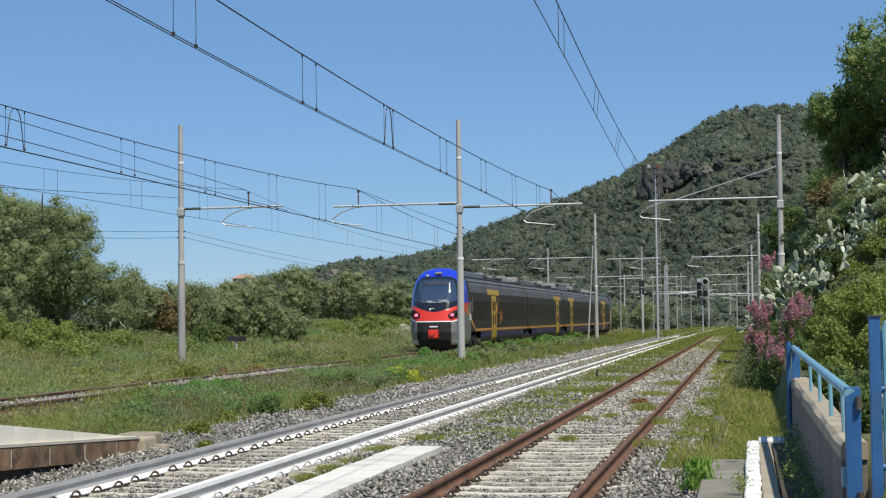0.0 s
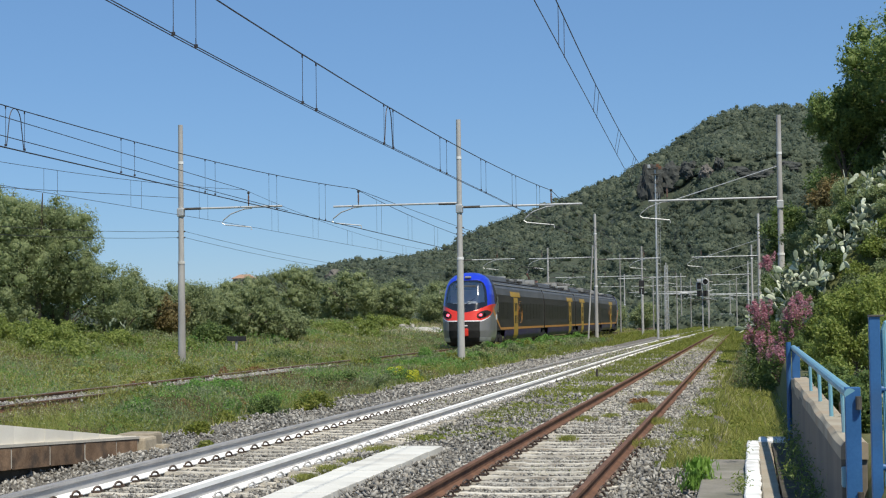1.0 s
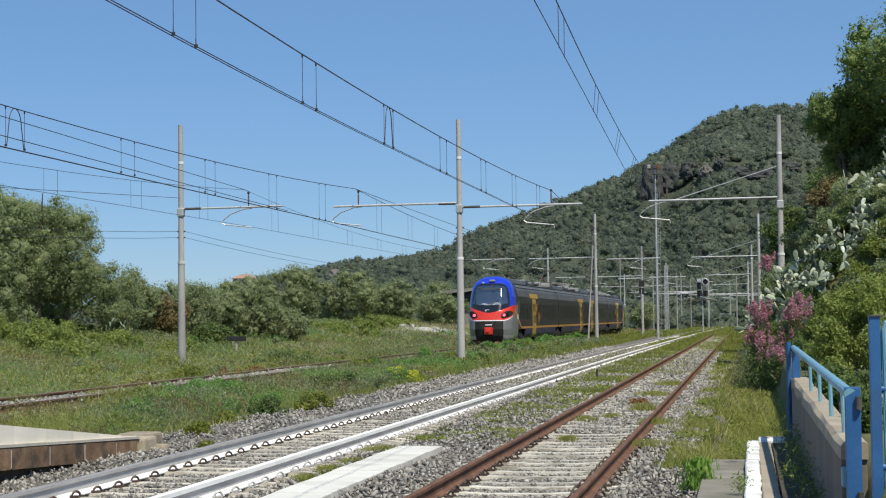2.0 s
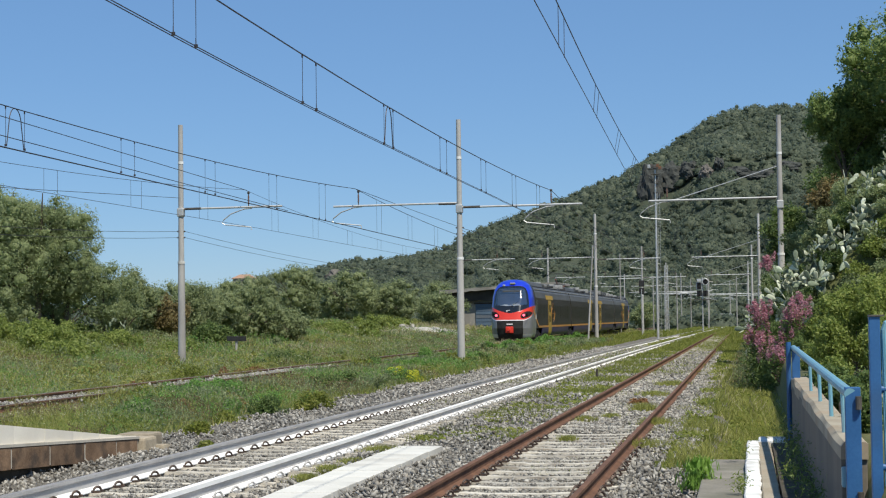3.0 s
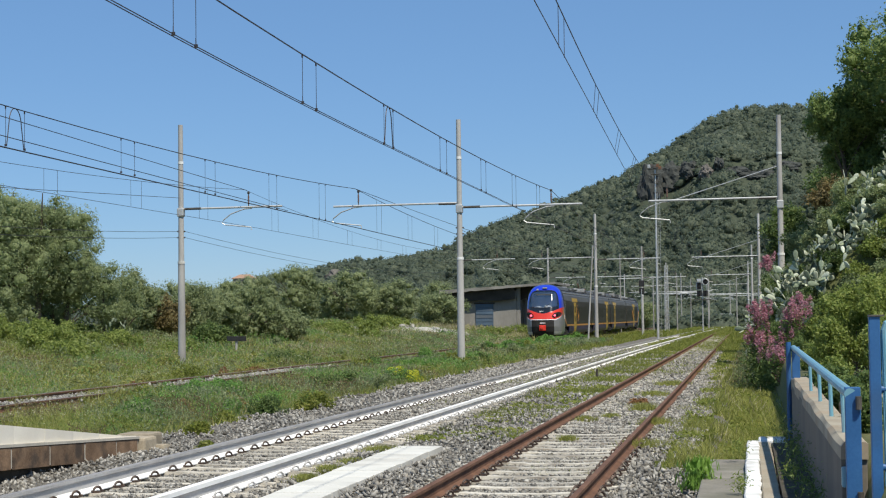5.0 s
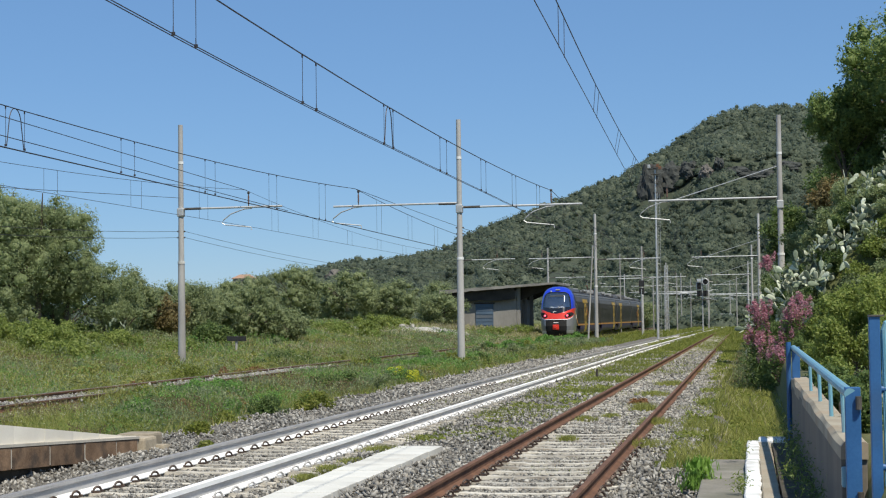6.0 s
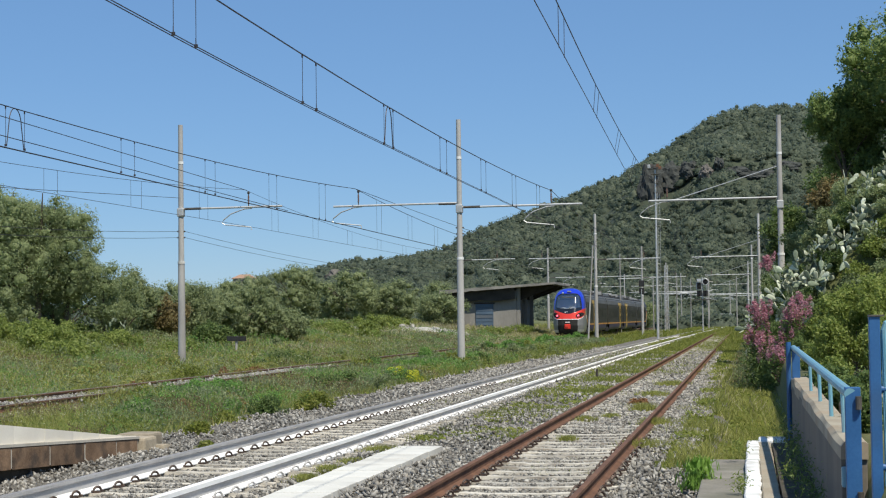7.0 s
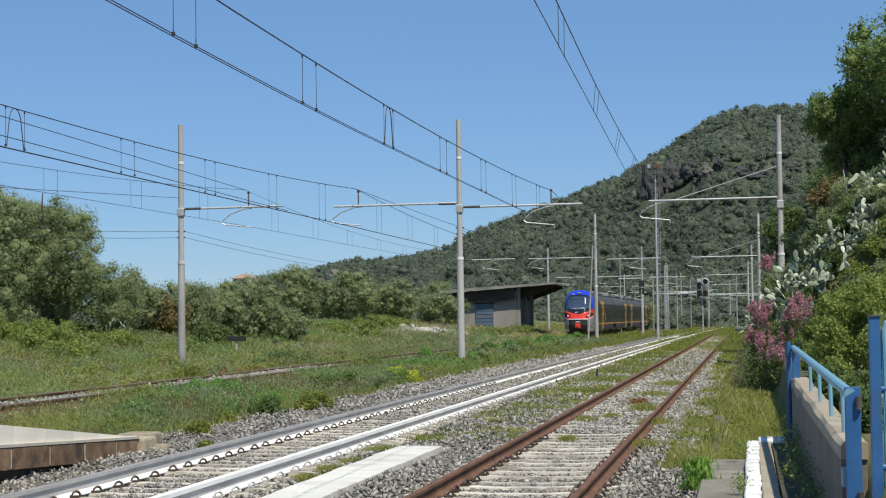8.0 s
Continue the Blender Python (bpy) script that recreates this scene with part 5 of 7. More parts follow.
def build_train():
    train = thing("passenger_train", TRAIN_X, 87.35, 0, "graphite multiple-unit train with blue and red cab, leaving", "train")
    cuts = (0.0, 27.6, 50.8, 76.0, 102.2)
    build_car(train, cuts[0], cuts[1], True, (11.9,))
    build_car(train, cuts[1], cuts[2], False, (18.6,))
    build_car(train, cuts[2], cuts[3], False, (6.4,))
    build_car(train, cuts[3], cuts[4], True, (11.9,), flip=True)
    for y in cuts[1:4]:
        bm = bmesh.new()
        for k in range(5):
            box(bm, 0, y - 0.22 + 0.11 * k, 2.15, 2.5 - 0.08 * (k % 2), 0.07, 3.0, 0.02)
        part("gangway_bellows", bm, M_TUNDER, train, "black folded gangway bellows")
        part("coupling_box", box(bmesh.new(), 0.55, y - 1.4, 4.16, 0.7, 0.9, 0.34, 0.05), M_TBOX, train)
    for y in BOGIE_AT:
        build_bogie(train, y)
    build_pantograph(train, 30.2)
    return train


TRAIN = build_train()
TRAIN_SPEED = 9.66


# ---- plants ----
def trunk_mesh(height, r, limbs, seed, spread):
    rnd = random.Random(seed)
    bm = bmesh.new()
    pts, x, y = [], 0.0, 0.0
    for k in range(6):
        pts.append((x, y, height * k / 5 - 0.2))
        x, y = x + rnd.gauss(0, 0.06) * height * 0.2, y + rnd.gauss(0, 0.06) * height * 0.2
    for k in range(5):
        rod(bm, pts[k], pts[k + 1], r * (1 - 0.14 * k), r * (1 - 0.14 * (k + 1)), 9)
    for k in range(limbs):
        a, z = rnd.uniform(0, 2 * math.pi), rnd.uniform(0.35, 0.95)
        i = min(int(z * 5), 4)
        p = Vector(pts[i]).lerp(Vector(pts[i + 1]), z * 5 - i)
        q = p + Vector((math.cos(a) * spread * rnd.uniform(0.4, 0.8), math.sin(a) * spread * rnd.uniform(0.4, 0.8), height * rnd.uniform(0.25, 0.6)))
        mid = (p + q) / 2 + Vector((0, 0, height * 0.05))
        rod(bm, p, mid, r * 0.42, r * 0.3, 6), rod(bm, mid, q, r * 0.3, r * 0.12, 6)
    return bm


def tree(name, label, category, x, y, rx, rz, mat, n, size, cz, clumps=60, r=0.16, limbs=7, low=-0.75, group="", aspect=0.5, droop=0.0, clump=(0.10, 0.30), ry=None, core=0.55, buds=4):
    """A tapered trunk with limbs and an uneven crown of leaf clumps; cz is the crown's middle over the ground."""
    z = float(ground_height(x, y))
    t = thing(name, x, y, z, label, category, group)
    part("trunk", trunk_mesh(max(cz, 0.3), r, limbs, int(abs(x * 91 + y * 7)), rx), M_BARK, t)
    c = clumps_in(clumps, (rx * 0.82, (ry or rx) * 0.82, rz * 0.82), clump[0] * (rx + rz) / 2, clump[1] * (rx + rz) / 2, low)
    c[:, 2] = np.maximum(c[:, 2] + cz, c[:, 3] * 0.4)
    c = np.concatenate([c * [1, 1, 1, 0.8], budded(c, buds, 0.48)])
    p, d = crown_points(c, int(n * (2.0 if y < 99 else 1.6)), np.array([1.06, 1.06, 1.06]), 0.42)
    keep = outer(p, c, 0.68) & (p[:, 2] > 0.02)
    p, d = p[keep] + RNG.normal(0, size * 0.9, (int(keep.sum()), 3)), d[keep]
    v, f = leaves(p, d * 1.2 + [0.1, -0.1, 0.3], size * 0.49, aspect * 1.45, droop * 0.5, 0.7)
    cv, cf = lumps(c[:clumps + (len(c) - clumps) // 3] * [1, 1, 1, core if y < 99 else 0.66], (1, 1, 0.95), False, 0.16)
    soup("crown", np.concatenate([cv, v]), np.concatenate([cf, f + len(cv)]), mat, t)
    return t


def left_side_trees():
    g = "trees beyond the field"
    tam = "bushy tamarisk tree with feathery grey-green foliage"
    tree("tamarisk_tree", tam, "tree", -36.4, 83.0, 2.9, 4.5, L_TAMARISK, 34000, 0.104, 4.0, 120, 0.25, 9, -0.95, g, 0.4, 0.5)
    tree("tamarisk_tree", tam, "tree", -34.15, 85.0, 1.9, 3.9, L_TAMARISK, 22000, 0.104, 4.0, 90, 0.2, 7, -0.6, g, 0.4, 0.5)
    tree("tamarisk_tree", tam, "tree", -40.5, 86.0, 2.9, 4.6, L_TAMARISK, 9000, 0.11, 4.2, 56, 0.2, 7, -0.95, g, 0.4, 0.5)
    tree("tamarisk_tree", tam, "tree", -35.3, 84.0, 1.9, 3.0, L_TAMARISK, 16000, 0.104, 5.0, 60, 0.2, 7, -0.9, g, 0.4, 0.5)
    tree("tamarisk_tree", tam, "tree", -37.3, 84.5, 1.7, 2.6, L_TAMARISK, 13000, 0.104, 5.7, 50, 0.2, 7, -0.9, g, 0.4, 0.5)
    for x, y, rx, rz, cz in ((-36.6, 81.0, 1.9, 1.7, 1.2), (-32.0, 84.5, 1.1, 2.6, 2.4), (-31.6, 86.5, 1.2, 2.0, 1.7), (-35.2, 85.5, 1.6, 2.4, 2.0), (-38.2, 84.0, 2.0, 2.4, 2.2)):
        tree("tamarisk_tree", tam, "tree", x, y, rx, rz, L_TAMARISK, 8000, 0.095, cz, 44, 0.12, 6, -0.95, g, 0.4, 0.5)
    tree("dark_shrub", "dark green broad-leaved shrub", "shrub", -36.4, 91, 2.6, 2.4, L_DARK, 5000, 0.11, 1.7, 44, 0.1, 6, -0.95)
    ol = "rounded grey-green olive tree at the field edge"
    for x, y, rx, rz, cz, n in ((-33.4, 92, 2.4, 2.2, 1.9, 8000), (-31.0, 96, 2.0, 2.0, 1.7, 6000), (-29.0, 100, 2.1, 2.0, 1.8, 6000), (-26.9, 101, 1.7, 1.3, 1.1, 5000), (-44.5, 150, 4.2, 2.4, 2.2, 8000), (-31.6, 99, 1.8, 1.9, 1.6, 5000), (-34.6, 98, 1.8, 1.6, 1.3, 5000), (-27.8, 104, 1.6, 1.2, 1.0, 4000), (-39.5, 150, 3.6, 3.0, 2.8, 8000), (-35.5, 155, 3.4, 2.8, 2.6, 7000), (-31.6, 158, 3.0, 2.5, 2.2, 6000), (-28.5, 165, 2.8, 2.0, 1.7, 6000), (-50.0, 160, 4.5, 2.0, 1.9, 7000), (-55, 165, 4.5, 2.2, 2.2, 7000), (-36, 118, 2.6, 1.7, 1.4, 6000), (-31.0, 178, 2.8, 2.1, 1.9, 5000), (-33.5, 190, 3.2, 2.4, 2.4, 6000), (-42.0, 172, 3.6, 2.3, 2.2, 6000), (-47.0, 180, 3.6, 2.0, 2.0, 6000), (-38.0, 180, 3.4, 2.3, 2.2, 6000), (-17.5, 235, 2.6, 2.4, 2.2, 6000), (-15.0, 262, 2.6, 2.4, 2.2, 6000)):
        tree("olive_tree", ol, "tree", x, y, rx, rz, L_OLIVE, int(n * 1.2), 0.082 + 0.00065 * (y - 60), cz, 70, 0.16, 6, -0.95, g)
    tree("dying_shrub", "browning shrub with dry leaves", "shrub", -31.4, 93, 1.3, 1.7, L_BROWN, 6000, 0.10, 1.5, 36, 0.1, 6, -0.95)
    tree("dark_shrub", "dark green broad-leaved shrub", "shrub", -27.4, 88, 1.4, 0.8, L_DARK, 6000, 0.11, 0.6, 36, 0.08, 5, -0.9)
    sh = "bright green bramble shrub in the grass"
    for x, y, rx, rz, n in ((-32.3, 75, 2.2, 0.75, 6000), (-29.0, 77, 2.1, 0.6, 5000), (-33.4, 72, 2.0, 1.1, 6000), (-28.0, 68, 1.8, 0.9, 4500), (-26.3, 66, 1.6, 0.55, 4000), (-29.8, 72, 1.8, 1.0, 4500), (-26.3, 79, 1.5, 0.45, 3500), (-35.8, 77, 1.8, 1.7, 6000), (-30.6, 74, 1.8, 0.5, 4000), (-32.0, 118, 3.0, 1.0, 6000), (-27.4, 122, 2.6, 0.85, 5000), (-30.5, 126, 2.2, 0.6, 4000), (-29.0, 138, 3.0, 1.0, 5000), (-22.0, 152, 2.2, 0.6, 4000), (-21.5, 166, 1.8, 0.7, 3500)):
        tree("bramble_shrub", sh, "shrub", x, y, rx, rz, L_FRESH, n, 0.09, rz * 0.5, 70, 0.05, 5, -0.8, "brambles in the field", 0.6, clump=(0.06, 0.22), buds=3)


def right_bank_plants():
    sc = "leafy green shrub on the bank"
    for x, y, rx, rz, cz, n, mat in ((2.15, 44.6, 0.62, 0.75, 0.80, 6000, L_FRESH), (2.6, 45.0, 0.8, 0.9, 1.03, 7000, L_FRESH), (3.2, 45.2, 0.85, 1.0, 1.25, 8000, L_FRESH), (3.9, 45.6, 0.9, 1.1, 1.53, 8000, L_FRESH), (4.6, 46.0, 0.9, 1.1, 1.90, 7000, L_FRESH), (1.78, 44.4, 0.4, 0.5, 0.6, 4000, L_FRESH), (1.75, 29.0, 0.76, 0.92, 0.95, 11000, L_FRESH), (2.5, 29.5, 0.85, 1.1, 1.0, 12000, L_FRESH), (1.30, 28.5, 0.34, 0.5, 0.6, 4000, L_FRESH), (1.25, 26.5, 0.30, 0.3, 0.15, 3000, L_FRESH), (2.2, 27.5, 0.6, 0.6, 0.6, 6000, L_FRESH), (1.95, 33.0, 0.6, 0.45, 0.3, 6000, L_FRESH), (2.4, 33.2, 0.65, 0.5, 0.35, 7000, L_FRESH), (3.0, 33.5, 0.7, 0.55, 0.3, 6000, L_FRESH), (2.7, 34.6, 0.6, 0.4, 0.2, 5000, L_FRESH), (2.1, 31.3, 0.6, 0.5, 0.5, 5000, L_FRESH), (2.8, 31.5, 0.6, 0.5, 0.5, 5000, L_FRESH), (3.45, 48.7, 0.5, 0.42, 0.15, 4500, L_FRESH), (3.95, 48.8, 0.55, 0.45, 0.15, 5000, L_FRESH), (3.0, 48.5, 0.5, 0.4, 0.1, 4000, L_FRESH), (4.4, 49.0, 0.5, 0.42, 0.15, 4500, L_FRESH), (1.30, 33.0, 0.42, 0.42, 0.15, 4000, L_FRESH), (1.45, 31.6, 0.42, 0.5, 0.3, 4000, L_FRESH)):
        tree("leafy_shrub", sc, "shrub", x, y, rx, rz, mat, int(n * 0.6), 0.040 if y < 40 else 0.055, cz, 110, 0.03, 7, -0.9, "shrubs on the bank", 0.75, clump=(0.07, 0.17), buds=2)
    slope = random.Random(31)
    for k in range(16):
        x = slope.uniform(3.4, 6.6)
        tree("slope_shrub", "low green shrub on the steep bank", "shrub", x, slope.uniform(50.5, 58), slope.uniform(0.6, 0.9), slope.uniform(0.4, 0.6), L_TAMARISK if k % 3 else L_DARK, 3000, 0.07, 0.2, 40, 0.03, 5, -0.9, "shrubs on the bank", 0.6, clump=(0.08, 0.2), buds=2)
    for x, y, rx, rz, cz, n in ((3.0, 48.3, 0.5, 0.32, 0.05, 3000), (3.35, 48.0, 0.55, 0.35, 0.05, 3000), (3.75, 48.2, 0.55, 0.35, 0.05, 3000), (4.15, 48.4, 0.6, 0.4, 0.05, 3000), (3.55, 49.0, 0.5, 0.32, 0.05, 3000), (4.0, 49.2, 0.55, 0.35, 0.05, 3000), (4.5, 49.3, 0.6, 0.4, 0.05, 3000), (3.6, 51.6, 0.8, 0.5, 0.2, 5000), (4.3, 52.2, 0.9, 0.6, 0.2, 6000), (5.0, 52.6, 0.9, 0.6, 0.2, 6000), (4.0, 53.4, 0.9, 0.7, 0.3, 6000), (4.8, 50.8, 0.9, 0.5, 0.1, 5000), (3.9, 50.2, 0.8, 0.45, 0.0, 5000), (5.6, 51.6, 1.0, 0.7, 0.2, 5000), (2.42, 66.2, 1.17, 1.38, 0.97, 8000), (3.73, 66.2, 1.38, 1.38, 0.69, 8000), (4.97, 64.9, 1.38, 1.38, 0.42, 6000), (0.80, 56.3, 0.34, 0.8, 1.5, 3500), (2.10, 56.3, 0.55, 0.8, 0.9, 4500), (2.75, 56.0, 0.8, 0.9, 0.85, 6000), (3.45, 56.6, 0.97, 0.83, 0.97, 6000)):
        tree("olive_shrub", "grey-green wild olive on the bank", "shrub", x, y, rx, rz, L_TAMARISK, n, 0.065, cz, 60, 0.05, 7, -0.9, "shrubs on the bank")
    tree("carob_tree", "dark leafy carob tree leaning from the bank", "tree", 5.86, 62.1, 3.45, 3.31, L_CAROB, 26000, 0.10, 2.62, 110, 0.18, 10, -0.95, "", 0.55, clump=(0.10, 0.22), core=0.6)
    tree("carob_tree", "dark leafy carob tree leaning from the bank", "tree", 3.45, 62.1, 1.52, 1.31, L_CAROB, 11000, 0.095, 4.14, 44, 0.08, 8, -0.9, "", 0.55, clump=(0.12, 0.26), core=0.6)
    tree("carob_tree", "dark leafy carob tree leaning from the bank", "tree", 3.87, 63, 1.3, 1.1, L_CAROB, 8000, 0.1, 2.56, 50, 0.08, 6, -0.9, "", 0.55, clump=(0.12, 0.26), core=0.6)
    tree("carob_tree", "dark leafy carob tree leaning from the bank", "tree", 4.63, 62, 1.1, 0.9, L_CAROB, 7000, 0.1, 0.89, 50, 0.08, 6, -0.9, "", 0.55, clump=(0.12, 0.26), core=0.6)
    tree("dying_shrub", "browning shrub under the carob trees", "shrub", 3.02, 61, 1.0, 0.7, L_BROWN, 5000, 0.09, 1.83, 50, 0.08, 6, -0.9, "", 0.55, clump=(0.12, 0.26), core=0.6)
    tree("dying_shrub", "browning shrub under the carob trees", "shrub", 3.98, 60, 0.9, 0.6, L_BROWN, 5000, 0.09, 0.64, 50, 0.08, 6, -0.9, "", 0.55, clump=(0.12, 0.26), core=0.6)
    tree("carob_tree", "dark leafy carob tree on the bank", "tree", 1.95, 86, 1.3, 2.0, L_DARK, 8000, 0.12, 2.6, 50, 0.16, 8, -0.95, "", 0.55)
    tree("carob_tree", "dark leafy carob tree on the bank", "tree", 4.6, 84, 2.0, 2.2, L_DARK, 8000, 0.12, 1.8, 60, 0.16, 8, -0.95, "", 0.55)
    for x, y, rx, rz in ((2.2, 118, 1.1, 1.3), (2.6, 160, 1.6, 2.0), (4.5, 190, 2.5, 2.4), (3.5, 230, 2.6, 2.4)):
        tree("olive_shrub", "grey-green wild olive beside the tracks", "shrub", x, y, rx, rz, L_TAMARISK, 5000, 0.13, rz * 0.5, 40, 0.08, 6, -0.95, "shrubs on the bank")
    for x, y, rx, rz, cz in ((0.95, 47.6, 0.5, 0.85, 0.0), (1.35, 47.2, 0.5, 0.7, -0.2), (1.75, 48.6, 0.6, 0.7, 0.0), (2.3, 49.2, 0.6, 0.7, 0.0), (1.3, 50.5, 0.6, 0.9, 0.3), (2.9, 50.8, 0.7, 0.8, 0.1), (0.86, 45.5, 0.3, 0.55, -0.62), (0.9, 47.7, 0.47, 0.83, -0.33), (0.62, 50.4, 0.41, 0.83, -0.15), (0.76, 56.6, 0.55, 0.97, -0.02), (0.83, 69.0, 0.69, 1.1, -0.02), (0.83, 82.8, 0.69, 0.97, -0.02), (1.27, 43.9, 0.39, 0.55, -0.17), (1.05, 25.0, 0.22, 0.25, -0.2), (1.1, 23.4, 0.2, 0.2, -0.2), (0.97, 49.4, 0.41, 0.69, 0.27), (2.35, 50.2, 0.69, 0.48, -0.34), (3.17, 50.9, 0.83, 0.48, -0.34), (4.0, 51.5, 0.83, 0.48, -0.34), (1.79, 50.0, 0.55, 0.48, -0.34), (1.02, 21.5, 0.2, 0.22, -0.15), (1.0, 18.5, 0.18, 0.2, -0.15), (1.0, 15.5, 0.16, 0.16, -0.15), (1.35, 20.0, 0.25, 0.25, -0.15)):
        tree("ivy_mound", "dark ivy hanging over the bank's edge", "ivy", x, y, rx, rz, L_DARK, 4000, 0.04, cz + 0.3, 30, 0.03, 4, -0.95, "ivy on the bank", 0.6)


def pad_mesh():
    """A flat thick cactus pad, wider towards its tip, standing on its narrow end."""
    bm = bmesh.new()
    bmesh.ops.create_uvsphere(bm, u_segments=8, v_segments=6, radius=1)
    for v in bm.verts:
        w = 0.62 + 0.28 * v.co.z
        v.co = Vector((v.co.x * 0.5 * w * 0.70, v.co.y * 0.036, (v.co.z + 1) * 0.5))
    return bm


def prickly_pears():
    mat = surf("cactus_pad_skin", (0.12, 0.155, 0.095), (0.26, 0.295, 0.195), 0.55, 0, 6, 60, 0.2, 0.004, 0.5)
    # Paler copy of the pad skin: pads in full sun, told by colour.
    sunlit = surf("sunlit_cactus_pad", (0.42, 0.46, 0.32), (0.62, 0.64, 0.50), 0.45, 0, 6, 60, 0.2, 0.004, 0.2)
    me, me2 = shared("pad", pad_mesh(), mat, True), shared("pad", pad_mesh(), sunlit, True)
    rnd = random.Random(5)
    for x, y, h, n, up in ((3.1, 50.1, 0.97, 57, 0.0), (3.59, 50.8, 1.38, 65, 0.0), (4.07, 51.3, 1.66, 59, 0.0), (3.38, 51.9, 1.52, 52, 0.0), (4.55, 52.2, 1.38, 52, 0.0), (1.40, 49.3, 0.62, 60, 0.0), (1.66, 49.5, 0.66, 60, 0.0), (1.90, 49.2, 0.60, 64, 0.0), (2.12, 49.5, 0.66, 64, 0.0), (2.36, 49.3, 0.50, 58, 0.0), (2.60, 49.6, 0.50, 54, 0.0), (2.95, 49.3, 0.60, 54, 0.0), (2.1, 48.8, 0.5, 46, 0.0), (0.86, 49.0, 1.85, 96, 0.0), (1.04, 49.2, 1.7, 84, 0.0), (1.16, 48.8, 0.9, 50, 0.0), (1.03, 55.9, 1.66, 15, -0.01), (3.75, 50.6, 1.0, 44, -0.2), (4.2, 51.0, 1.1, 44, -0.2), (3.3, 50.2, 0.8, 44, -0.2), (2.8, 49.6, 0.6, 40, -0.3)):
        z = float(ground_height(x, y)) + max(-0.4, min(up, 0.1))
        t = thing("prickly_pear", x, y, z, "tall prickly pear cactus with flat pads, some coloured as sunlit", "cactus", "prickly pears on the bank")
        pts = [(Vector((rnd.gauss(0, 0.18), rnd.gauss(0, 0.15), -0.1)), Euler((rnd.gauss(0, 0.25), rnd.gauss(0, 0.3), rnd.uniform(0, 3.1))), 0.38)]
        stack = [pts[0]]
        wide = 0.10 if h > 1.68 else 0.34
        stack += [(Vector((rnd.gauss(0, wide), rnd.gauss(0, wide), -0.05)), Euler((rnd.gauss(0, 0.3), rnd.gauss(0, 0.35), rnd.uniform(0, 3.1))), 0.36) for _ in range(6)]
        i = 0
        while i < len(stack) and len(stack) < n:
            p, e, s = stack[i]
            tip = p + e.to_matrix() @ Vector((0, 0, s * 0.93))
            for _ in range(rnd.choice((1, 1, 1, 2) if h > 1.68 else (1, 2, 2, 3))):
                if tip.z < h + 0.65:
                    ne = Euler((e.x + rnd.gauss(0, 0.5), (e.y * 0.5 if h > 1.68 else e.y) + rnd.gauss(0, 0.6), e.z + rnd.gauss(0, 0.9)))
                    side = e.to_matrix() @ Vector((rnd.uniform(-0.12, 0.12), 0, -0.02))
                    stack.append((tip + side, ne, rnd.uniform(0.21, 0.34)))
            i += 1
        for p, e, s in stack:
            piece("pad", me2 if rnd.random() < (0.6 if x < 1.5 else 0.4) else me, t, Matrix.Translation(p) @ e.to_matrix().to_4x4() @ Matrix.Diagonal((s, s, s, 1)))
    t = thing("prickly_pear", -31.3, 84, float(ground_height(-31.3, 84)), "small grey prickly pear at the field edge", "cactus", "prickly pears on the bank")
    for k in range(16):
        e = Euler((rnd.gauss(0, 0.4), rnd.gauss(0, 0.5), rnd.uniform(0, 3.1)))
        piece("pad", me, t, Matrix.Translation((rnd.gauss(0, 0.5), rnd.gauss(0, 0.2), rnd.uniform(0.2, 1.1))) @ e.to_matrix().to_4x4() @ Matrix.Scale(0.28, 4))


def valerian(x, y, z0, z1, w, n, slant=0.0):
    """A clump of stems with dense flower heads between two heights."""
    t = thing("valerian_plant", x, y, float(ground_height(x, y)), "clump of pink-flowered valerian spilling down the bank", "flower", "valerian clumps")
    u = RNG.random(n)
    base = float(ground_height(x, y))
    zz = z0 + (z1 - z0) * u - base
    c = np.stack([RNG.normal(0, w * 0.5, n) + slant * (u - 0.5), RNG.normal(0, w * 0.35, n), zz, RNG.uniform(0.048, 0.09, n)], 1)
    p, d = crown_points(c, n * 60, np.array([1, 1, 1.8]), 0.7)
    v, f = leaves(p, d, 0.022, 0.8)
    soup("bloom", v, f, L_PINK, t, "pink flower heads")
    m = n * 30
    q = c[RNG.integers(0, n, m), :3] * np.stack([np.ones(m), np.ones(m), RNG.uniform(0.1, 0.95, m)], 1) + RNG.normal(0, 0.08, (m, 3))
    v, f = leaves(q, RNG.normal(0, 1, (m, 3)), 0.048, 0.4)
    soup("foliage", v, f, L_DARK, t)


def blades(x, y, h, w, lean=0.55):
    """Grass blades rooted at x, y: bent strips."""
    n = len(x)
    z = ground_height(x, y)
    z = np.where((x > -9.4) & (x < -0.6) & ((x > -8.4) | (y > 24.5)), -0.21, np.where((x > -16.7) & (x < -14.65), -0.15, np.where((x >= -0.6) & (x < -0.28), np.maximum(z, -0.225 - (x + 0.50) * 0.62), z)))
    a = RNG.uniform(0, 2 * np.pi, n)
    t = np.stack([np.cos(a), np.sin(a), 0 * a], 1)
    d = RNG.normal(0, lean, (n, 3)) * [1, 1, 0]
    p = np.stack([x, y, z - 0.03], 1)
    hh, ww = h[:, None], w[:, None]
    tip = p + (np.array([[0, 0, 0.9]]) + d * 0.9) * hh
    v = np.stack([p - t * ww, p + t * ww, tip], 1).reshape(-1, 3)
    return v, np.arange(3 * n).reshape(n, 3)


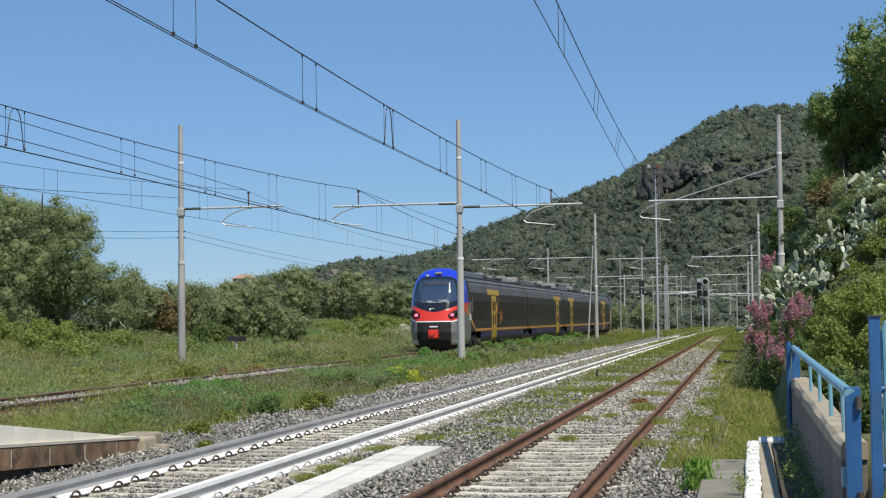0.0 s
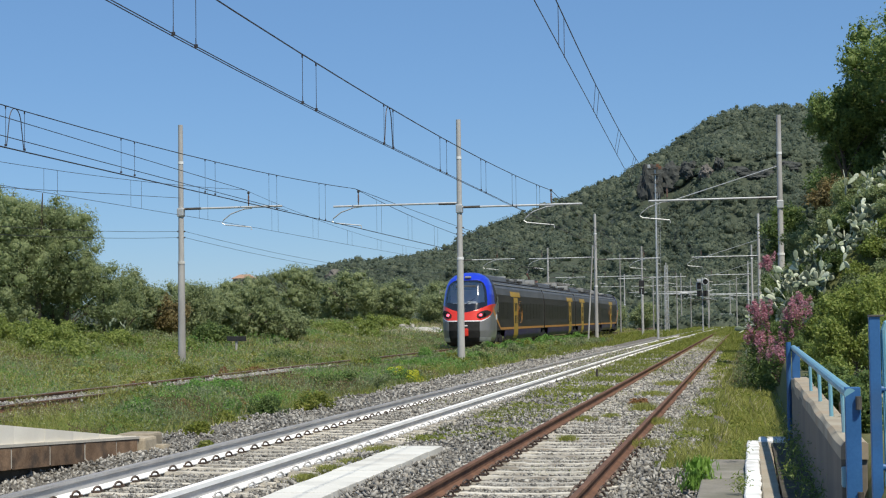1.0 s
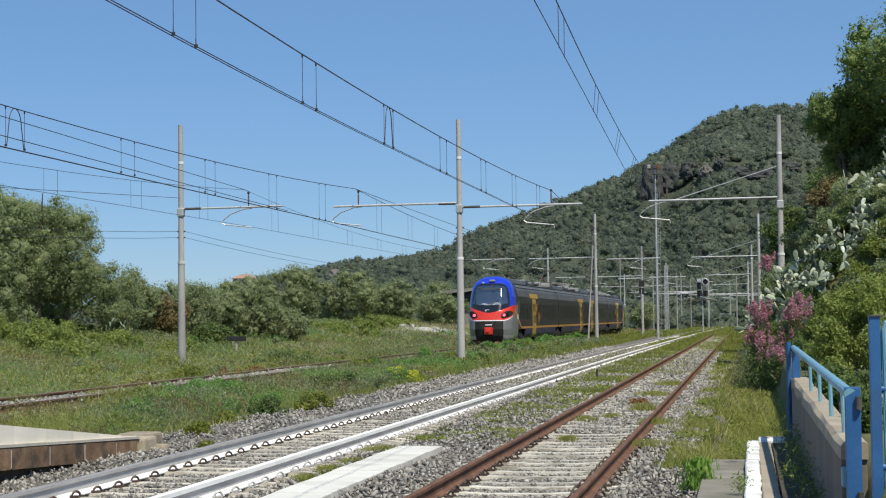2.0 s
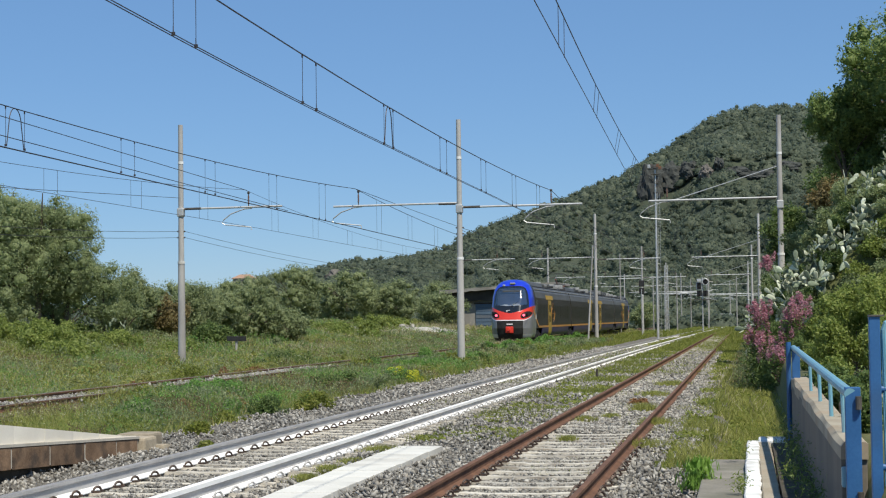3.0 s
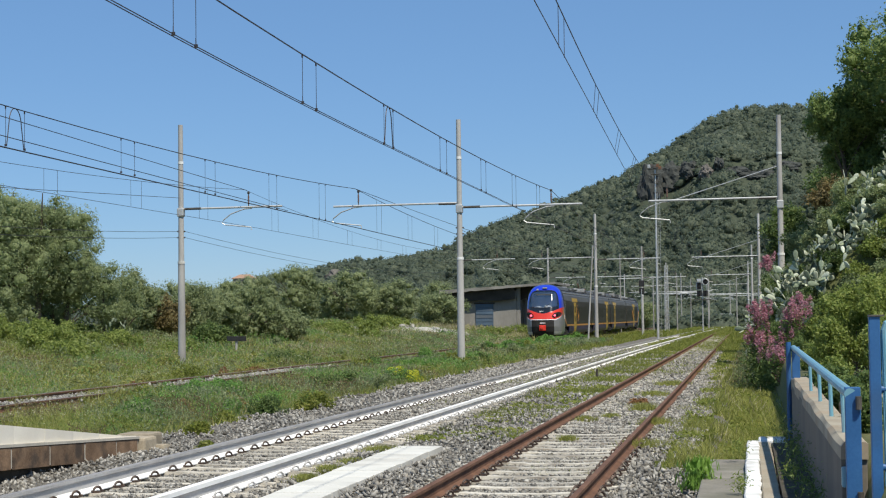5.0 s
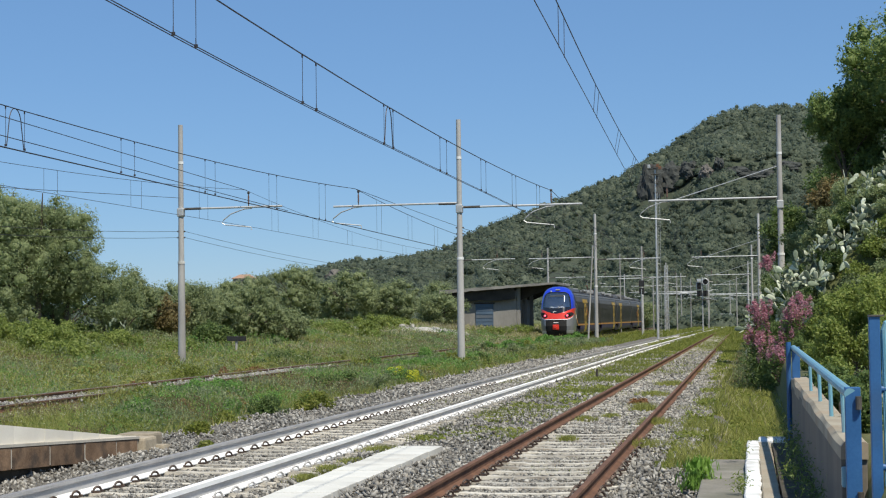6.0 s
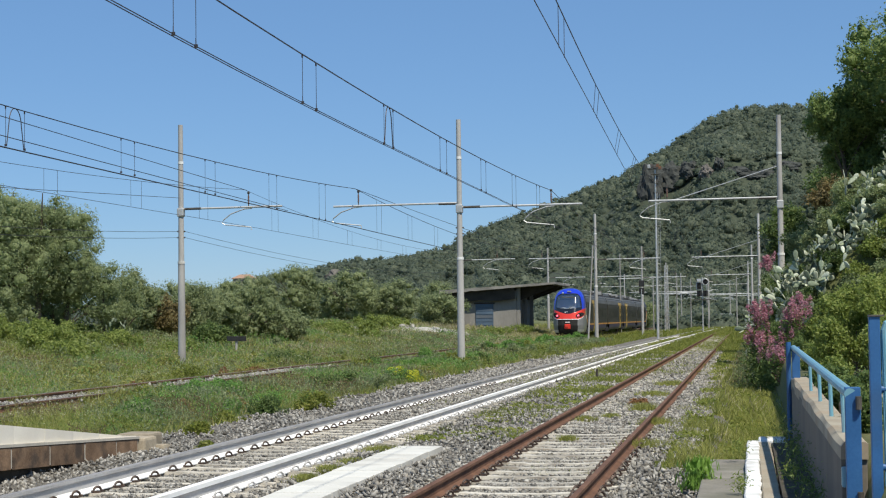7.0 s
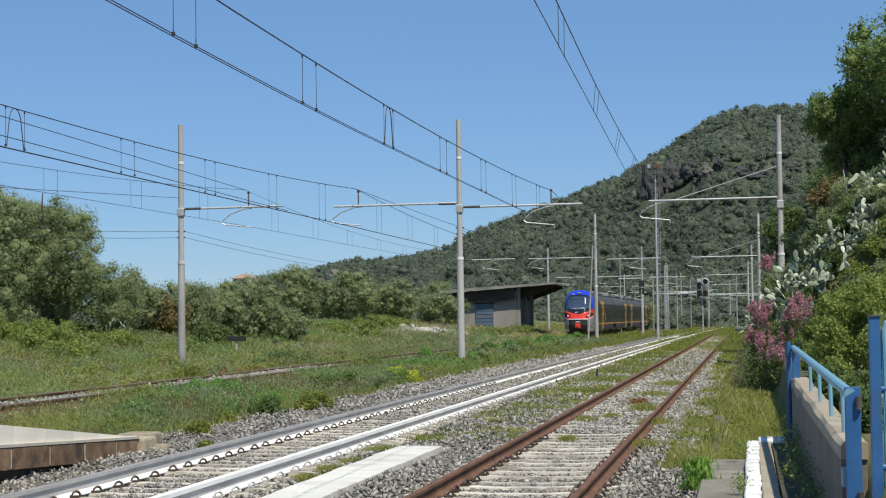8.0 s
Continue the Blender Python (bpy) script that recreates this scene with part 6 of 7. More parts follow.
def noise2(x, y, s, seed):
    """Cheap smooth variation over the plan."""
    return 0.5 + 0.25 * (np.sin(x * s + seed) * np.cos(y * s * 0.8 + seed * 2) + np.sin((x + y) * s * 0.55 + seed * 3) * np.cos((x - y) * s * 0.43 - seed)) + 0.12 * np.sin(x * s * 2.7 + y * s * 1.9 + seed)


CLEAR = ((-13.3, 41.6, 1.35), (-12.9, 40.4, 1.0), (-13.5, 40.4, 0.8), (-11.5, 35.0, 0.6), (-10.9, 36.3, 0.6), (-12.2, 36.2, 0.9), (-11.6, 37.4, 0.7), (-10.6, 34.5, 0.6), (-11.25, 31.4, 0.8), (-10.8, 38.6, 0.6), (-12.7, 37.4, 0.6), (-11.9, 36.8, 0.6), (-10.42, 52.0, 1.0))


def open_ground(x, y):
    """True where no dense clump shades out the grass."""
    ok = np.ones(len(x), bool)
    for cx, cy, r in CLEAR:
        ok &= (x - cx) ** 2 + ((y - cy) * 0.6) ** 2 > r * r
    return ok


def grass():
    def sward(name, label, mat, areas, seed):
        vs, fs, k = [], [], 0
        for x0, x1, y0, y1, n, h, cut in areas:
            x, y = RNG.uniform(x0, x1, n), y0 + (y1 - y0) * RNG.random(n) ** 1.35
            dens = noise2(x, y, 0.9, seed) * 0.6 + noise2(x, y, 3.1, seed + 5) * 0.4
            keep = (dens > cut + RNG.normal(0, 0.08, n)) & (x > -0.47 * y - 1.0) & ((x < -0.95) | (y > 25.5) | (x > -0.35 - 0.5 * RNG.random(n) * (y - 20) / 6))
            keep &= open_ground(x, y)
            x, y, dens = x[keep], y[keep], dens[keep]
            if not len(x):
                continue
            hh = h * RNG.uniform(0.35, 1.1, len(x)) * (0.55 + dens)
            v, f = blades(x, y, hh, np.maximum(0.005, y * 0.00026) * RNG.uniform(0.5, 1.5, len(x)))
            vs.append(v), fs.append(f + k)
            k += len(v)
        ob = soup(name, np.concatenate(vs), np.concatenate(fs), mat)
        tagged(ob, label, "grass", kind="stuff")

    sward("meadow_grass", "green and straw meadow grass", L_GRASS, [(-14.2, -9.3, 24, 140, 60000, 0.27, 0.36), (-14.0, -10.0, 30, 130, 14000, 0.46, 0.56), (-13.0, -8.66, 15, 24.5, 9000, 0.16, 0.3), (-60, -27, 95, 210, 20000, 0.5, 0.2), (-17.4, -13.6, 34, 150, 12000, 0.14, 0.60), (-14.95, -13.9, 37.5, 42.5, 6000, 0.30, 0.30), (-14.5, -13.9, 62, 78, 3000, 0.18, 0.58), (-14.85, -13.9, 78, 150, 9000, 0.26, 0.2), (-16.5, -14.9, 39.5, 43.5, 3500, 0.22, 0.40), (-16.6, -16.0, 37, 60, 2600, 0.24, 0.52), (-15.15, -14.7, 44, 60, 1500, 0.22, 0.56), (-16.4, -15.0, 62, 150, 10000, 0.16, 0.40), (-17.3, -16.5, 36, 150, 9000, 0.3, 0.2), (-42, -17, 40, 150, 90000, 0.26, 0.26), (-26, -14, 130, 240, 16000, 0.5, 0.35)], 1.0)
    sward("lush_grass", "lush low green grass and weeds", L_GREENGRASS, [(-14.2, -9.3, 24, 120, 56000, 0.30, 0.48), (-5.1, -3.3, 26, 46, 14000, 0.15, 0.57), (-5.2, -3.2, 42, 150, 36000, 0.17, 0.48), (-6.85, -5.55, 36, 50, 5000, 0.10, 0.52), (-6.85, -5.55, 48, 150, 20000, 0.13, 0.40), (-1.1, 0.5, 20.5, 90, 20000, 0.17, 0.46), (-3.0, -1.6, 20, 160, 16000, 0.11, 0.56), (-3.1, -1.5, 30, 120, 9000, 0.12, 0.50), (-1.5, -0.55, 24, 32, 4000, 0.12, 0.55), (-1.6, -0.55, 50, 160, 16000, 0.14, 0.40), (-40, -17, 45, 120, 40000, 0.28, 0.52), (-13.6, -9, 100, 240, 12000, 0.45, 0.4), (-1.6, 0.4, 90, 240, 8000, 0.35, 0.3), (-9.8, -8.7, 75, 240, 9000, 0.24, 0.40), (-4.9, -3.4, 60, 240, 12000, 0.22, 0.25), (-7.0, -5.4, 70, 240, 7000, 0.14, 0.35), (-3.2, -1.2, 55, 200, 16000, 0.17, 0.40), (-8.4, -1.0, 165, 320, 16000, 0.36, 0.22), (-17.0, -16.35, 38, 110, 7000, 0.28, 0.50), (-15.15, -14.65, 62, 110, 4000, 0.20, 0.56), (-14.75, -13.6, 30, 44, 8000, 0.13, 0.3)], 2.3)
    sward("straw", "dry straw-coloured seed heads over the grass", L_DRY, [(-14.0, -9.4, 26, 130, 10000, 0.34, 0.50), (-14.3, -13.5, 86, 110, 1500, 0.6, 0.4), (-40, -17.2, 45, 140, 18000, 0.40, 0.46), (-0.9, 0.4, 22, 70, 1500, 0.3, 0.5), (-30, -17, 130, 200, 16000, 0.5, 0.36), (-25, -16.8, 92, 132, 9000, 0.42, 0.40), (-15.9, -13.6, 105, 119, 2200, 0.5, 0.25), (-14.4, -13.4, 50, 62, 500, 0.45, 0.45), (-13.6, -10.2, 38, 60, 1500, 0.5, 0.52)], 4.1)
    sward("tall_stalks", "tall yellow-green flower stalks over the grass", L_VERGE, [(-13.9, -9.9, 26, 64, 9000, 0.52, 0.42), (-13.0, -10.2, 25.5, 34, 2500, 0.50, 0.35), (-41, -17.4, 44, 115, 22000, 0.50, 0.40), (-13.8, -9.9, 64, 120, 6000, 0.55, 0.45)], 7.7)
    # broad-leaved herbs between the blades
    for name, mat, seed, areas in (("herbs", L_GREENGRASS, 3.0, ((-14.3, -9.5, 24, 120, 60000, 0.20), (-1.1, 0.45, 20.5, 80, 22000, 0.15), (-42, -16.8, 42, 130, 90000, 0.30), (-5.0, -3.5, 26, 100, 9000, 0.08), (0.9, 6.0, 42, 90, 26000, 0.3))), ("grey_herbs", L_OLIVE, 6.0, ((-14.3, -9.5, 26, 120, 30000, 0.20), (-42, -16.8, 42, 140, 70000, 0.34), (-26, -16.6, 36, 90, 14000, 0.25)))):
        pts = []
        for x0, x1, y0, y1, n, h in areas:
            x, y = RNG.uniform(x0, x1, n), y0 + (y1 - y0) * RNG.random(n) ** 1.35
            dn = noise2(x, y, 1.3, seed) * 0.6 + noise2(x, y, 4.3, seed + 2) * 0.4
            k = (dn > 0.47) & (x > -0.47 * y - 1.0) & ((x < -0.95) | (y > 25.5) | (x > -0.35 - 0.5 * RNG.random(n) * (y - 20) / 6))
            k &= open_ground(x, y)
            x, y, dn = x[k], y[k], dn[k]
            z = np.where((x > -9.4) & (x < -0.6) & ((x > -8.4) | (y > 24.5)), -0.21, ground_height(x, y)) + h * (dn - 0.3) * 2.0 * RNG.random(len(x)) ** 0.7
            pts.append(np.stack([x, y, z], 1))
        p = np.concatenate(pts)
        v, f = leaves(p, np.tile([0.1, -0.3, 0.8], (len(p), 1)), 0.02 + p[:, 1:2] * 0.0006, 0.5, 0, 0.6)
        ob = soup(name, v, f, mat)
        tagged(ob, "low broad-leaved herbs in the grass", "weeds", kind="stuff")


def patches():
    """Stands of taller plants that colour the meadow in patches."""
    kinds = (("fennel_fronds", "vivid green feathery fennel fronds in the meadow", L_FENNEL, 8.0, 0.62, 0.46, 0.30), ("wormwood_stalks", "grey-green wormwood stalks in the meadow", L_OLIVE, 12.0, 0.55, 0.46, 0.32), ("sorrel_stalks", "rust-brown sorrel stalks in the meadow", L_SORREL, 15.0, 0.62, 0.40, 0.26), ("mallow_stand", "fresh yellow-green mallow leaves in the meadow", L_FRESH, 19.0, 0.56, 0.36, 0.22))
    for name, label, mat, seed, cut, h, spread in kinds:
        x = np.concatenate([RNG.uniform(-14.6, -9.6, 90000), RNG.uniform(-42, -16.7, 120000)])
        y = np.concatenate([25 + 105 * RNG.random(90000) ** 1.4, 38 + 110 * RNG.random(120000) ** 1.2])
        dn = noise2(x, y, 0.55, seed) * 0.65 + noise2(x, y, 2.3, seed + 3) * 0.35
        k = (dn > cut + RNG.normal(0, 0.03, len(x))) & (x > -0.47 * y - 1.0) & ((x < -17) | (x > -13.7))
        x, y, dn = x[k], y[k], dn[k]
        up = RNG.random(len(x)) ** 0.6
        z = ground_height(x, y) + up * h * np.clip((dn - cut) * 6 + 0.5, 0.3, 1.3)
        p = np.stack([x, y, z], 1)
        v, f = leaves(p, RNG.normal(0, 1, (len(p), 3)) * [1, 1, 0.3] + [0.1, -0.3, 0.2], 0.014 + y[:, None] * 0.00055, spread, -1.2, 0.4)
        tagged(soup(name, v, f, mat), label, "weeds", kind="stuff")
    # pale seed heads and small umbels over the meadow
    x = np.concatenate([RNG.uniform(-14.5, -9.8, 3200), RNG.uniform(-42, -16.8, 6000)])
    y = np.concatenate([27 + 100 * RNG.random(3200) ** 1.5, 40 + 110 * RNG.random(6000) ** 1.3])
    k = (noise2(x, y, 0.8, 27.0) > 0.42) & (x > -0.47 * y - 1.0)
    x, y = x[k], y[k]
    p = np.stack([x, y, ground_height(x, y) + RNG.uniform(0.25, 0.58, len(x))], 1)
    v, f = leaves(p, np.tile([0.2, -0.6, 0.6], (len(p), 1)), 0.008 + y[:, None] * 0.00030, 0.6, -1.0, 0.5)
    tagged(soup("seed_heads", v, f, L_SEED), "pale straw seed heads over the meadow", "grass", kind="stuff")
    # taller weeds along the foot of the bank
    for name, label, mat, n, h in (("verge_weeds", "dark green weeds along the foot of the bank", L_DARK, 9000, 0.42), ("verge_sorrel", "rust-brown sorrel along the foot of the bank", L_SORREL, 4500, 0.5), ("verge_stalks", "grey-green stalks along the foot of the bank", L_OLIVE, 7000, 0.5)):
        y = 46 + 70 * RNG.random(n) ** 1.3
        x = RNG.uniform(-0.75, 1.0, n)
        k = noise2(x, y, 1.7, h * 20 + n * 0.001) > 0.48
        x, y = x[k], y[k]
        z = ground_height(x, y) + RNG.random(len(x)) ** 0.7 * h * np.clip(0.35 + 0.5 * (x + 0.75), 0.3, 1.0)
        v, f = leaves(np.stack([x, y, np.maximum(z, -0.22)], 1), RNG.normal(0, 1, (len(x), 3)) + [0.1, -0.4, 0.2], 0.014 + y[:, None] * 0.0005, 0.32, -1.0, 0.4)
        tagged(soup(name, v, f, mat), label, "weeds", kind="stuff")
    # verge beside the siding
    x, y = RNG.uniform(-1.25, 0.7, 38000), 21.0 + 45 * RNG.random(38000) ** 1.5
    dn = noise2(x, y, 1.4, 3.0)
    bare = (y > 31 + 4 * dn) & (y < 52) & (x < -0.66 + 0.35 * (dn - 0.5)) & (RNG.random(len(x)) < 0.93)
    k = (dn > 0.36 - 0.16 * np.clip(x + 0.6, -0.6, 0.6)) & ((x < -0.2) | (y > 24)) & ~bare & ((x > -0.95) | (y > 23.5))
    x, y = x[k], y[k]
    v, f = blades(x, y, RNG.uniform(0.06, 0.22, len(x)), np.maximum(0.006, y * 0.00028) * RNG.uniform(0.6, 1.5, len(x)))
    tagged(soup("verge_grass", v, f, L_VERGE), "yellow-green grass on the verge beside the siding", "grass", kind="stuff")


def small_plants():
    t = thing("dock_plant", -0.52, 18.3, -0.2, "broad-leaved green weed beside the platform", "weed")
    n = 520
    p = RNG.normal(0, 1, (n, 3)) * [0.075, 0.085, 0.0] + np.stack([0 * RNG.random(n), 0 * RNG.random(n), RNG.uniform(0.03, 0.33, n)], 1)
    v, f = leaves(p, p * [6, 6, 0] + [0, -0.7, 0.25], 0.060, 0.19, -2.6, 0.4, True)
    soup("foliage", v, f, L_DOCK, t)
    part("stem", rod(bmesh.new(), (0, 0, -0.05), (0, 0, 0.3), 0.012, 0.005, 6), M_BARK, t)
    for x, y, s in ((-0.1, 20.4, 0.12), (-0.08, 16.6, 0.09), (0.45, 16.2, 0.16), (0.5, 19.2, 0.16), (0.45, 22.0, 0.2), (0.4, 17.8, 0.1), (0.56, 15.2, 0.16), (0.52, 14.2, 0.15), (0.55, 16.9, 0.2), (0.5, 18.3, 0.18), (0.48, 20.4, 0.2), (0.55, 21.2, 0.22)):
        t = thing("weed_tuft", x, y, -0.02, "small green weed tuft in a crack", "weed", "weeds in the platform")
        p = RNG.normal(0, 1, (160, 3)) * [s * 0.5, s * 0.7, s * 0.5] + [0, 0, s * 0.9]
        p[:, 2] = np.maximum(p[:, 2], 0.0)
        v, f = leaves(p, RNG.normal(0, 1, (160, 3)), 0.020, 0.35)
        soup("foliage", v, f, L_DARK if x > 0.4 else L_FRESH, t)
    rnd = random.Random(21)
    kinds = ((L_GREENGRASS, "bright green clump of fennel", "fennel_clump"), (L_DARK, "dark green clump of weeds", "weed_clump"), (L_OLIVE, "grey-green clump of wormwood", "wormwood_clump"), (L_GRASS, "bushy clump of meadow weeds", "weed_clump"), (L_FRESH, "bright green clump of mallow", "mallow_clump"))
    tuft = (L_VERGE, "yellow-green grass tuft between the sleepers", "grass_tuft")
    more = [(-13.6, 92, 0.7, 0.5, *kinds[2]), (-13.2, 96, 0.6, 0.42, *kinds[0]), (-13.9, 99, 0.7, 0.5, *kinds[3]), (-13.4, 104, 0.8, 0.5, *kinds[0]), (-13.7, 88, 0.6, 0.4, *kinds[0]), (-2.75, 30.2, 0.13, 0.12, *tuft), (-1.95, 33.5, 0.16, 0.17, *tuft), (-2.4, 31.4, 0.12, 0.10, *tuft), (-2.1, 40.0, 0.28, 0.13, *tuft), (-1.9, 46.0, 0.32, 0.14, *tuft), (-2.2, 36.0, 0.2, 0.08, L_RED, "patch of rust-red dock weeds", "red_weeds"), (-2.6, 25.6, 0.10, 0.10, *tuft), (-5.02, 19.6, 0.12, 0.07, *tuft), (-5.0, 20.7, 0.14, 0.08, *tuft), (-4.98, 21.9, 0.13, 0.07, *tuft), (-5.0, 23.7, 0.2, 0.09, *tuft), (-8.85, 27.6, 0.25, 0.13, *kinds[0]), (-7.6, 24.0, 0.12, 0.07, *kinds[0]), (-1.4, 24.0, 0.2, 0.14, *tuft), (-1.5, 29.0, 0.22, 0.15, *tuft), (-12.2, 36.2, 0.7, 0.30, L_FENNEL, "vivid green clump of fennel", "fennel_clump"), (-11.6, 37.4, 0.55, 0.26, L_FENNEL, "vivid green clump of fennel", "fennel_clump"), (-10.6, 34.5, 0.5, 0.26, L_FENNEL, "vivid green clump of fennel", "fennel_clump"), (-11.3, 31.0, 0.4, 0.24, L_FENNEL, "vivid green clump of fennel", "fennel_clump"), (-12.9, 44.0, 0.5, 0.24, L_FENNEL, "vivid green clump of fennel", "fennel_clump"), (-11.5, 35.0, 0.40, 0.24, L_RED, "patch of rust-red dock weeds", "red_weeds"), (-10.9, 36.3, 0.40, 0.24, L_RED, "patch of rust-red dock weeds", "red_weeds"), (-14.0, 47.0, 0.4, 0.2, L_RED, "patch of rust-red dock weeds", "red_weeds"), (-13.6, 52.0, 0.4, 0.2, L_RED, "patch of rust-red dock weeds", "red_weeds"), (-14.2, 43.0, 0.6, 0.25, *kinds[0]), (-11.8, 34.0, 0.7, 0.45, *kinds[1]), (-11.2, 46.0, 0.7, 0.42, *kinds[1]), (-9.9, 46.5, 0.55, 0.48, *kinds[2]), (-10.2, 49.0, 0.5, 0.42, *kinds[2])]
    fen, red = (L_FENNEL, "vivid green clump of fennel", "fennel_clump"), (L_RED, "patch of rust-red dock weeds", "red_weeds")
    more += [(-14.35, 40.4, 0.8, 0.36, *kinds[0]), (-14.3, 41.8, 0.7, 0.34, *kinds[3]), (-13.3, 41.6, 1.2, 0.44, *fen), (-12.9, 40.4, 0.8, 0.44, *fen), (-13.5, 40.6, 0.7, 0.40, *fen), (-11.25, 31.4, 0.6, 0.42, *fen), (-10.8, 38.6, 0.5, 0.32, *fen), (-12.6, 69.0, 1.2, 0.55, *fen), (-11.0, 71.5, 0.8, 0.45, *fen), (-12.2, 62.0, 0.9, 0.45, *fen)]
    more += [(-13.4 + 0.25 * math.sin(q * 2.1), 92 + 6.5 * q, 1.2, 0.55, *fen) for q in range(9)]
    more += [(-16.95, 47.5, 0.5, 0.28, *red), (-17.1, 56.5, 0.8, 0.30, *red), (-17.0, 59.0, 0.8, 0.28, *red), (-12.7, 37.4, 0.5, 0.2, *red), (-11.9, 36.8, 0.45, 0.18, *red), (-16.9, 44.0, 0.4, 0.24, *red)]
    for k in range(34):
        y = rnd.uniform(58, 130)
        more.append((rnd.uniform(-14.2, -10.2), y, rnd.uniform(0.5, 1.1), rnd.uniform(0.3, 0.55), *rnd.choice((kinds[1], kinds[2], kinds[0], kinds[2]))))
    for k in range(26):
        y = rnd.uniform(27, 80)
        more.append((rnd.uniform(-13.7, -10.0 if y < 40 else -9.7), y, rnd.uniform(0.25, 0.6), rnd.uniform(0.18, 0.36), *rnd.choice(kinds)))
    for k in range(24):
        y = rnd.uniform(48, 95)
        more.append((rnd.uniform(max(-0.4 * y, -31), -17.6), y, rnd.uniform(0.4, 1.0), rnd.uniform(0.25, 0.45), *rnd.choice(kinds)))
    for x, y, w, h, mat, lab, nm in (*more, (-10.42, 52.0, 0.95, 0.46, L_YELLOW, "yellow-flowered broom bush in the grass", "broom_bush"), (-10.8, 43, 0.4, 0.2, L_RED, "patch of rust-red dock weeds", "red_weeds"), (-12.6, 41, 0.6, 0.2, L_RED, "patch of rust-red dock weeds", "red_weeds"), (-15.4, 48, 0.3, 0.25, L_YELLOW, "yellow-flowered broom bush in the grass", "broom_bush"), (-10.9, 47, 0.7, 0.42, L_DARK, "dark green clump of weeds", "weed_clump"), (-10.3, 50.5, 0.6, 0.40, L_DARK, "dark green clump of weeds", "weed_clump"), (-11.5, 38.0, 0.7, 0.34, L_GREENGRASS, "bright green clump of fennel", "fennel_clump"), (-9.6, 31.5, 0.45, 0.34, L_GREENGRASS, "bright green clump of fennel", "fennel_clump"), (-9.2, 33.0, 0.45, 0.36, L_DARK, "dark green clump of weeds", "weed_clump"), (-8.9, 35.5, 0.4, 0.3, L_GREENGRASS, "bright green clump of fennel", "fennel_clump"), (-20.0, 76, 1.2, 0.6, L_DARK, "dark green clump of weeds", "weed_clump"), (-11.5, 67.5, 0.7, 0.5, L_GREENGRASS, "bright green clump of fennel", "fennel_clump"), (-10.9, 68.5, 0.6, 0.45, L_DARK, "dark green clump of weeds", "weed_clump"), (-22.4, 65.5, 0.8, 0.4, L_GRASS, "bushy clump of meadow weeds", "weed_clump"), (-18.6, 66, 0.7, 0.4, L_GRASS, "bushy clump of meadow weeds", "weed_clump")):
        z = float(ground_height(x, y)) if x < -9.4 else -0.20
        t = thing(nm, x, y, z, lab, "weed", "clumps in the grass")
        if nm == "grass_tuft":
            n = int(700 + 2600 * w)
            q = RNG.normal(0, 0.55, (n, 2)) * [w, w * 1.8]
            a = RNG.uniform(0, 2 * np.pi, n)
            b = np.stack([np.cos(a), np.sin(a), 0 * a], 1) * 0.00032 * y
            p = np.concatenate([q, np.full((n, 1), -0.02)], 1)
            tip = p + np.concatenate([RNG.normal(0, 0.45, (n, 2)), np.ones((n, 1))], 1) * (h * RNG.uniform(0.5, 1.4, n))[:, None]
            soup("foliage", np.stack([p - b, p + b, tip], 1).reshape(-1, 3), np.arange(3 * n).reshape(n, 3), mat, t)
            continue
        c = clumps_in(22, (w, w, h * 1.35), 0.10 * w + 0.04, 0.20 * w + 0.06, 0.0, 0.3)
        p, d = crown_points(c, int((1100 + 1300 * w) * (3.2 if mat is L_YELLOW else 3.0 if mat is L_FENNEL else 1.1)), np.array([1, 1, 1]))
        v, f = leaves(p, d + [0, 0, 0.5], 0.021 + 0.0005 * y, 0.38)
        soup("foliage", v, f, mat, t)


left_side_trees()
right_bank_plants()
prickly_pears()
for args in ((0.33, 46.1, 0.80, 1.95, 0.28, 60, 0.10), (1.06, 44.4, 0.72, 1.95, 0.27, 72, 0.42), (0.62, 45.0, 0.56, 1.05, 0.3, 26, 0.14), (0.77, 41.7, 0.08, 0.84, 0.22, 26, -0.21), (1.31, 45.5, 1.6, 2.15, 0.17, 14, 0.14), (0.74, 55.5, 3.0, 3.55, 0.19, 16, 0.14)):
    valerian(*args)
grass()
patches()
small_plants()


# ---- buildings and railway furniture ----
M_PLASTER = surf("stained_plaster", (0.234, 0.218, 0.195), (0.312, 0.292, 0.265), 0.92, 0, 0.5, 6, 0.3, 0.01, dirt=(0.17, 0.155, 0.13), dirt_amount=0.6, stretch=(1, 1, 0.4))
M_OLDROOF = surf("old_cement_roof", (0.20, 0.185, 0.16), (0.32, 0.30, 0.265), 0.95, 0, 0.6, 8, 0.4, 0.02, dirt=(0.09, 0.08, 0.065), dirt_amount=0.6)
M_SHEDBLUE = surf("faded_blue_shutter", (0.070, 0.11, 0.16), (0.10, 0.15, 0.21), 0.7, 0, 0.8, 12, 0.1, 0.004, dirt=(0.14, 0.13, 0.12), dirt_amount=0.5)
# Timber darkened so that the shed's fascia holds the eave's shade.
M_TIMBER = surf("old_timber_and_eave_shade", (0.034, 0.028, 0.023), (0.070, 0.058, 0.047), 0.9, 0, 1.5, 20, 0.4, 0.01)
M_TERRACOTTA = surf("terracotta_tiles", (0.30, 0.185, 0.125), (0.42, 0.27, 0.19), 0.9, 0, 1.2, 10, 0.4, 0.02)
M_HOUSE = surf("pale_house_plaster", (0.36, 0.29, 0.23), (0.44, 0.36, 0.29), 0.9, 0, 0.5, 6, 0.2, 0.01)
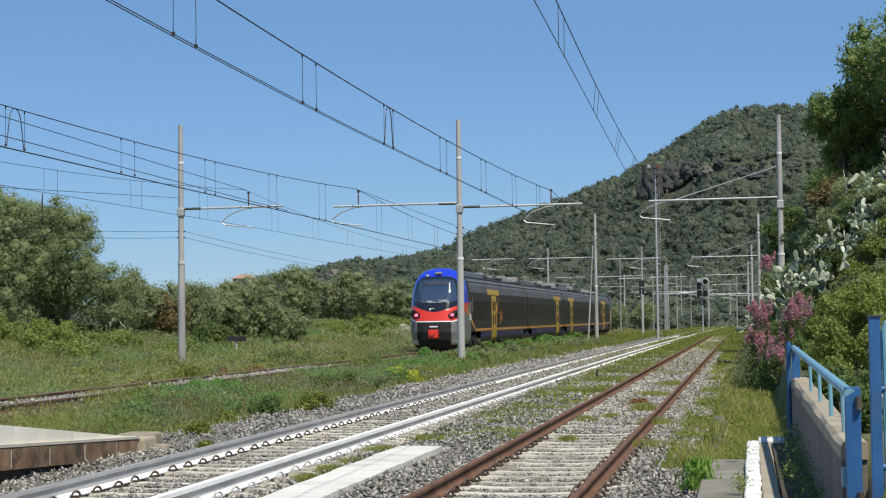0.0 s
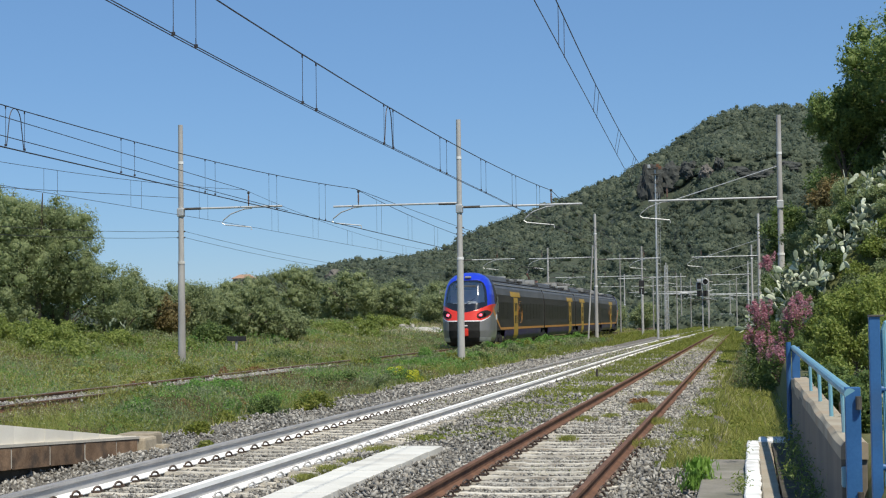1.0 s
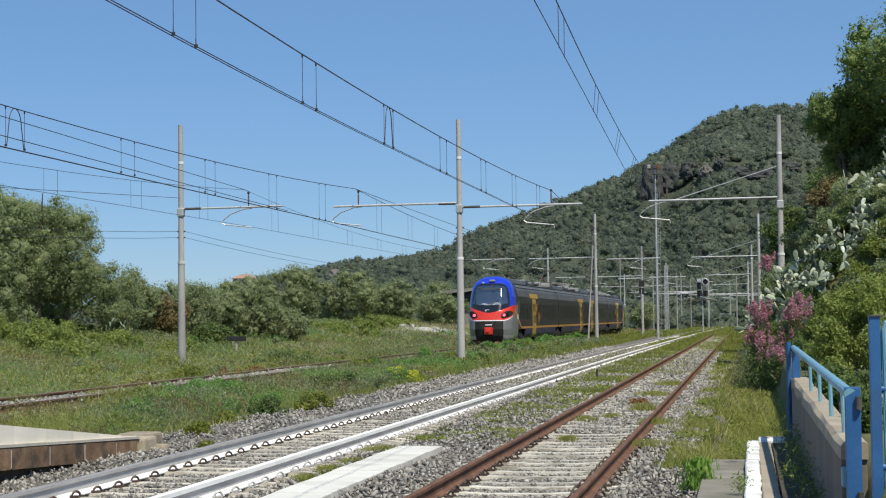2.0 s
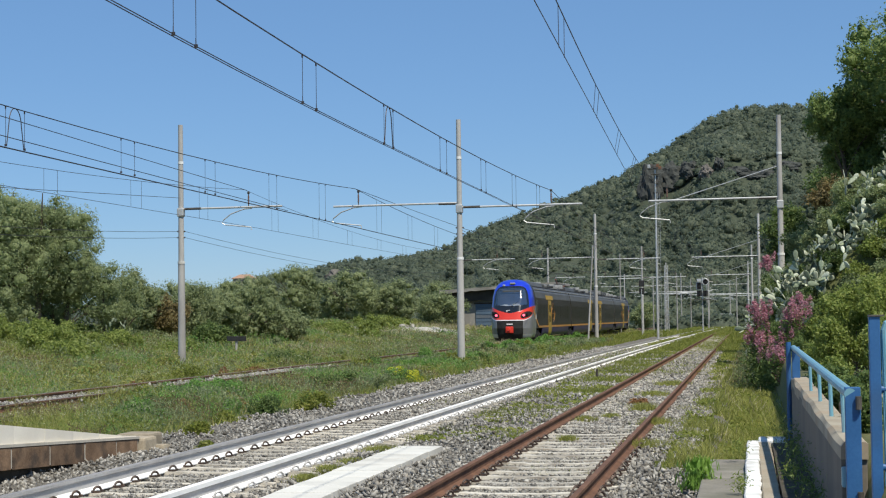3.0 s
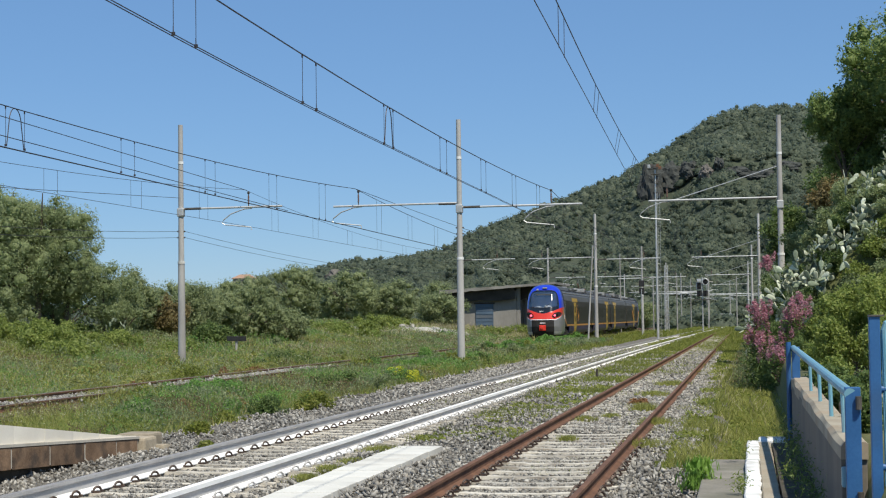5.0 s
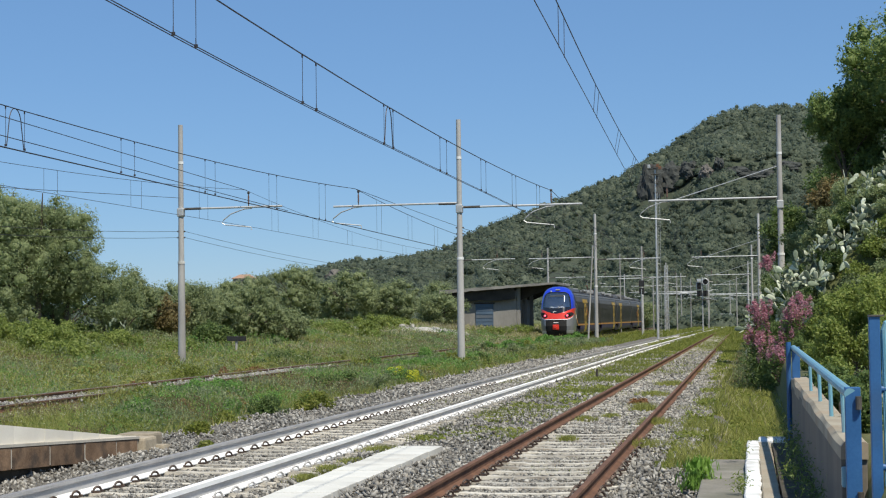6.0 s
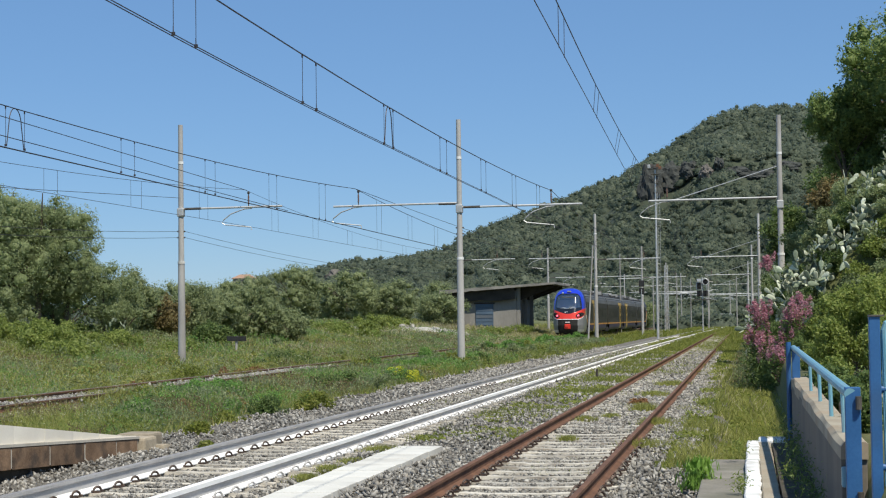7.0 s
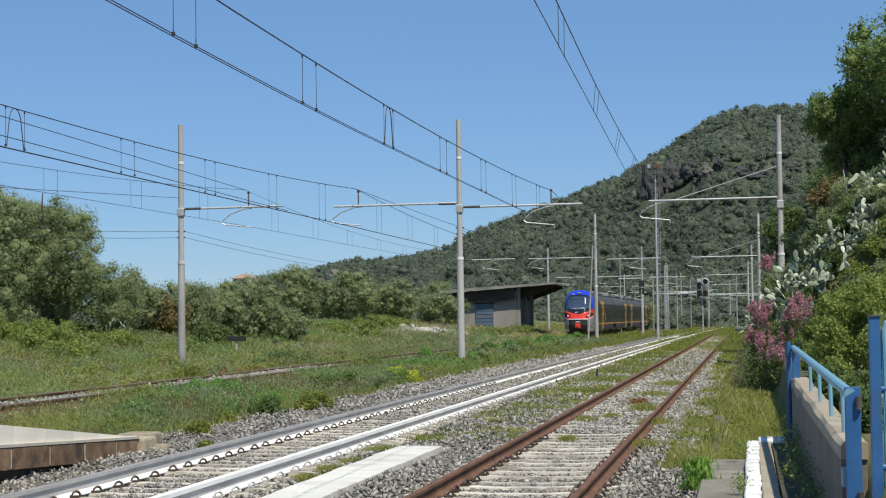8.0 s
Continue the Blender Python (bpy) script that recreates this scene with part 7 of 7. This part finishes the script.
M_BOARD = surf("black_signal_board", (0.012, 0.012, 0.012), (0.03, 0.03, 0.03), 0.7, 0, 4, 40, 0.1, 0.002)
M_PALERUBBLE = surf("pale_rubble", (0.32, 0.30, 0.26), (0.46, 0.44, 0.39), 0.95, 0, 1.5, 20, 0.6, 0.03, dirt=(0.26, 0.23, 0.17), dirt_amount=0.6)


def build_shed():
    """A derelict goods shed: plastered end wall, blue shutter, mono-pitch roof on deep overhangs."""
    s = thing("goods_shed", 0, 0, 0, "derelict plastered goods shed with a blue shutter", "shed")
    bm = bmesh.new()
    out = [(-28.3, -0.6), (-22.35, -0.6), (-22.35, 4.42), (-28.3, 4.0)]
    prism(bm, out, 172, 184)
    part("wall", bm, M_PLASTER, s)
    bm = bmesh.new()
    low = [(-29.9 + 11.5 * q / 22, 4.20 + 0.80 * q / 22 + 0.09 * noise.noise(Vector((q * 0.9, 4.0, 0)))) for q in range(23)]
    high = [(-29.9 + 11.5 * q / 22, 4.54 + 0.66 * q / 22 + 0.05 * noise.noise(Vector((q * 0.8, 9.0, 0)))) for q in range(22, -1, -1)]
    prism(bm, low + high, 170.9, 186)
    part("roof", bm, M_OLDROOF, s, "stained cement roof slab")
    bm = bmesh.new()
    # Dark colour and uneven lower edge also draw the shade under the eave.
    prism(bm, [(-29.7, 3.45), (-27.6, 3.36), (-26.0, 3.52), (-24.2, 3.42), (-22.45, 3.62), (-22.45, 4.72), (-29.7, 4.25)], 171.5, 171.8)
    part("fascia", bm, M_TIMBER, s, "boarded fascia under the eave, with eave shade in its dark colour")
    for k in range(5):
        x = -29.0 + 1.5 * k
        part("rafter", prism(bmesh.new(), [(x - 0.09, 3.98 + 0.09 * k), (x + 0.09, 3.98 + 0.09 * k), (x + 0.09, 4.25 + 0.10 * k), (x - 0.09, 4.25 + 0.10 * k)], 171.4, 171.5), M_TIMBER, s)
    for x, y in ((-22.15, 172.2), (-21.8, 174.6), (-21.5, 177.4)):
        part("pillar", box(bmesh.new(), x, y, 2.05, 0.36, 0.34, 5.4, 0.02), M_PLASTER, s)
    for k in range(3):
        part("bracket", prism(bmesh.new(), [(-22.4, 3.6), (-22.1, 3.5), (-18.8, 4.72), (-18.8, 5.0), (-22.4, 4.7)], 173 + 4.4 * k, 173.3 + 4.4 * k), M_TIMBER, s)
    sh = part("shutter", box(bmesh.new(), -25.55, 171.97, 1.35, 1.78, 0.10, 3.6, 0.01), M_SHEDBLUE, s, "faded blue roller shutter")
    for k in range(9):
        part("slat", box(bmesh.new(), -25.55, 171.90, 0.1 + 0.36 * k, 1.7, 0.05, 0.30, 0.01), M_SHEDBLUE, sh)
    part("shutter_frame", box(bmesh.new(), -25.55, 171.95, 3.22, 2.05, 0.14, 0.14, 0.01), M_TIMBER, s)
    part("downpipe", rod(bmesh.new(), (-29.2, 171.6, 4.2), (-29.2, 171.6, -0.2), 0.07, seg=8), M_TIMBER, s)


def build_house():
    a = radians(-16.25)
    r = 628.0
    z = float(hill_height(-16.25, r)) - 0.2
    h = thing("farmhouse", r * math.sin(a), r * math.cos(a), z, "distant farmhouse with a terracotta hipped roof", "house", turn=12)
    part("wall", box(bmesh.new(), 0, 0, 0.8, 8.0, 6.0, 4.4, 0.0), M_HOUSE, h)
    bm = bmesh.new()
    b = [bm.verts.new(c) for c in ((-4.7, -3.6, 3.0), (4.7, -3.6, 3.0), (4.7, 3.6, 3.0), (-4.7, 3.6, 3.0))]
    t = [bm.verts.new(c) for c in ((-1.6, 0, 4.5), (1.6, 0, 4.5))]
    bm.faces.new(b[::-1]), bm.faces.new((b[0], b[1], t[1], t[0])), bm.faces.new((b[2], b[3], t[0], t[1])), bm.faces.new((b[1], b[2], t[1])), bm.faces.new((b[3], b[0], t[0]))
    part("roof", bm, M_TERRACOTTA, h, "terracotta hipped roof")
    for x in (-2.2, 1.8):
        part("window", box(bmesh.new(), x, -3.02, 1.6, 1.0, 0.1, 1.3, 0.0), M_TGLASS, h)


def build_signals():
    s = thing("signal_post", -4.62, 192, -0.3, "railway signal with square black boards", "signal", "railway signals")
    part("post", rod(bmesh.new(), (0, 0.25, 0), (0, 0.25, 6.2), 0.08, 0.07, 10), M_GALV, s)
    for x, z, rim in ((-0.34, 5.25, True), (0.34, 5.7, True), (-0.32, 4.45, False), (0.32, 4.45, False)):
        if x == 0.34 and z == 5.7:
            bd = part("board", rod(bmesh.new(), (x, 0.06, z), (x, -0.02, z), 0.32, seg=20), M_BOARD, s, "round black signal board")
            part("rim", pipe(bmesh.new(), [(x + 0.33 * math.cos(t), -0.03, z + 0.33 * math.sin(t)) for t in (2 * math.pi * k / 20 for k in range(21))], 0.05, 5), M_GALV, bd)
        else:
            bd = part("board", box(bmesh.new(), x, 0.02, z, 0.48 if rim else 0.54, 0.08, 0.66 if rim else 0.62, 0.03), M_BOARD, s, "square black signal board")
            if rim:
                part("rim", box(bmesh.new(), x, 0.09, z, 0.62, 0.05, 0.82, 0.03), M_GALV, bd)
        for dz in (-0.18, 0.18):
            part("lamp", rod(bmesh.new(), (x, -0.02, z + dz), (x, -0.12, z + dz), 0.09, 0.10, 12), M_TGLASS, bd)
    part("walkway", box(bmesh.new(), 0, 0.15, 3.78, 1.9, 0.5, 0.07, 0.0), M_DARKIRON, s)
    part("hood", box(bmesh.new(), -0.34, 0.0, 5.85, 0.45, 0.3, 0.36, 0.05), M_GALV, s)
    s = thing("signal_post", -9.6, 165, -0.3, "small two-aspect signal behind the train", "signal", "railway signals")
    part("post", rod(bmesh.new(), (0, 0, 0), (0, 0, 4.6), 0.06, seg=8), M_GALV, s)
    for z in (4.4, 5.1):
        part("board", box(bmesh.new(), 0, 0, z, 0.5, 0.1, 0.6, 0.03), M_BOARD, s)

    t = thing("floodlight_tower", -7.45, 151, -0.3, "slim yard floodlight tower with a rusty lamp cage", "floodlight")
    part("pole", rod(bmesh.new(), (0, 0, 0), (0.0, 0, 14.6), 0.11, 0.06, 12), M_GALV, t)
    part("cage", box(bmesh.new(), -0.02, 0, 14.2, 0.72, 0.5, 0.05, 0.01), M_DARKIRON, t)
    for x, dz in ((-0.50, 0.55), (-0.28, 0.62), (-0.02, 0.50), (0.22, 0.60), (0.42, 0.42)):
        part("floodlight", box(bmesh.new(), x, -0.3, 14.3 + dz, 0.27, 0.2, 0.30, 0.04), M_GALV if x < -0.4 else (M_DARKIRON if x < 0 else M_RUST), t, "rusty floodlight")
    part("lamp_bar", rod(bmesh.new(), (-0.6, -0.2, 14.62), (0.55, -0.2, 14.62), 0.035, seg=6), M_DARKIRON, t)
    for z in (12.6, 13.1, 13.6):
        part("ladder_hoop", pipe(bmesh.new(), [(0.25 + 0.26 * math.cos(a), 0.26 * math.sin(a), z) for a in (math.pi * q / 8 for q in range(17))], 0.02, 5), M_DARKIRON, t)
    part("junction_box", box(bmesh.new(), 0.05, 0.1, 13.75, 0.34, 0.24, 0.7, 0.03), M_DARKIRON, t)
    bm = bmesh.new()
    for k in range(40):
        rod(bm, (0.16, 0, 0.5 + 0.3 * k), (0.34, 0, 0.5 + 0.3 * k), 0.008, seg=4)
    rod(bm, (0.16, 0, 0.3), (0.16, 0, 12.6), 0.012, seg=4), rod(bm, (0.34, 0, 0.3), (0.34, 0, 12.6), 0.012, seg=4)
    part("ladder", bm, M_GALV, t)

    t = thing("leaning_pole", -10.7, 120, -0.3, "thin whitish stay pole leaning beside the track", "pole")
    part("pole", rod(bmesh.new(), (0, 0, 0), (0.42, 0.2, 6.9), 0.065, 0.045, 10), M_MAST, t)
    part("stay_wire", rod(bmesh.new(), (0.4, 0.2, 6.7), (-0.15, 16, 9.0), 0.012, seg=5), M_WIRE, t)

    for x, y, h in ((-14.4, 205, 9.1), (-8.9, 232, 7.4), (-8.2, 268, 7.4), (-10.4, 290, 8.4), (-2.6, 300, 7.6), (-6.9, 320, 7.4), (-12.4, 240, 7.2), (0.3, 330, 8.2), (-11.2, 255, 7.6), (-5.2, 250, 7.2), (-9.8, 345, 8.0), (-3.9, 360, 7.8), (-13.5, 300, 8.2), (-1.2, 240, 7.0), (-7.6, 380, 8.4), (-5.8, 285, 7.6)):
        m = thing("line_pole", x, y, -0.4, "slim pale pole with a crossbar down the line", "pole", "poles down the line")
        part("tube", rod(bmesh.new(), (0, 0, 0), (0, 0, h + 0.4), 0.095, 0.065, 10), M_GREYCONC, m)
        part("crossbar", rod(bmesh.new(), (-0.2, 0, h * 0.72), (4.6, 0, h * 0.73), 0.05, seg=8), M_GALV, m)
        part("steady_arm", pipe(bmesh.new(), [(3.9, 0, h * 0.73), (3.2, 0, h * 0.69), (2.9, 0, h * 0.64), (3.9, 0, h * 0.61)], 0.03, 5), M_GALV, m)
    for x, y, h in ((-9.45, 214, 8.3),):
        m = thing("lattice_mast", x, y, -0.4, "slim steel lattice mast down the line", "mast")
        for sx in (-0.25, 0.25):
            for sy in (-0.25, 0.25):
                part("leg", rod(bmesh.new(), (sx, sy, 0), (sx * 0.7, sy * 0.7, h), 0.04, seg=5), M_GALV, m)
        for k in range(14):
            z = 0.3 + k * h / 15
            part("brace", rod(bmesh.new(), (-0.24, -0.24, z), (0.22, -0.22, z + h / 15), 0.025, seg=4), M_GALV, m)

    w = thing("flat_wagon", -3.48, 300, 0, "dark wagon standing far down the line", "wagon")
    part("body", box(bmesh.new(), 0, 0, 1.35, 2.9, 9, 1.1, 0.06), M_TROOF, w)
    part("roof", box(bmesh.new(), 0, 0, 2.0, 3.0, 9.1, 0.22, 0.08), M_TBOX, w)
    for s_ in (-1, 1):
        for e in (-3, 3):
            part("wheel", rod(bmesh.new(), (s_ * 0.68, e, 0.45), (s_ * 0.82, e, 0.45), 0.45, seg=18), M_RUST, w)


def build_field_things():
    b = thing("broken_fence", -25.3, 85, float(ground_height(-25.3, 85)), "broken dark timber board on a grey post", "fence")
    part("post", rod(bmesh.new(), (0.02, 0, -0.2), (0.10, 0, 0.85), 0.07, 0.06, 8), M_MAST, b)
    part("board", box(bmesh.new(), 0.1, -0.08, 0.72, 1.0, 0.05, 0.24, 0.01), M_BOARD, b)
    st = thing('track_stake', -4.35, 51.5, -0.25, 'short dark stake in the ballast', 'stake')
    part('stake', rod(bmesh.new(), (0, 0, 0), (0.01, 0, 0.36), 0.035, 0.03, 8), M_TIMBER, st)
    rnd = random.Random(3)
    for x, y, sx, sz in ((-27.1, 138, 0.5, 0.55), (-26.6, 138.5, 0.45, 0.6), (-26.2, 137.6, 0.6, 0.35), (-27.6, 139, 0.35, 0.3), (-29.6, 132, 0.5, 0.35)):
        bm = bmesh.new()
        bmesh.ops.create_icosphere(bm, subdivisions=3, radius=1)
        for v in bm.verts:
            n = noise.fractal(v.co * 1.3 + Vector((x, y, 0)), 0.8, 2.0, 4)
            v.co = Vector((max(-0.75, min(0.75, v.co.x)), max(-0.75, min(0.75, v.co.y)), max(-0.7, min(0.7, v.co.z)))) * (1 + 0.25 * n)
            v.co.x *= sx
            v.co.y *= sx
            v.co.z *= sz
        ob = part("rubble_block", bm, M_PALERUBBLE)
        ob.matrix_world = pose(x, y, float(ground_height(x, y)) + sz * 0.45, rnd.uniform(-10, 10), rnd.uniform(-10, 10), rnd.uniform(0, 90))
        tagged(ob, "pale broken concrete block in the grass", "rubble", "rubble blocks in the field")
    bm = bmesh.new()
    bmesh.ops.create_grid(bm, x_segments=60, y_segments=16, size=1)
    for v in bm.verts:
        d = max(0.0, 1 - (v.co.x ** 2 + v.co.y ** 2))
        hgt = 0.5 * d ** 0.6 * (0.7 + 0.5 * noise.noise(v.co * 6))
        x, y = -24.9 + v.co.x * 3.0, 139 + v.co.y * 3 + v.co.x * 2.5
        v.co = Vector((x, y, float(ground_height(x, y)) + 0.12 + hgt))
    ob = part("rubble_heap", bm, M_PALERUBBLE)
    tagged(ob, "low heap of pale gravel and rubble", "rubble")
    for x, y in ((0.95, 17.2), (1.05, 19.0), (1.2, 21.0)):
        bm = box(bmesh.new(), 0, 0, 0, 0.5, 1.7, 0.25, 0.04)
        for v in bm.verts:
            v.co += noise.noise_vector(v.co * 3 + Vector((y, 0, 0))) * 0.04
        ob = part("stone_step", bm, M_TANSTONE)
        ob.matrix_world = pose(x + 0.25, y, 0.62, 0, 0, 4)
        tagged(ob, "mossy tan stone step behind the wall", "step", "steps behind the wall")


build_shed()
build_house()
build_signals()
build_field_things()


# ---- movement ----
def motions():
    """The train draws away at a steady pace, and its wheels turn with it."""
    walk(TRAIN, [(k * 0.5, pose(TRAIN_X, 87.35 + TRAIN_SPEED * k * 0.5, 0)) for k in range(17)])
    for w, e in WHEELSETS:
        rows = []
        for k in range(121):
            t = k / 15
            rows.append((t, pose(0, e, 0.43, -math.degrees(TRAIN_SPEED * t / 0.43) % 360)))
        walk(w, rows)


motions()
